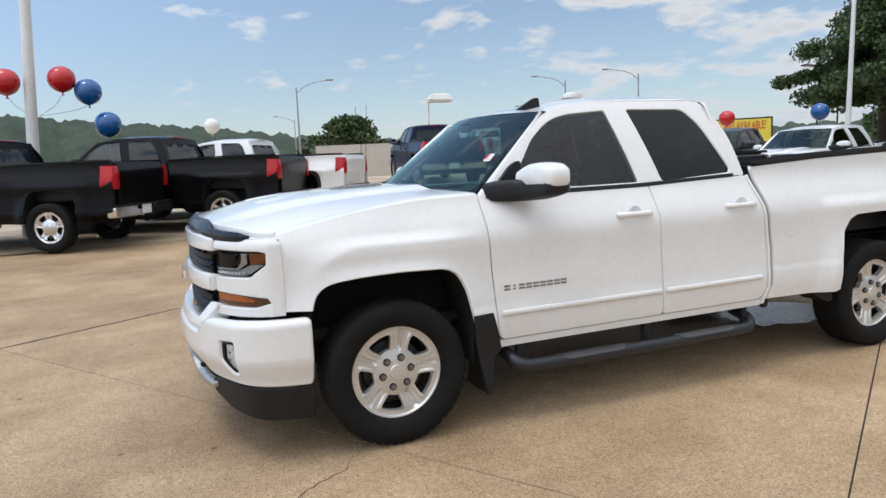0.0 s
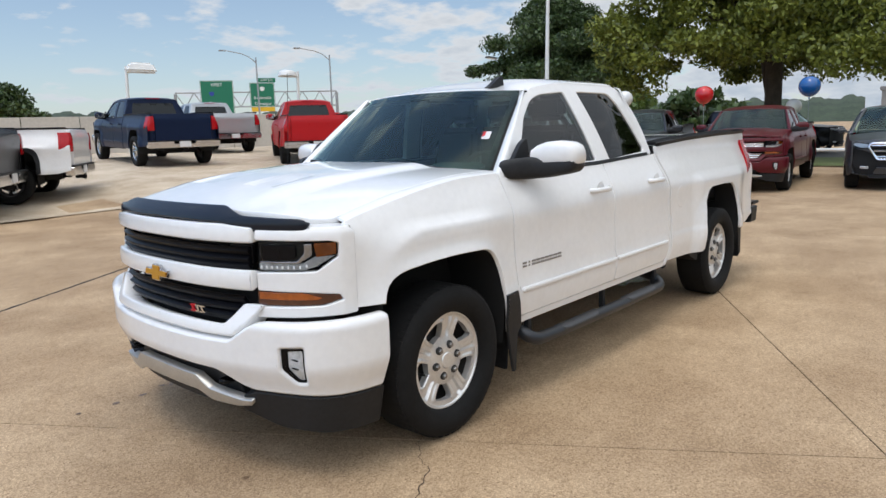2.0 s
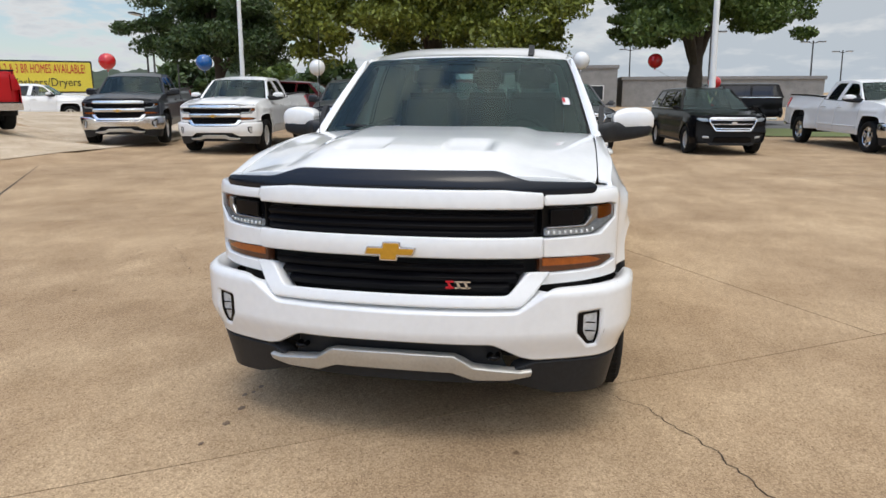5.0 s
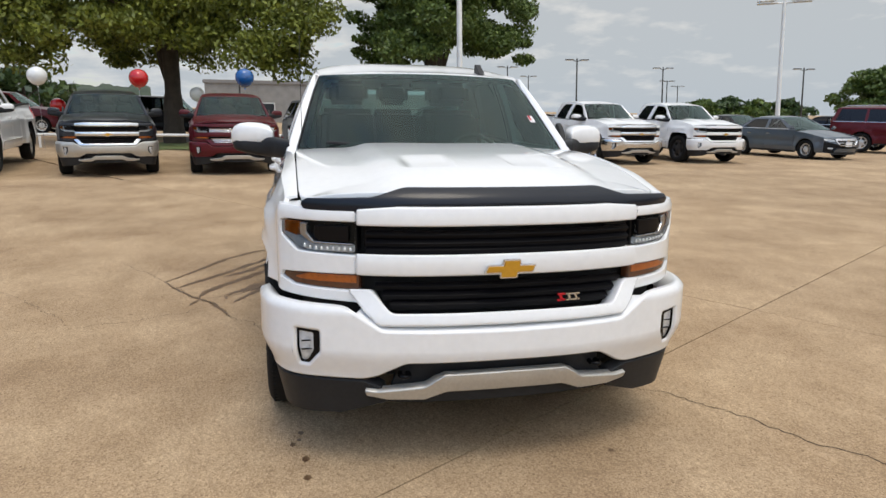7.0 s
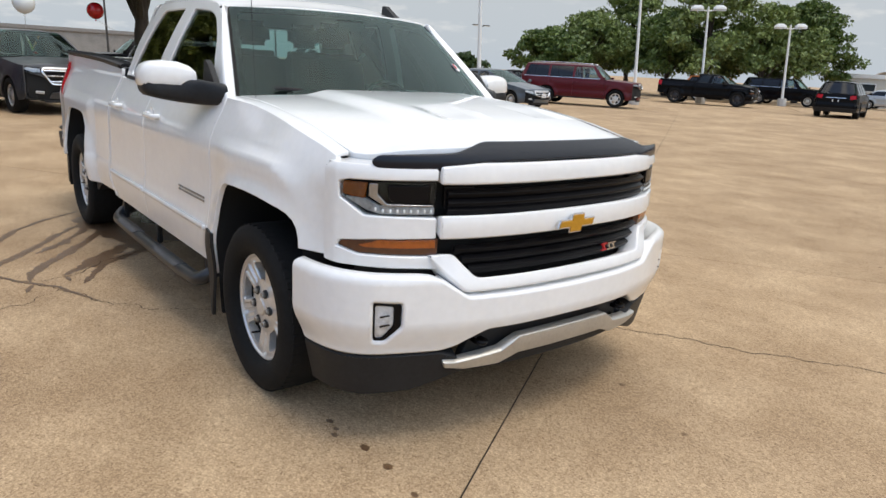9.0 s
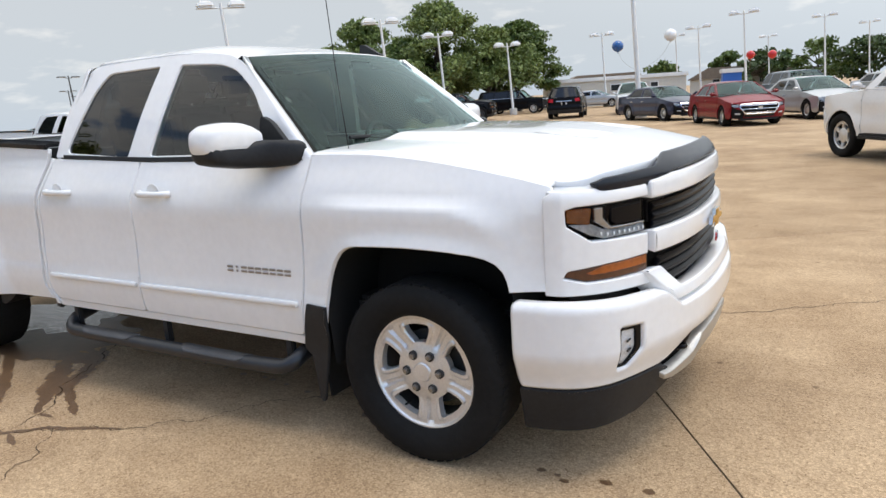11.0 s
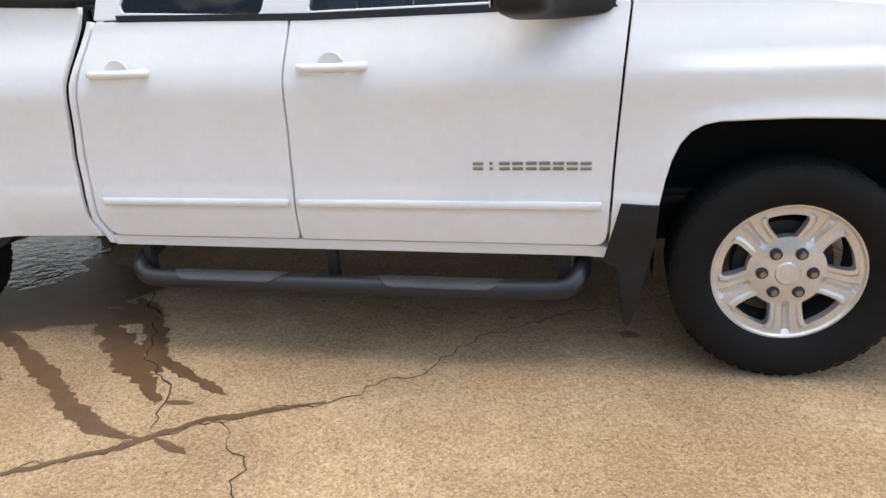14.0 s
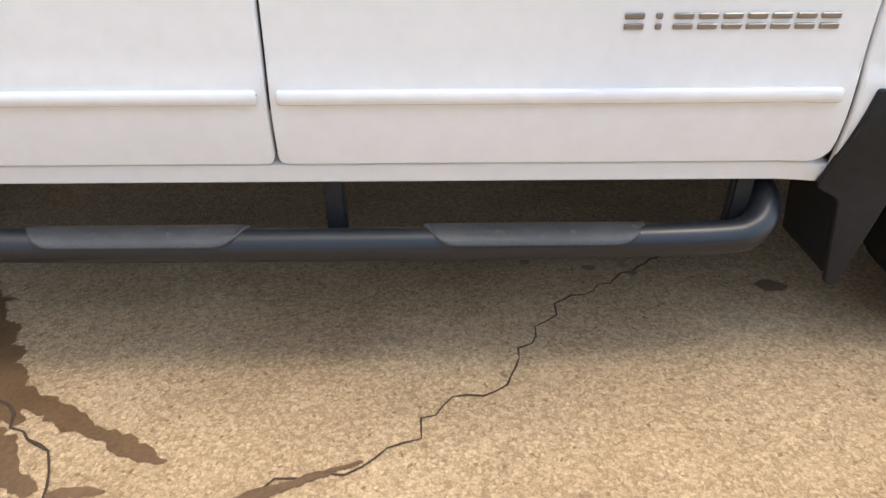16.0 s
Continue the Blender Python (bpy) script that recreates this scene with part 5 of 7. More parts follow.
    for nm, a, b in (("front_fender", d0 + 0.004, 9), ("front_door", d1 + 0.004, d0 - 0.004), ("rear_door", d2 + 0.004, d1 - 0.004), ("quarter_panel", -9, d2 - 0.004)):
        dset[nm] = pair(nm, nm, lambda: panel(ccw(clip(full, a, b)), smap, 0.11, 0.02, 0.004, flip=True), body)
    # glasshouse
    top = H - 0.075
    def screen(z):
        return lerp(wx0 - 0.10, wx1 - 0.02, (z - belt) / (top - belt))
    def rearline(z):
        return lerp(gx, rx, (z - belt) / (top - belt))
    house = rounded([(screen(belt), belt + 0.005, 0), (gx - (0.0 if sedan else 0.02), belt + 0.032, 0), (rearline(belt + 0.25), belt + 0.25, 0.1), (rx, top, 0.10), (wx1, top, 0.10)], 0.02, 5)
    zt, zb = top - 0.055, belt + 0.055
    wins = [rounded([(screen(zb) - 0.24, zb, 0.02), (screen(zt) - 0.13, zt, 0.06), (d1 + 0.05, zt, 0.02), (d1 + 0.05, zb, 0.02)], 0.02)]
    if sedan:
        wins.append(rounded([(d1 - 0.05, zt, 0.02), (d1 - 0.05, zb, 0.02), (d2 - 0.22, zb, 0.02), (rearline(zt) + 0.10, zt - 0.02, 0.08)], 0.02))
    else:
        wins.append(rounded([(d1 - 0.05, zt), (d1 - 0.05, zb), (d2 + 0.04, zb), (d2 + 0.02, zt)], 0.03))
        wins.append(rounded([(d2 - 0.07, zt), (d2 - 0.06, zb), (rearline(zb) + 0.20, zb + 0.02), (rearline(zt) + 0.16, zt)], 0.04))
    pair("pillar_frame", "house", lambda: panel(ccw(house), gmap, 0.12, 0.03, 0.005, holes=wins, flip=True), body)
    for i, o in enumerate(wins):
        pair("side_window", f"win{i}", lambda: panel(inset(ccw(o), -0.005), lambda x, z: gmap(x, z) - Vector((0, 0.012, 0)), 0.15, 0.004, 0.001, flip=True), SIDEGLASS if i == 0 else glass, None, "tinted side glass")
    o = [(screen(zb) - 0.20, zb - 0.022), (screen(zb) - 0.22, zb - 0.002), (rearline(zb) + 0.12, zb + 0.004), (rearline(zb) + 0.12, zb - 0.018)]
    pair("belt_trim", "belttrim", lambda: panel(ccw(o), lambda x, z: gmap(x, z) + Vector((0, 0.006, 0)), 0.2, 0.01, 0.003, flip=True), trim)

    def patch(key, x0, x1, z0, z1, w0, w1, bow=0.0, crown=0.03, thick=0.02, lim=0.99, arch=0.0):
        return cached(K + key, lambda: panel(rounded([(-lim, 0.0), (lim, 0.0), (lim, 1.0), (-lim, 1.0)], 0.03), lambda u, v: Vector((lerp(x0, x1, v) - bow * u * u, u * lerp(w0, w1, v), lerp(z0, z1, v) - crown * u * u + arch * 4 * v * (1 - v))), 0.125, thick, 0.006, flip=x1 > x0))
    part("hood", cached(K + "hood", lambda: panel(rounded([(-0.99, 0), (0.99, 0), (0.99, 1), (-0.99, 1)], 0.04), lambda u, v: Vector((lerp(xf - 0.08, wx0 + 0.02, v) - lerp(0.24, 0.12, v) * u * u, u * (hw(lerp(xf - 0.3, wx0, v)) - 0.03), hood(lerp(xf - 0.08, wx0, v)) - 0.05 * abs(u) ** 3 + 0.012 * ss(0.62, 0.5, abs(u)))), 0.1, 0.03, 0.006)), body, T)
    wlow, wtop = hw(wx0) - 0.06, hw(wx1) - tumble(top) - 0.01
    part("windshield", patch("ws", wx0, wx1, hz1 + 0.0, H - 0.045, wlow, wtop, 0.14, 0.02, 0.005, 0.97, 0.015), WINDSHIELD, T, "windscreen glass")
    part("roof", cached(K + "roof", lambda: panel(rounded([(-1, 0), (1, 0), (1, 1), (-1, 1)], 0.05), lambda u, v: Vector((lerp(wx1 + 0.02, rx - 0.02, v) - 0.10 * u * u * (1 - v), u * (hw(lerp(wx1, rx, v)) - tumble(top) + 0.004), H - 0.012 - 0.062 * abs(u) ** 3 - 0.035 * (2 * v - 1) ** 4)), 0.125, 0.03, 0.01)), body, T)
    wr = hw(rx) - tumble(top) - 0.03
    part("rear_window", patch("rg", rx, gx, H - 0.06, belt + (0.05 if sedan else 0.06), wr, hw(gx) - (0.14 if sedan else 0.12), -0.05, 0.02, 0.005, 0.95), glass, T, "rear window glass")
    if sedan:
        part("boot_lid", cached(K + "boot", lambda: panel(rounded([(-0.99, 0), (0.99, 0), (0.99, 1), (-0.99, 1)], 0.04), lambda u, v: Vector((lerp(gx - 0.02, xr + 0.06, v) + 0.05 * u * u, u * (hw(lerp(gx, xr, v)) - 0.04), tail(lerp(gx, xr, v)) - 0.02 * u * u)), 0.12, 0.03, 0.006)), body, T)
    # nose and tail, each on a bow seen from above
    NOSE = Plan([(xf, 0), (xf - 0.02, 0.3), (xf - 0.08, 0.55), (xf - 0.17, 0.72), (xf - 0.26, hw(xf - 0.3) - 0.02), (xf - 0.34, hw(xf - 0.34))])
    TAIL = Plan([(-xr, 0), (-xr - 0.015, 0.3), (-xr - 0.05, 0.6), (-xr - 0.10, hw(xr) - 0.03), (-xr - 0.24, hw(xr + 0.2))])

    def nmap(off=0.0):
        return lambda s, z: NOSE.at(s, z, off - 0.05 * ss(sill + 0.22, sill, z) - 0.10 * ss(hz0 - 0.18, hz0 + 0.02, z) ** 2 + 0.02 * ss(sill + 0.1, sill + 0.25, z) * ss(sill + 0.45, sill + 0.3, z))

    def tmap(off=0.0):
        def f(s, z):
            p = TAIL.at(s, z, off + 0.05 * ss(sill + 0.45, sill + 0.3, z) - 0.05 * ss(tz - 0.25, tz, z) - 0.06 * ss(sill + 0.2, sill, z))
            return Vector((-p.x, p.y, p.z))
        return f
    ns, ts = (lambda y, z: (NOSE.of(y), z)), (lambda y, z: (TAIL.of(y), z))
    e, et = NOSE.end, TAIL.end
    zg = hz0 - 0.02
    gl, gw = (0.36, 0.62) if front == "wide" else (0.24, 0.50)
    gh = rounded([ns(-gw * 0.72, zg - gl), ns(gw * 0.72, zg - gl), ns(gw, zg - 0.10), ns(gw * 0.96, zg - 0.02), ns(-gw * 0.96, zg - 0.02), ns(-gw, zg - 0.10)], 0.04)
    lampo = rounded([(NOSE.of(gw) + 0.02, zg - 0.03), (NOSE.of(gw) + 0.0, zg - 0.13), (NOSE.of(gw) + 0.16, zg - 0.15), (e - 0.04, zg - 0.08), (e - 0.03, zg + 0.01)], 0.02)
    low = rounded([ns(-0.52, sill + 0.06), ns(0.52, sill + 0.06), ns(0.46, sill + 0.17), ns(-0.46, sill + 0.17)], 0.03)
    nose = rounded([(-e, sill + 0.05), ns(-0.55, sill), ns(0.55, sill), (e, sill + 0.05), (e, zg + 0.02), ns(0.5, zg + 0.045), ns(-0.5, zg + 0.045), (-e, zg + 0.02)], 0.03)
    part("front_bumper", cached(K + front + "nose", lambda: panel(ccw(nose), nmap(), 0.10, 0.05, 0.008, holes=[gh, lampo, [(-s, z) for s, z in lampo], low])), body, T)
    # near-black sheet: shade behind the grille put into its colour
    part("grille_backing", cached(K + "gback", lambda: panel(ccw([(-e + 0.05, sill + 0.03), (e - 0.05, sill + 0.03), (e - 0.05, zg + 0.01), (-e + 0.05, zg + 0.01)]), nmap(-0.06), 0.3, 0.01, 0.002)), DARK, T, "near-black sheet for the shade in the grille opening")
    part("grille_frame", cached(K + front + "gframe", lambda: panel(inset(ccw(gh), -0.012), nmap(0.012), 0.12, 0.04, 0.006, holes=[inset(ccw(gh), 0.022)])), trim, T, "bright grille frame")
    n = 4 if front != "wide" else 5
    for i in range(n):
        z = zg - 0.05 - (gl - 0.08) * (i + 0.5) / n
        w = gw * lerp(0.95, 0.76, (i + 0.5) / n)
        part("grille_bar", cached(f"{K}{front}gbar{i}", lambda: panel(rounded([ns(-w, z - 0.011), ns(w, z - 0.011), ns(w, z + 0.011), ns(-w, z + 0.011)], 0.004), nmap(-0.02), 0.2, 0.02, 0.004)), trim if i % 2 == 0 else GLOSSBLACK, T)
    part("badge", cached("oval_badge", lambda: prism([(0.075 * math.cos(a), 0.036 * math.sin(a)) for a in (2 * math.pi * k / 20 for k in range(20))], 0.02, "x", 0.004)), trim, T, "plain oval emblem", pose(xf + 0.012 - 0.02, 0, zg - gl * 0.42))
    for nm, key, mt, off, o in (("headlamp", "hl", LAMPDARK, -0.03, inset(ccw(lampo), -0.004)), ("lamp_reflector", "hlr", CLEARLENS, -0.016, inset(ccw(lampo), 0.022)), ("lamp_cover", "hlc", CLEARGLASS, -0.002, inset(ccw(lampo), 0.002))):
        if nm == "headlamp":
            lamps = pair(nm, front + key, lambda: panel(o, nmap(off), 0.1, 0.02, 0.003), mt, None, "headlamp")
        else:
            for me, par in zip(both(K + front + key, lambda: panel(o, nmap(off), 0.1, 0.006, 0.003)), lamps):
                part(nm, me, mt, par)
    pair("fog_lamp", "fog", lambda: panel(rounded([ns(0.60, sill + 0.15), ns(0.74, sill + 0.16), ns(0.74, sill + 0.21), ns(0.60, sill + 0.20)], 0.015), nmap(0.004), 0.1, 0.02, 0.004), CLEARLENS)
    part("lower_grille", cached(K + "lowg", lambda: panel(inset(ccw(low), -0.004), nmap(-0.03), 0.2, 0.02, 0.004)), PLASTIC, T)
    part("chin", cached(K + "chin", lambda: panel(rounded([ns(-0.60, sill - 0.03), ns(0.60, sill - 0.03), ns(0.62, sill + 0.03), ns(-0.62, sill + 0.03)], 0.01), nmap(0.008), 0.15, 0.02, 0.006)), PLASTIC if kind != "off_road_suv" else SATIN, T)
    # tail
    tlo = rounded([(TAIL.of(hw(xr) - 0.30), tz - 0.06), (TAIL.of(hw(xr) - 0.28), tz - (0.22 if sedan else 0.24)), (et - 0.03, tz - 0.19), (et - 0.02, tz - 0.03)], 0.02)
    back = rounded([(-et, sill + 0.10), ts(-0.6, sill + 0.06), ts(0.6, sill + 0.06), (et, sill + 0.10), (et, tz - 0.01), ts(0.5, tz + 0.01), ts(-0.5, tz + 0.01), (-et, tz - 0.01)], 0.03)
    part("tailgate", cached(K + "back", lambda: panel(ccw(back), tmap(), 0.10, 0.05, 0.008, holes=[tlo, [(-s, z) for s, z in tlo]], flip=True)), body, T)
    pair("tail_lamp", "tl", lambda: panel(inset(ccw(tlo), -0.003), tmap(-0.004), 0.1, 0.03, 0.004, flip=True), REDLENS, None, "red tail lamp")
    part("rear_bumper_lower", cached(K + "rlow", lambda: panel(rounded([(-et + 0.05, sill), (et - 0.05, sill), (et - 0.02, sill + 0.20), (-et + 0.02, sill + 0.20)], 0.02), tmap(0.012), 0.15, 0.03, 0.006, flip=True)), body if sedan or kind == "off_road_suv" else PLASTIC, T)
    part("tailgate_trim", cached(K + "rtrim", lambda: panel(rounded([ts(-0.42, tz - 0.20), ts(0.42, tz - 0.20), ts(0.42, tz - 0.165), ts(-0.42, tz - 0.165)], 0.008), tmap(0.010), 0.15, 0.01, 0.004, flip=True)), trim, T)
    part("number_plate", cached("plate", lambda: box(0.012, 0.31, 0.155, 0.006)), PLATEW, T, "plain white plate", pose(xr - 0.012 + 0.02, 0, tz - 0.42))
    if plate:
        part("front_plate", cached("plate", lambda: box(0.012, 0.31, 0.155, 0.006)), PLATEW, T, "plain white plate", pose(xf + 0.022, 0, sill + 0.24))
    # fittings
    for sgn in (1, -1):
        mm = part("wing_mirror", cached("carmir", lambda: merge([(box(0.12, 0.20, 0.13, 0.045, 3), pose(0, 0.11, 0)), (box(0.06, 0.10, 0.04, 0.012), pose(0.01, 0.0, 0.01))])), body, T, "", pose(d0 - 0.02, sgn * (hw(d0) + 0.01), belt + 0.03) @ Matrix.Diagonal((1, sgn, 1, 1)))
        for x in (d1 + 0.16, d2 + 0.14):
            part("door_handle", cached("carhandle", lambda: box(0.20, 0.03, 0.032, 0.012)), trim if sedan else body, T, "", pose(x, sgn * (sy(x, belt - 0.13) + 0.008), belt - 0.15))
        part("sill_trim", cached(K + f"sillt{sgn}", lambda: box(wb - 2 * ra - 0.06, 0.05, 0.07, 0.012)), PLASTIC, T, "", pose(-wb / 2, sgn * (hw(-1) - 0.035), sill - 0.01))
        if roofbars:
            part("roof_rail", cached(K + f"rail{sgn}", lambda: tube([(wx1 - 0.15, 0, H - 0.05), (wx1 - 0.25, 0, H + 0.02), (rx + 0.35, 0, H + 0.02), (rx + 0.25, 0, H - 0.05)], 0.016, 8, smooth_path=1)), trim, T, "", pose(0, sgn * (hw(-2) - tumble(top) - 0.03), 0))
        if kind == "off_road_suv":
            part("running_board", cached("rboard", lambda: box(1.75, 0.16, 0.05, 0.02)), PLASTIC, T, "", pose(-wb / 2, sgn * 0.93, 0.36))
    part("underbody", cached(K + "under", lambda: merge([(box(xf - xr - 0.5, W * 1.5, 0.14, 0.03), pose((xf + xr) / 2, 0, sill + 0.02)), (box(xf - xr - 1.6, W * 1.55, belt - sill - 0.1), pose((wx0 + xr) / 2 + 0.1, 0, sill + 0.10))])), UNDER, T, "dark underbody and seats")

    def liner(c):
        bm = bmesh.new()
        pts = [(c + (ra + 0.01) * math.cos(t), max(sill - 0.02, r + (ra + 0.01) * math.sin(t))) for t in (radians(190 - 20 * k) for k in range(11))]
        a = [bm.verts.new((x, sy(x, z) - 0.02, z)) for x, z in pts]
        b = [bm.verts.new((x, 0.55, z)) for x, z in pts]
        for i in range(len(pts) - 1):
            bm.faces.new((a[i], a[i + 1], b[i + 1], b[i]))
        bm.faces.new(b)
        return smooth_mesh(bm, "liner", 60)
    for c, nm in ((0.0, "f"), (-wb, "r")):
        pair("wheel_liner", "lin" + nm, lambda: liner(c), DARK)
    for x in (0.0, -wb):
        for left in (True, False):
            wheel(T, x, (W - 0.125) * (1 if left else -1), r, left, 0.05, wheelstyle, 0, r, wheelfinish)
    return T

# ---- ground ----
def gz(x, y):
    """Height of the ground: a level lot that rises to a shoulder on the south side and falls away behind it."""
    s = -y - 9.5
    u = max(0.0, -y - 3.5)
    rise = 0.045 * u * u / (u + 6.0) if u < 16.5 else 0.5445 + 0.015 * (u - 16.5)
    up = rise * ss(-260, -120, y) + 0.30 * ss(9.5, 13.0, -y) * ss(-12.7, -10.7, x - 0.8 * (y + 12)) * ss(-1.8, -5.6, x)
    return up - 2.2 * ss(16, 45, s) - 0.6 * ss(60, 160, math.hypot(x, y))


def concrete(name, c0, c1):
    m = bpy.data.materials.new(name)
    m.use_nodes = True
    N, L = m.node_tree.nodes, m.node_tree.links
    b = N["Principled BSDF"]
    b.inputs["Roughness"].default_value, b.inputs["Specular IOR Level"].default_value = 0.82, 0.3
    g = N.new("ShaderNodeNewGeometry")

    def noise_at(scale, detail=5, rough=0.6, stretch=None):
        t = N.new("ShaderNodeTexNoise")
        t.inputs["Scale"].default_value, t.inputs["Detail"].default_value, t.inputs["Roughness"].default_value = scale, detail, rough
        src = g.outputs["Position"]
        if stretch:
            mp = N.new("ShaderNodeMapping")
            mp.inputs["Rotation"].default_value[2], mp.inputs["Scale"].default_value = radians(32), stretch
            L.new(src, mp.inputs["Vector"])
            src = mp.outputs[0]
        L.new(src, t.inputs["Vector"])
        return t.outputs["Fac"]

    def ramp(src, p0, p1, a, b2):
        r = N.new("ShaderNodeValToRGB")
        r.color_ramp.elements[0].position, r.color_ramp.elements[1].position = p0, p1
        r.color_ramp.elements[0].color, r.color_ramp.elements[1].color = (*a, 1), (*b2, 1)
        L.new(src, r.inputs[0])
        return r.outputs[0]

    def mix(kind, fac, a, b2):
        n = N.new("ShaderNodeMixRGB")
        n.blend_type = kind
        n.inputs[0].default_value = fac
        L.new(a, n.inputs[1])
        L.new(b2, n.inputs[2])
        return n.outputs[0]
    base = ramp(noise_at(0.45, 6), 0.35, 0.65, c0, c1)
    base = mix("MULTIPLY", 0.55, base, ramp(noise_at(2.2, 8, 0.7, (0.6, 1.2, 1)), 0.30, 0.62, (0.70, 0.66, 0.60), (1.06, 1.05, 1.03)))
    base = mix("MULTIPLY", 0.22, base, ramp(noise_at(34, 3, 0.6), 0.36, 0.60, (0.78, 0.74, 0.68), (1.10, 1.10, 1.09)))
    v = N.new("ShaderNodeTexVoronoi")
    v.inputs["Scale"].default_value = 125
    L.new(g.outputs["Position"], v.inputs["Vector"])
    pick = N.new("ShaderNodeSeparateColor")
    L.new(v.outputs["Color"], pick.inputs[0])
    base = mix("MULTIPLY", 0.75, base, ramp(pick.outputs[0], 0.05, 0.95, (0.72, 0.68, 0.62), (1.30, 1.30, 1.28)))
    base = mix("MULTIPLY", 0.6, base, ramp(pick.outputs[1], 0.02, 0.05, (0.42, 0.36, 0.30), (1, 1, 1)))
    base = mix("MULTIPLY", 0.35, base, ramp(v.outputs["Distance"], 0.30, 0.75, (1.08, 1.08, 1.08), (0.70, 0.66, 0.60)))
    base = mix("MULTIPLY", 0.6, base, ramp(noise_at(0.9, 9, 0.66), 0.36, 0.60, (0.76, 0.70, 0.63), (1.07, 1.07, 1.07)))
    base = mix("MULTIPLY", 0.7, base, ramp(noise_at(210, 2, 0.5), 0.40, 0.60, (0.80, 0.77, 0.72), (1.18, 1.18, 1.17)))
    # small dark oil spots
    v2 = N.new("ShaderNodeTexVoronoi")
    v2.inputs["Scale"].default_value = 2.1
    L.new(g.outputs["Position"], v2.inputs["Vector"])
    base = mix("MULTIPLY", 0.8, base, ramp(v2.outputs["Distance"], 0.028, 0.05, (0.30, 0.24, 0.19), (1, 1, 1)))
    info = N.new("ShaderNodeObjectInfo")
    base = mix("MULTIPLY", 0.5, base, ramp(info.outputs["Random"], 0, 1, (0.86, 0.85, 0.84), (1.08, 1.08, 1.08)))
    L.new(base, b.inputs["Base Color"])
    bp = N.new("ShaderNodeBump")
    bp.inputs["Strength"].default_value, bp.inputs["Distance"].default_value = 0.5, 0.004
    ad = N.new("ShaderNodeMath")
    ad.operation = "ADD"
    L.new(v.outputs["Distance"], ad.inputs[0])
    L.new(noise_at(160, 4), ad.inputs[1])
    L.new(ad.outputs[0], bp.inputs["Height"])
    L.new(bp.outputs[0], b.inputs["Normal"])
    return m


TAN = concrete("exposed_tan_concrete", (0.385, 0.281, 0.184), (0.485, 0.364, 0.242))
PALE = concrete("pale_road_concrete", (0.50, 0.42, 0.33), (0.60, 0.52, 0.42))
JOINT = mat("dark_joint_filler", (0.035, 0.028, 0.022), rough=0.9, var=0.3)
CRACK = mat("crack_dirt", (0.055, 0.034, 0.02), rough=0.95, var=0.4, scale=20)
WET = mat("wet_concrete", (0.14, 0.080, 0.041), rough=0.38, spec=0.5, var=0.25, scale=9, color2=(0.10, 0.056, 0.028), bump=0.2, bscale=120)
GRASS = mat("mown_grass", (0.085, 0.13, 0.03), rough=0.9, var=0.5, scale=3, bump=0.6, bscale=40, color2=(0.13, 0.125, 0.05))

bm = bmesh.new()
coords = sorted({-900, -500, -300, -200, -140, -100, -80, *range(-64, 68, 2), 80, 100, 140, 200, 300, 500, 900})
rows = [[bm.verts.new((x, y, gz(x, y) - 0.024)) for x in coords] for y in coords]
for a, b in zip(rows, rows[1:]):
    for i in range(len(coords) - 1):
        bm.faces.new((a[i], a[i + 1], b[i + 1], b[i]))
ground = solo("ground", smooth_mesh(bm, "ground"), TAN, "tan concrete dealership lot with dark joints", "ground", kind="structure")

E1, E2 = Vector((-0.5388, 0.8424, 0)), Vector((0.8424, 0.5388, 0))     # the two joint directions
rng = random.Random(3)
SLAB_A, SLAB_B = 6.46, 6.4
flat_slab = box(SLAB_A - 0.009, SLAB_B - 0.009, 0.02, 0.003, 1, "slab")


def bent_slab(c):
    """A slab that follows the rise of the lot."""
    b2 = bmesh.new()
    rows2 = []
    for a in range(9):
        row2 = []
        for b in range(9):
            u, v = (a / 4 - 1) * (SLAB_A / 2 - 0.0045), (b / 4 - 1) * (SLAB_B / 2 - 0.0045)
            q = c + E1 * u + E2 * v
            row2.append(b2.verts.new((u, -v, gz(q.x, q.y))))
        rows2.append(row2)
    for a in range(8):
        for b in range(8):
            b2.faces.new((rows2[a][b], rows2[a][b + 1], rows2[a + 1][b + 1], rows2[a + 1][b]))
    edge = [e for e in b2.edges if len(e.link_faces) == 1]
    low = bmesh.ops.extrude_edge_only(b2, edges=edge)
    for v in (g2 for g2 in low["geom"] if isinstance(g2, bmesh.types.BMVert)):
        v.co.z -= 0.02
    return smooth_mesh(b2, "slab", 35)


turn = math.degrees(math.atan2(E1.y, E1.x))
slabs = []
for i in range(-9, 13):
    for j in range(-8, 8):
        c = E1 * (-3.63 + SLAB_A * (i + 0.5)) + E2 * (0.612 + SLAB_B * (j + 0.5))
        if c.y > -7.6 - 4.0 * ss(0, 8, c.x) and c.length < 48 and c.x > -19:
            slabs.append((c.length, c))
slabs.sort(key=lambda s: s[0])
bm = bmesh.new()
for _, c in slabs[:290]:
    base = [[c + E1 * (a * SLAB_A / 8) + E2 * (b * SLAB_B / 8) for b in range(-4, 5)] for a in range(-4, 5)]
    grid = [[bm.verts.new((q.x, q.y, gz(q.x, q.y) - 0.008)) for q in line] for line in base]
    for a in range(8):
        for b in range(8):
            bm.faces.new((grid[a][b], grid[a + 1][b], grid[a + 1][b + 1], grid[a][b + 1]))
for f in bm.faces:
    if f.normal.z < 0:
        f.normal_flip()
me = bpy.data.meshes.new("joint_filler")
bm.to_mesh(me)
bm.free()
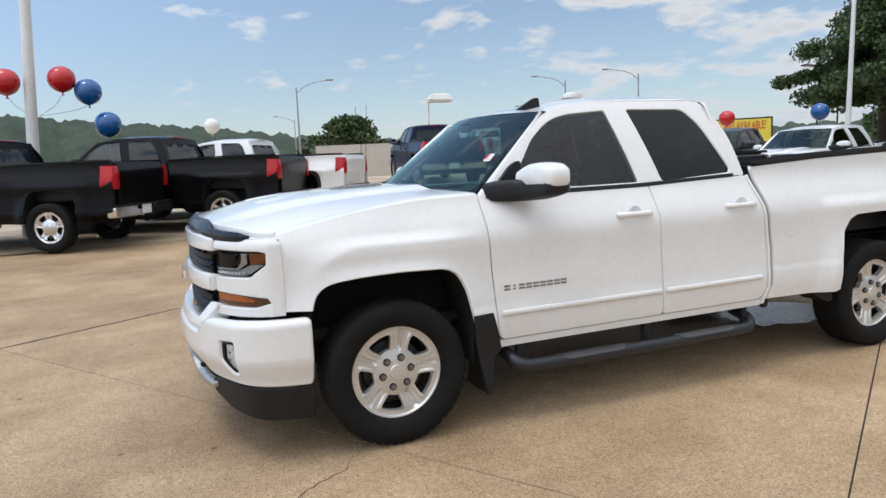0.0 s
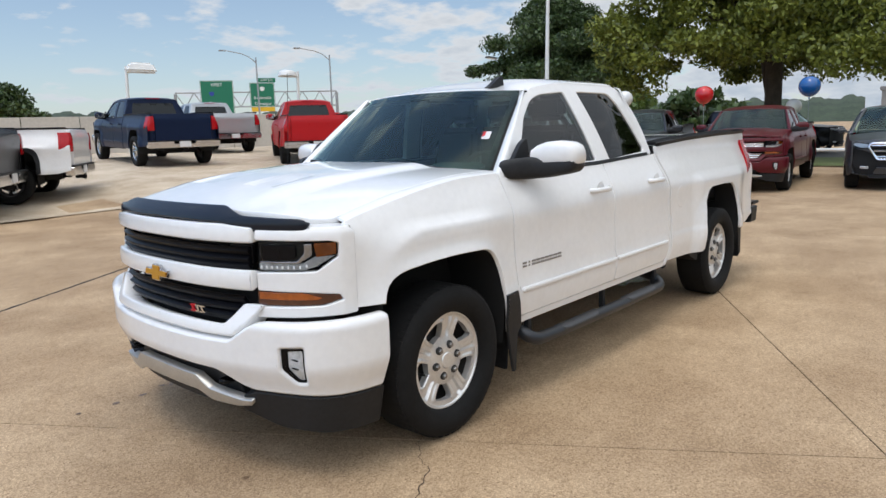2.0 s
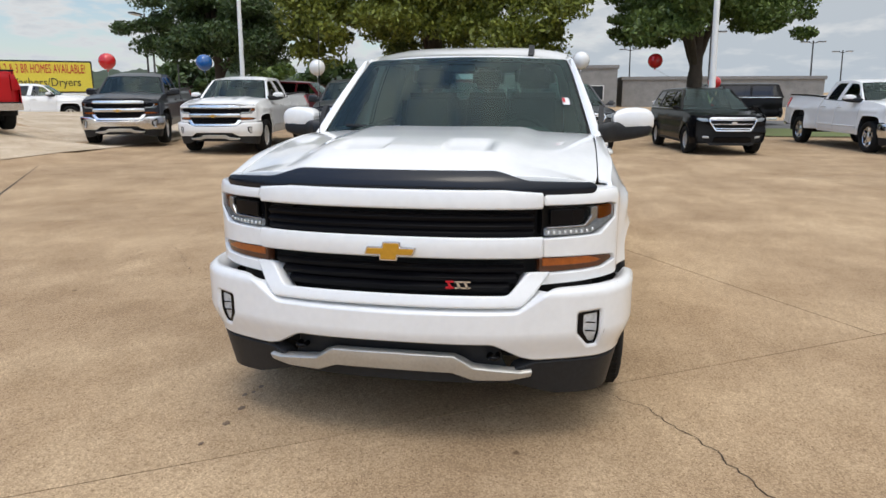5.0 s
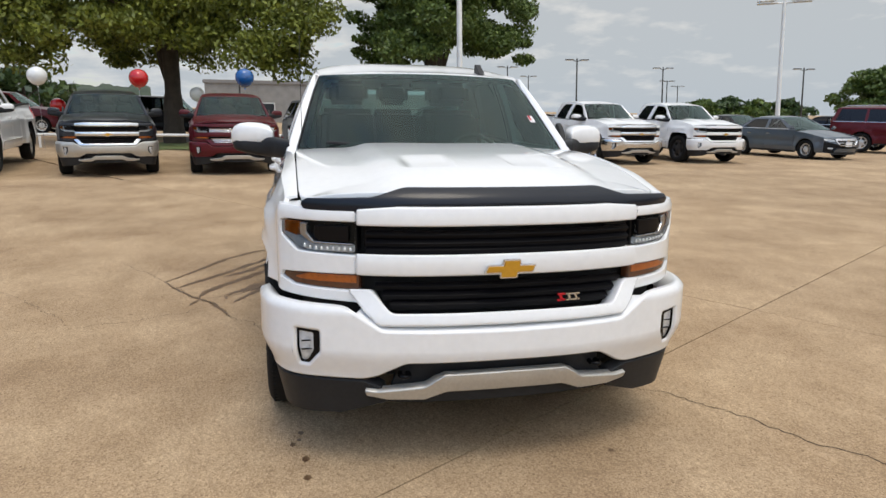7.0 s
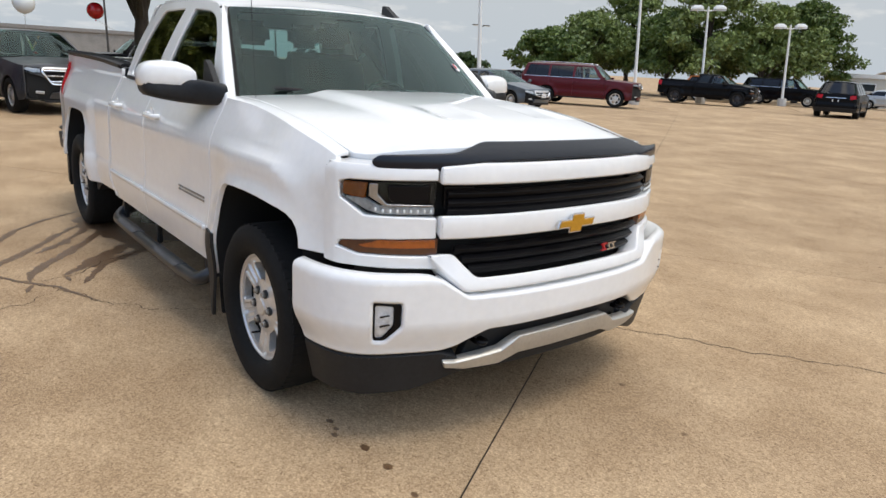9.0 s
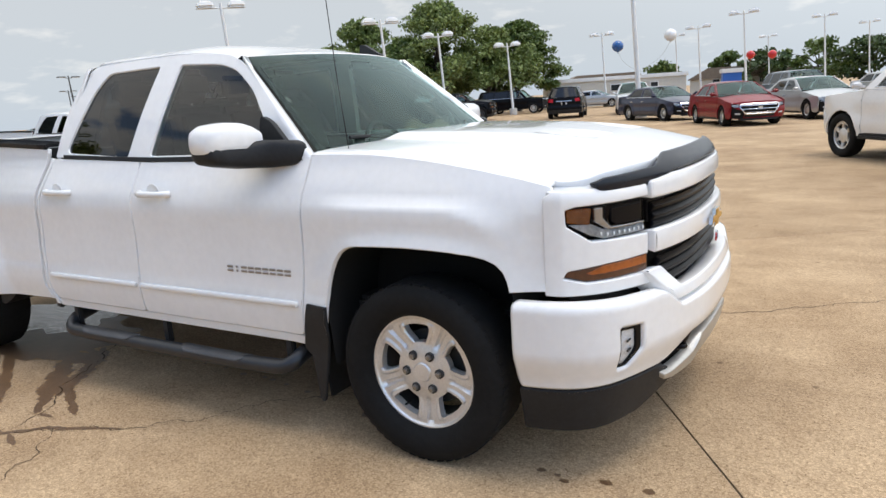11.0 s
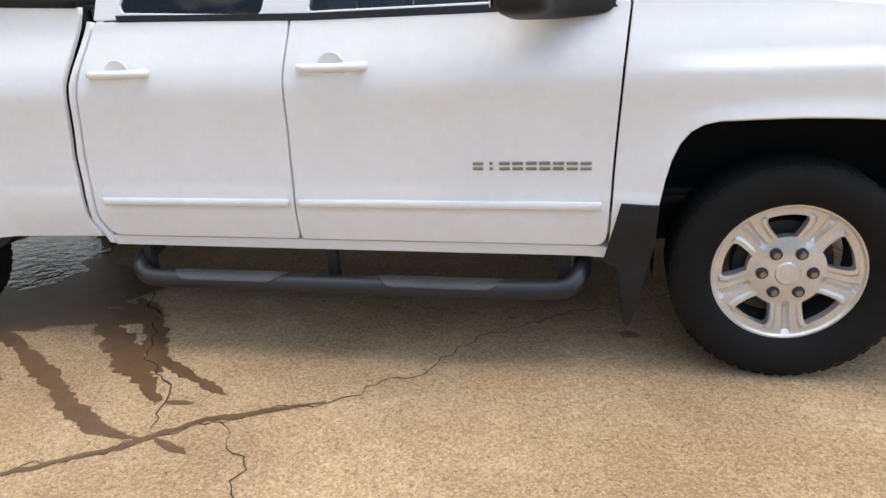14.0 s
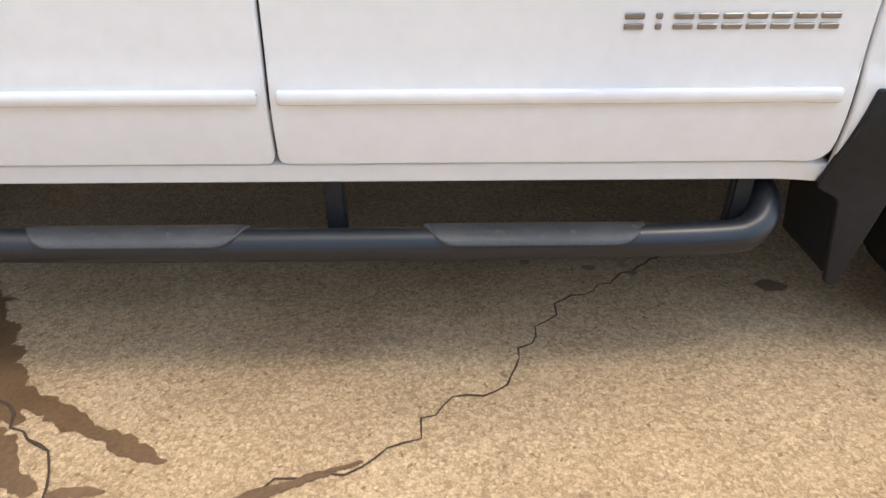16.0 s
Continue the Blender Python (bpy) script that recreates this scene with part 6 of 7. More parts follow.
part("joint_filler", me, JOINT, ground, "dark joint filler")
for _, c in slabs[:290]:
    dz = rng.uniform(-0.0008, 0.0008) - 0.0005
    if c.y < 6.0:
        part("concrete_slab", bent_slab(c), TAN, ground, "", pose(c.x, c.y, dz, 0, 0, turn))
    else:
        part("concrete_slab", flat_slab, TAN, ground, "", pose(c.x, c.y, dz - 0.02, 0, 0, turn))

bm = bmesh.new()
xs, ys = [-30 + 2 * k for k in range(26)], [-10.2 - 1.4 * k for k in range(12)]
rows = [[bm.verts.new((x + (y + 10) * 0.35, y + 0.25 * x * 0.12, gz(x + (y + 10) * 0.35, y + 0.03 * x) + 0.006)) for x in xs] for y in ys]
for a, b in zip(rows, rows[1:]):
    for i in range(len(xs) - 1):
        bm.faces.new((a[i], a[i + 1], b[i + 1], b[i]))
solo("driveway_apron", smooth_mesh(bm, "apron"), PALE, "pale concrete drive rising behind the lot", "driveway", kind="structure")


def strip(points, width, name, material, label, category="crack", z=0.0012, rough=0.5, seed=1, ragged=False):
    """A flat ragged ribbon on the ground along points."""
    r = random.Random(seed)
    pts = [Vector((*p, 0)) for p in points]
    fine, la, lb = [], 0.0, 0.0
    for a, b in zip(pts, pts[1:]):
        n = max(2, int((b - a).length / (0.012 if ragged else 0.03)))
        side = Vector((a.y - b.y, b.x - a.x, 0)).normalized()
        w0 = 0.0
        for k in range(n):
            w0 = w0 * 0.8 + r.uniform(-1, 1) * rough * (0.0012 if ragged else 0.012)
            fine.append(a.lerp(b, k / n) + side * w0)
    fine.append(pts[-1])
    bm2 = bmesh.new()
    prev = None
    for k, p in enumerate(fine):
        g = 5 if ragged else 1
        d = fine[min(k + g, len(fine) - 1)] - fine[max(k - g, 0)]
        s = Vector((-d.y, d.x, 0)).normalized()
        taper = min(1.0, 0.25 + 4 * min(k, len(fine) - 1 - k) / len(fine))
        w = width * taper
        if ragged:
            la, lb = la * 0.82 + r.uniform(-0.16, 0.16), lb * 0.82 + r.uniform(-0.16, 0.16)
            ua, ub = max(0.15, 0.62 + la + r.uniform(-0.10, 0.10)), max(0.15, 0.62 + lb + r.uniform(-0.10, 0.10))
        else:
            ua, ub = r.uniform(0.25, 0.9), r.uniform(0.25, 0.9)
        h = z + gz(p.x, p.y)
        cur = (bm2.verts.new(p + s * w * ua + Vector((0, 0, h))), bm2.verts.new(p - s * w * ub + Vector((0, 0, h))))
        if prev:
            bm2.faces.new((prev[0], prev[1], cur[1], cur[0]))
        prev = cur
    for f in bm2.faces:
        if f.normal.z < 0:
            f.normal_flip()
    me = bpy.data.meshes.new(name)
    bm2.to_mesh(me)
    bm2.free()
    return solo(name, me, material, label, category, kind="structure")


CRACKS = [
    ([(-3.9, -2.72), (-3.3, -2.35), (-2.72, -1.98), (-2.52, -1.90), (-2.33, -1.79), (-2.15, -1.68), (-2.05, -1.59), (-1.93, -1.50), (-1.76, -1.43), (-1.56, -1.34), (-1.43, -1.23), (-1.30, -1.15), (-1.24, -1.12), (-1.17, -0.97), (-1.15, -0.91), (-1.08, -0.82), (-0.96, -0.72), (-0.86, -0.64), (-0.68, -0.52), (-0.54, -0.45), (-0.1, -0.2)], 0.0055),
    ([(-2.95, -0.30), (-2.83, -0.47), (-2.61, -0.74), (-2.55, -0.88), (-2.40, -1.13), (-2.29, -1.23), (-2.15, -1.39), (-2.09, -1.53), (-2.05, -1.59)], 0.009),
    ([(-1.90, -1.49), (-1.87, -1.51), (-1.81, -1.60), (-1.72, -1.66), (-1.68, -1.76), (-1.61, -1.86), (-1.58, -1.91), (-1.50, -2.15), (-1.42, -2.45)], 0.006),
]
FINE_CRACKS = [
    ([(0.10, 0.84), (0.21, 0.945), (0.29, 1.02), (0.34, 1.11), (0.40, 1.165), (0.59, 1.275), (0.72, 1.37), (0.875, 1.45), (1.04, 1.51), (1.24, 1.67), (1.44, 1.85), (1.9, 2.12), (2.9, 2.75)], 0.008),
    ([(-1.4, -2.4), (-1.9, -2.7), (-2.8, -3.4)], 0.004),
    ([(-3.5, 4.4), (-3.1, 4.9), (-2.6, 5.1)], 0.006),
    ([(-9.5, 2.2), (-9.1, 2.9), (-9.2, 3.6)], 0.008),
    ([(-6.4, -2.9), (-5.9, -2.5), (-5.5, -2.7)], 0.006),
]
for k, (pts, w) in enumerate(CRACKS + FINE_CRACKS):
    strip(pts, w * 0.72, "ground_crack", CRACK, "thin dark crack in tan concrete", seed=k + 3, rough=1.6)
strip([tuple((E1 * -3.63 + E2 * s).xy) for s in (-12.0, -9.0, -6.0, -3.0, 0.0, 3.0)], 0.028, "joint_seal", JOINT, "dark sealed joint in tan concrete", "joint", z=0.0008, rough=0.15, seed=9)
STREAKS = [
    ([(-3.30, -0.50), (-3.15, -0.62), (-2.81, -0.86), (-2.55, -1.08), (-2.34, -1.27), (-2.17, -1.41)], 0.085),
    ([(-2.80, -0.60), (-2.70, -0.67), (-2.54, -0.88), (-2.37, -1.13), (-2.28, -1.22)], 0.075),
    ([(-3.42, -0.82), (-3.13, -0.66), (-2.88, -0.66), (-2.62, -0.72)], 0.06),
    ([(-2.42, -1.06), (-2.37, -1.11), (-2.17, -1.22), (-1.94, -1.33)], 0.042),
    ([(-3.45, -0.86), (-3.23, -1.00), (-2.96, -1.15), (-2.71, -1.32), (-2.51, -1.46), (-2.33, -1.58), (-2.11, -1.62)], 0.055),
]
RUNLETS = [
    ([(-3.55, -1.00), (-3.35, -1.08), (-3.04, -1.28), (-2.80, -1.49)], 0.05),
    ([(-3.75, -0.95), (-3.35, -1.25), (-3.03, -1.44), (-2.67, -1.70), (-2.44, -1.86)], 0.045),
    ([(-4.16, -0.97), (-3.90, -1.28), (-3.60, -1.52), (-3.10, -1.76), (-2.70, -1.97)], 0.035),
    ([(-2.14, -1.41), (-2.03, -1.40)], 0.022),
    ([(-2.05, -1.61), (-1.98, -1.64), (-1.90, -1.67)], 0.024),
    ([(-2.72, -1.97), (-2.52, -1.89), (-2.33, -1.78), (-2.15, -1.67), (-2.05, -1.58), (-1.93, -1.49), (-1.76, -1.42), (-1.55, -1.335)], 0.024),
]
for k, (pts, w) in enumerate(STREAKS + RUNLETS):
    strip(pts, w, "water_streak", WET, "wet brown streak of run-off water on concrete", "stain", z=0.0006 + 0.0001 * k, seed=k + 30, rough=2.2, ragged=True)


def blot(name, cx, cy, rx, ry, z, material, label, category, seed, n=64):
    """A flat stain with an uneven rim."""
    r = random.Random(seed)
    ph = [r.uniform(0, 6.28) for _ in range(5)]
    b3 = bmesh.new()
    b3.faces.new([b3.verts.new((cx + rx * k * math.cos(t), cy + ry * k * math.sin(t), z)) for t, k in ((t, 1 + 0.10 * math.sin(3 * t + ph[0]) + 0.08 * math.sin(5 * t + ph[1]) + 0.06 * math.sin(11 * t + ph[2]) + 0.05 * math.sin(17 * t + ph[3])) for t in (2 * math.pi * i / n for i in range(n)))])
    me = bpy.data.meshes.new(name)
    b3.to_mesh(me)
    b3.free()
    return solo(name, me, material, label, category, kind="structure")


PUDDLE = mat("rippled_puddle", (0.035, 0.030, 0.026), rough=0.05, spec=0.5, bump=0.9, bscale=17)
blot("puddle", -3.85, -0.18, 0.52, 0.42, 0.0022, PUDDLE, "shallow rippled puddle beneath the white truck", "puddle", 5)
blot("wet_patch", -3.02, -0.80, 0.46, 0.10, 0.0016, WET, "dark wet band of run-off water on concrete", "stain", 21)
blot("wet_patch", -3.45, -0.55, 0.62, 0.50, 0.0018, WET, "dark wet patch round a puddle", "stain", 8)
for k, (x, y, r) in enumerate([(0.47, -0.86, 0.020), (0.54, -0.87, 0.016), (0.58, -0.90, 0.020), (0.73, -0.845, 0.026), (0.89, -0.84, 0.026), (1.09, -0.86, 0.018), (-0.49, -0.73, 0.042), (-1.86, -0.55, 0.016), (-1.68, -0.55, 0.018), (-1.50, -0.58, 0.026), (-1.34, -0.57, 0.018), (-1.27, -0.58, 0.022), (-1.15, -0.60, 0.018), (-0.97, -0.63, 0.022), (-0.85, -0.66, 0.016)]):
    rr = random.Random(k)
    pts = [(x + r * rr.uniform(0.7, 1.2) * math.cos(a), y + 0.7 * r * rr.uniform(0.7, 1.2) * math.sin(a)) for a in (2 * math.pi * q / 14 for q in range(14))]
    bm2 = bmesh.new()
    bm2.faces.new([bm2.verts.new((*p, 0.0014)) for p in pts])
    me = bpy.data.meshes.new("drip_spot")
    bm2.to_mesh(me)
    bm2.free()
    solo("drip_spot", me, WET, "small dark drip spot on concrete", "stain", kind="structure")


def sheet(name, x0, x1, y0, y1, z, material, label, category):
    bm2 = bmesh.new()
    n = 24
    for i in range(n):
        a, b = lerp(y0, y1, i / n), lerp(y0, y1, (i + 1) / n)
        w0, w1 = 0.15 * math.sin(a * 1.7), 0.15 * math.sin(b * 1.7)
        bm2.faces.new([bm2.verts.new(p) for p in ((x0, a, z), (x1 + w0, a, z), (x1 + w1, b, z), (x0, b, z))])
    bmesh.ops.remove_doubles(bm2, verts=bm2.verts, dist=0.001)
    for f in bm2.faces:
        if f.normal.z < 0:
            f.normal_flip()
    me = bpy.data.meshes.new(name)
    bm2.to_mesh(me)
    bm2.free()
    return solo(name, me, material, label, category, kind="structure")


ASPHALT = mat("grey_asphalt", (0.10, 0.10, 0.10), rough=0.9, var=0.25, scale=2, bump=0.3)
sheet("grass_verge", -27.5, -22.2, -14.0, 14.0, 0.01, GRASS, "strip of mown green grass behind the parked cars", "grass")
sheet("side_road", -36, -27.5, -40, 40, 0.004, ASPHALT, "grey asphalt side road", "road")

# ---- parked vehicles ----
def stand(x, y, az, z=None):
    h = Vector((math.cos(radians(az)), math.sin(radians(az)), 0))
    back = Vector((x, y, 0)) - h * 3.4
    zf, zr = gz(x, y), gz(back.x, back.y)
    mid = (zf if z is None else z)
    return pose(x, y, mid, 0, math.degrees(math.atan2(zr - zf, 3.4)) if z is None else 0, az)


def rear_left(x, y, az, s=1.0, z=None):
    """Stand a pickup by its rear left tyre."""
    h, le = Vector((math.cos(radians(az)), math.sin(radians(az)))), Vector((-math.sin(radians(az)), math.cos(radians(az))))
    f = Vector((x, y)) + h * 3.645 * s - le * 0.88 * s
    return stand(f.x, f.y, az, z) @ Matrix.Scale(s, 4)


DARKWHEEL = mat("dark_alloy", (0.06, 0.06, 0.065), rough=0.4, metal=0.8)
pickup(pose(0, 0, 0), "white double-cab pickup truck with smoked bonnet deflector and alloy wheels", WHITE, hero=True, deflector=True, group="", radius=0.386, turns=(-10, 41, 20, 0))
row = "pickup trucks on the lot"
pickup(rear_left(2.79, -9.72, -27, 1.12), "black pickup truck with red tail lamps and chrome wheels", BLACKP, bar=CHROME, bumper=CHROME, group=row, wheelfinish=CHROME)
pickup(rear_left(-0.28, -10.82, -30, 1.11), "black pickup truck with red tail lamps beside another black one", BLACKP, bar=CHROME, bumper=CHROME, group=row, wheelstyle="six", wheelfinish=CHROME)
pickup(rear_left(-2.18, -12.38, -33, 1.05), "white pickup truck with black wheel arches and red tail lamps", WHITE, flares=True, bumper=GLOSSBLACK, group=row, wheelstyle="six", wheelfinish=DARKWHEEL, radius=0.42)
pickup(rear_left(-6.89, -16.79, -99, 1.07), "dark blue pickup truck with chrome rear bumper", BLUEP, bar=CHROME, bumper=CHROME, group=row, wheelfinish=CHROME, radius=0.41)
pickup(stand(-13.14, -24.98, -101) @ Matrix.Scale(1.06, 4), "silver white pickup truck with chrome rear bumper", SILVERP, bar=CHROME, group=row)
pickup(rear_left(-10.30, -14.46, -122, 1.04), "bright red pickup truck with chrome rear bumper", REDP, bar=CHROME, group=row)
pickup(stand(-13.19, -10.97, 21), "dark slate pickup truck with chrome grille bars", CHARCOAL, bar=CHROME, bumper=CHROME, group=row)
pickup(stand(-12.63, -7.82, 7.972), "white pickup truck with chrome grille", WHITE, bar=CHROME, group=row)
pickup(stand(-13.37, -4.80, 12.5), "charcoal pickup truck with chrome grille and tan bumper", CHARCOAL, bar=CHROME, bumper=SATIN, group=row)
pickup(stand(-13.56, -2.08, 7.0), "maroon pickup truck with chrome grille bars", MAROON, trim=CHROME, group=row)
pickup(stand(-15.84, 9.00, 9.024), "white heavy-duty pickup truck with chrome bumper", WHITE, bar=CHROME, bumper=CHROME, group=row, wheelfinish=CHROME)
pickup(stand(-16.21, 12.04, 6.9), "white pickup truck with black wheels", WHITE, group=row, wheelfinish=DARKWHEEL, radius=0.42)
pickup(stand(-20.06, 38.31, 21.9), "lifted black pickup truck with black wheels", BLACKP, group=row, wheelfinish=DARKWHEEL, radius=0.45)
pickup(stand(-27.35, -23.77, 120, 0.08), "white crew pickup truck beyond the drive", WHITE, group=row)
cars = "parked cars on the lot"
car(stand(-14.93, 0.72, 11.84), "crossover", "charcoal grey crossover with silver mesh grille", GRAPHITE, "wide", group=cars)
car(stand(-14.95, 4.37, 8.4) @ Matrix.Scale(0.92, 4), "crossover", "black crossover with bright grille frame", BLACKP, "wide", group=cars)
car(stand(-17.38, 17.55, 9.9), "sedan", "slate blue sedan with alloy wheels", SLATE, group=cars, plate=True)
car(stand(-18.53, 24.89, 28.9), "large_suv", "maroon large sport utility vehicle with chrome window trim", MAROON, group=cars, wheelstyle="six", roofbars=True)
car(stand(-31.77, 5.47, -93.34), "large_suv", "black sport utility vehicle parked beyond the grass", BLACKP, group=cars)
car(stand(-30.94, -4.63, 87.28), "large_suv", "black sport utility vehicle parked beyond the grass", BLACKP, group=cars)
car(stand(-31.46, -11.45, 89.7), "crossover", "dark red crossover beyond the grass", MAROON, group=cars)
car(stand(-31.46, 13.84, -91.8), "sedan", "dark sedan parked beyond the grass", CHARCOAL, group=cars)
car(stand(-25.55, 21.09, 7.9), "sedan", "dark grey sedan behind a slate one", CHARCOAL, group=cars)
car(stand(-26.80, 28.43, 17.9), "sedan", "dark sedan behind the row", BLACKP, group=cars)
car(stand(-20.68, 48.96, 9.9), "large_suv", "black sport utility vehicle with alloy wheels", BLACKP, group=cars)
car(stand(-23.84, 45.54, 17.9), "crossover", "orange crossover behind a black truck", ORANGEP, group=cars)
car(stand(-16.66, 56.41, 5.9), "sedan", "silver sedan at the far side of the lot", SILVERP, group=cars)
car(stand(-13.79, 37.98, 105.9), "crossover", "black crossover seen from behind", BLACKP, group=cars)
car(stand(-9.39, 36.40, -72.1), "crossover", "white crossover facing the lane", WHITE, group=cars)
car(stand(-4.96, 27.53, -44.1), "sedan", "navy blue sedan with chrome grille", NAVY, "wide", group=cars, plate=True)
car(stand(-1.66, 22.14, -62.1), "sedan", "red sedan with chrome grille and window card", DEEPRED, "wide", group=cars)
car(stand(0.70, 24.48, -60.1), "sedan", "silver sedan with shield grille", SILVERP, "wide", group=cars)
car(stand(5.29, 28.27, -52.1), "sedan", "white sedan behind a white off-roader", WHITE, group=cars)
car(stand(-3.79, 34.67, -62.1), "sedan", "silver sedan in the second row", SILVERP, group=cars)
car(stand(-0.28, 33.53, -62.1), "crossover", "grey crossover in the second row", SLATE, group=cars)
car(stand(3.51, 34.91, -62.1), "sedan", "silver sedan in the second row beside a crossover", SILVERP, group=cars)
car(stand(10.24, 30.62, -52.1), "crossover", "black crossover behind the white sedan", BLACKP, group=cars)
car(stand(2.00, 11.73, 123.9), "off_road_suv", "white off-road sport utility vehicle with black running boards", WHITE, group=cars, wheelstyle="six", roofbars=True)
car(stand(8.01, 8.52, 123.9), "large_suv", "black sport utility vehicle beside the white off-roader", BLACKP, group=cars)

# ---- light poles, balloons ----
POLEW = mat("white_pole_paint", (0.72, 0.72, 0.70), rough=0.45, var=0.08, scale=2)
POLEB = mat("bronze_pole", (0.03, 0.028, 0.026), rough=0.5)
GALV = mat("galvanised_steel", (0.36, 0.37, 0.38), rough=0.45, metal=0.7, var=0.15)
FOOT = mat("concrete_footing", (0.42, 0.40, 0.37), rough=0.9, var=0.2, bump=0.3)
# the lot falls towards +x, so that plumb posts stand a little off its normal
PLUMB = Matrix.Rotation(radians(-2.9), 4, "Y") @ Matrix.Rotation(radians(0.8), 4, "X")
DIFFUSER = mat("lamp_diffuser", (0.62, 0.64, 0.66), rough=0.35)


def light_pole(x, y, h, label, heads=2, material=None, r=0.085, az=0, group="light poles on the lot", z=None, dome=False, short=False):
    material = material or POLEW
    flat = material is POLEB
    T = thing("light_pole", Matrix.Translation((x, y, gz(x, y) if z is None else z)) @ PLUMB @ pose(0, 0, 0, 0, 0, az), label, "light pole", group)
    part("pole", cached(f"pole{h}{r}", lambda: lathe([(r * 1.15, -0.02), (r * 1.05, 0.6), (r * 0.72, h), (0, h + 0.02)], 14, "z", "pole")), material, T)
    part("footing", cached("footing", lambda: lathe([(0.30, -0.1), (0.30, 0.42), (0.26, 0.50), (0, 0.50)], 20, "z", "footing")), FOOT, T)
    for k in range(heads):
        s = 1 if k == 0 else -1
        arm = part("arm", cached(f"arm{h}", lambda: tube([(0, 0, h - 0.25), (0.28, 0, h - 0.22), (0.46, 0, h - 0.16)], 0.035, 8)), material, T, "", pose(0, 0, 0, 0, 0, 0 if s > 0 else 180))
        hd = part("lamp_head", cached(f"head{dome}{short}{flat}", lambda: box(0.85, 0.36, 0.09, 0.03, 2) if flat else box(1.3 if short else 0.86, 0.6 if short else 0.50, 0.40 if short else 0.32, 0.09, 3, top=0.7) if not dome else lathe([(0.42, 0), (0.42, 0.06), (0.36, 0.20), (0.2, 0.27), (0, 0.29)], 24, "z", "head")), material, arm, "", pose((0.45 if dome else 0.58) if short else 0.80 if flat else 0.70, 0, h - (0.17 if flat else 0.22)))
        part("diffuser", cached(f"diff{dome}", lambda: box(0.78, 0.32, 0.03, 0.01)), DIFFUSER, hd, "", pose(0, 0, -0.02))
    return T


light_pole(3.45, -12.89, 9.5, "tall white light pole with balloons behind the black trucks", r=0.12)
light_pole(-17.60, -9.82, 6.2, "tall white light pole with two lamp heads", az=-56, r=0.075)
light_pole(-19.70, 4.96, 9.5, "tall white light pole in front of a tree", r=0.10)
light_pole(-23.35, 20.30, 6.45, "tall white light pole behind the sedan", az=60, r=0.10)
light_pole(-21.00, 29.33, 6.0, "white light pole with lamp heads", az=60)
light_pole(-23.00, 38.80, 5.9, "white light pole near the trees", heads=2, az=50)
light_pole(-21.77, 46.98, 5.4, "white light pole near the trees", heads=2, az=50)
light_pole(-17.64, 57.46, 6.2, "white light pole at the far lot", heads=2, az=40)
light_pole(-7.67, 31.07, 10.5, "tall white light pole with balloons between cars", r=0.12)
for x, y, h in ((-6.1, 56.0, 6.6), (-10.8, 63.3, 6.4), (-1.4, 73.1, 7.0), (4.8, 62.7, 6.6), (-16.3, 79.7, 7.0), (9.7, 58.5, 6.6), (15.1, 52.2, 6.6), (2.3, 91.2, 7.2), (13.6, 80.6, 7.0), (-8.6, 96.6, 7.0)):
    light_pole(x, y, h, "white twin-head light pole in the far lot", az=15)
for x, y, h in ((-58.4, 11.6, 6.4), (-61.9, 27.4, 6.6), (-75.2, 24.5, 6.6), (-69.4, 41.1, 6.6), (-92.2, 33.1, 6.6), (-94.2, 56.1, 6.6), (-80.9, 6.8, 6.4), (-66.9, -5.1, 6.2), (-58.9, 50.9, 6.2), (-109.0, 66.8, 6.6)):
    light_pole(x, y, h, "dark bronze light pole far behind the lot", material=POLEB, r=0.09, az=90, group="bronze light poles")
for x, y, h in ((-32.4, -22.8, 5.4), (-38.5, -26.3, 5.2), (-44.6, -28.3, 5.0), (-50.6, -31.9, 4.8)):
    light_pole(x, y, h, "dark bronze light pole behind the billboard", heads=1, material=POLEB, r=0.06, group="bronze light poles", z=0.35)
light_pole(-11.11, -26.50, 4.15, "short white pole with box lamp head beyond the drive", heads=1, az=154, z=0.35, short=True)
light_pole(-17.08, -22.66, 3.85, "short white pole with round lamp head beyond the drive", heads=1, az=-37, z=0.4, dome=True, short=True)
BAL = {"red": mat("red_balloon", (0.55, 0.012, 0.015), rough=0.12, coat=0.5), "blue": mat("blue_balloon", (0.01, 0.10, 0.32), rough=0.12, coat=0.5), "white": mat("white_balloon", (0.78, 0.78, 0.76), rough=0.18, coat=0.5)}


def balloon(x, y, z, colour, to, d=0.56):
    T = thing("balloon", pose(x, y, z), f"shiny {colour} round balloon on a thin wire stem", "balloon", "balloons on the lot")
    r = d / 2
    b = part("skin", cached(f"bal{d}", lambda: lathe([(0, -r * 1.05)] + [(r * math.sin(a) * (1 - 0.05 * math.cos(a)), -r * math.cos(a)) for a in (math.pi * k / 16 for k in range(1, 16))] + [(0, r)], 28, "z", "skin", 60)), BAL[colour], T)
    part("knot", cached("knot", lambda: lathe([(0.028, -0.05), (0.010, 0.0), (0.016, 0.03)], 10, "z", "knot")), BAL[colour], b, "", pose(0, 0, -r - 0.01))
    e = Vector(to) - Vector((x, y, z))
    part("stem", tube([(0, 0, -r), (e.x * 0.3, e.y * 0.3, lerp(-r, e.z, 0.55)), (e.x, e.y, e.z)], 0.006, 6, smooth_path=2), GALV, T)


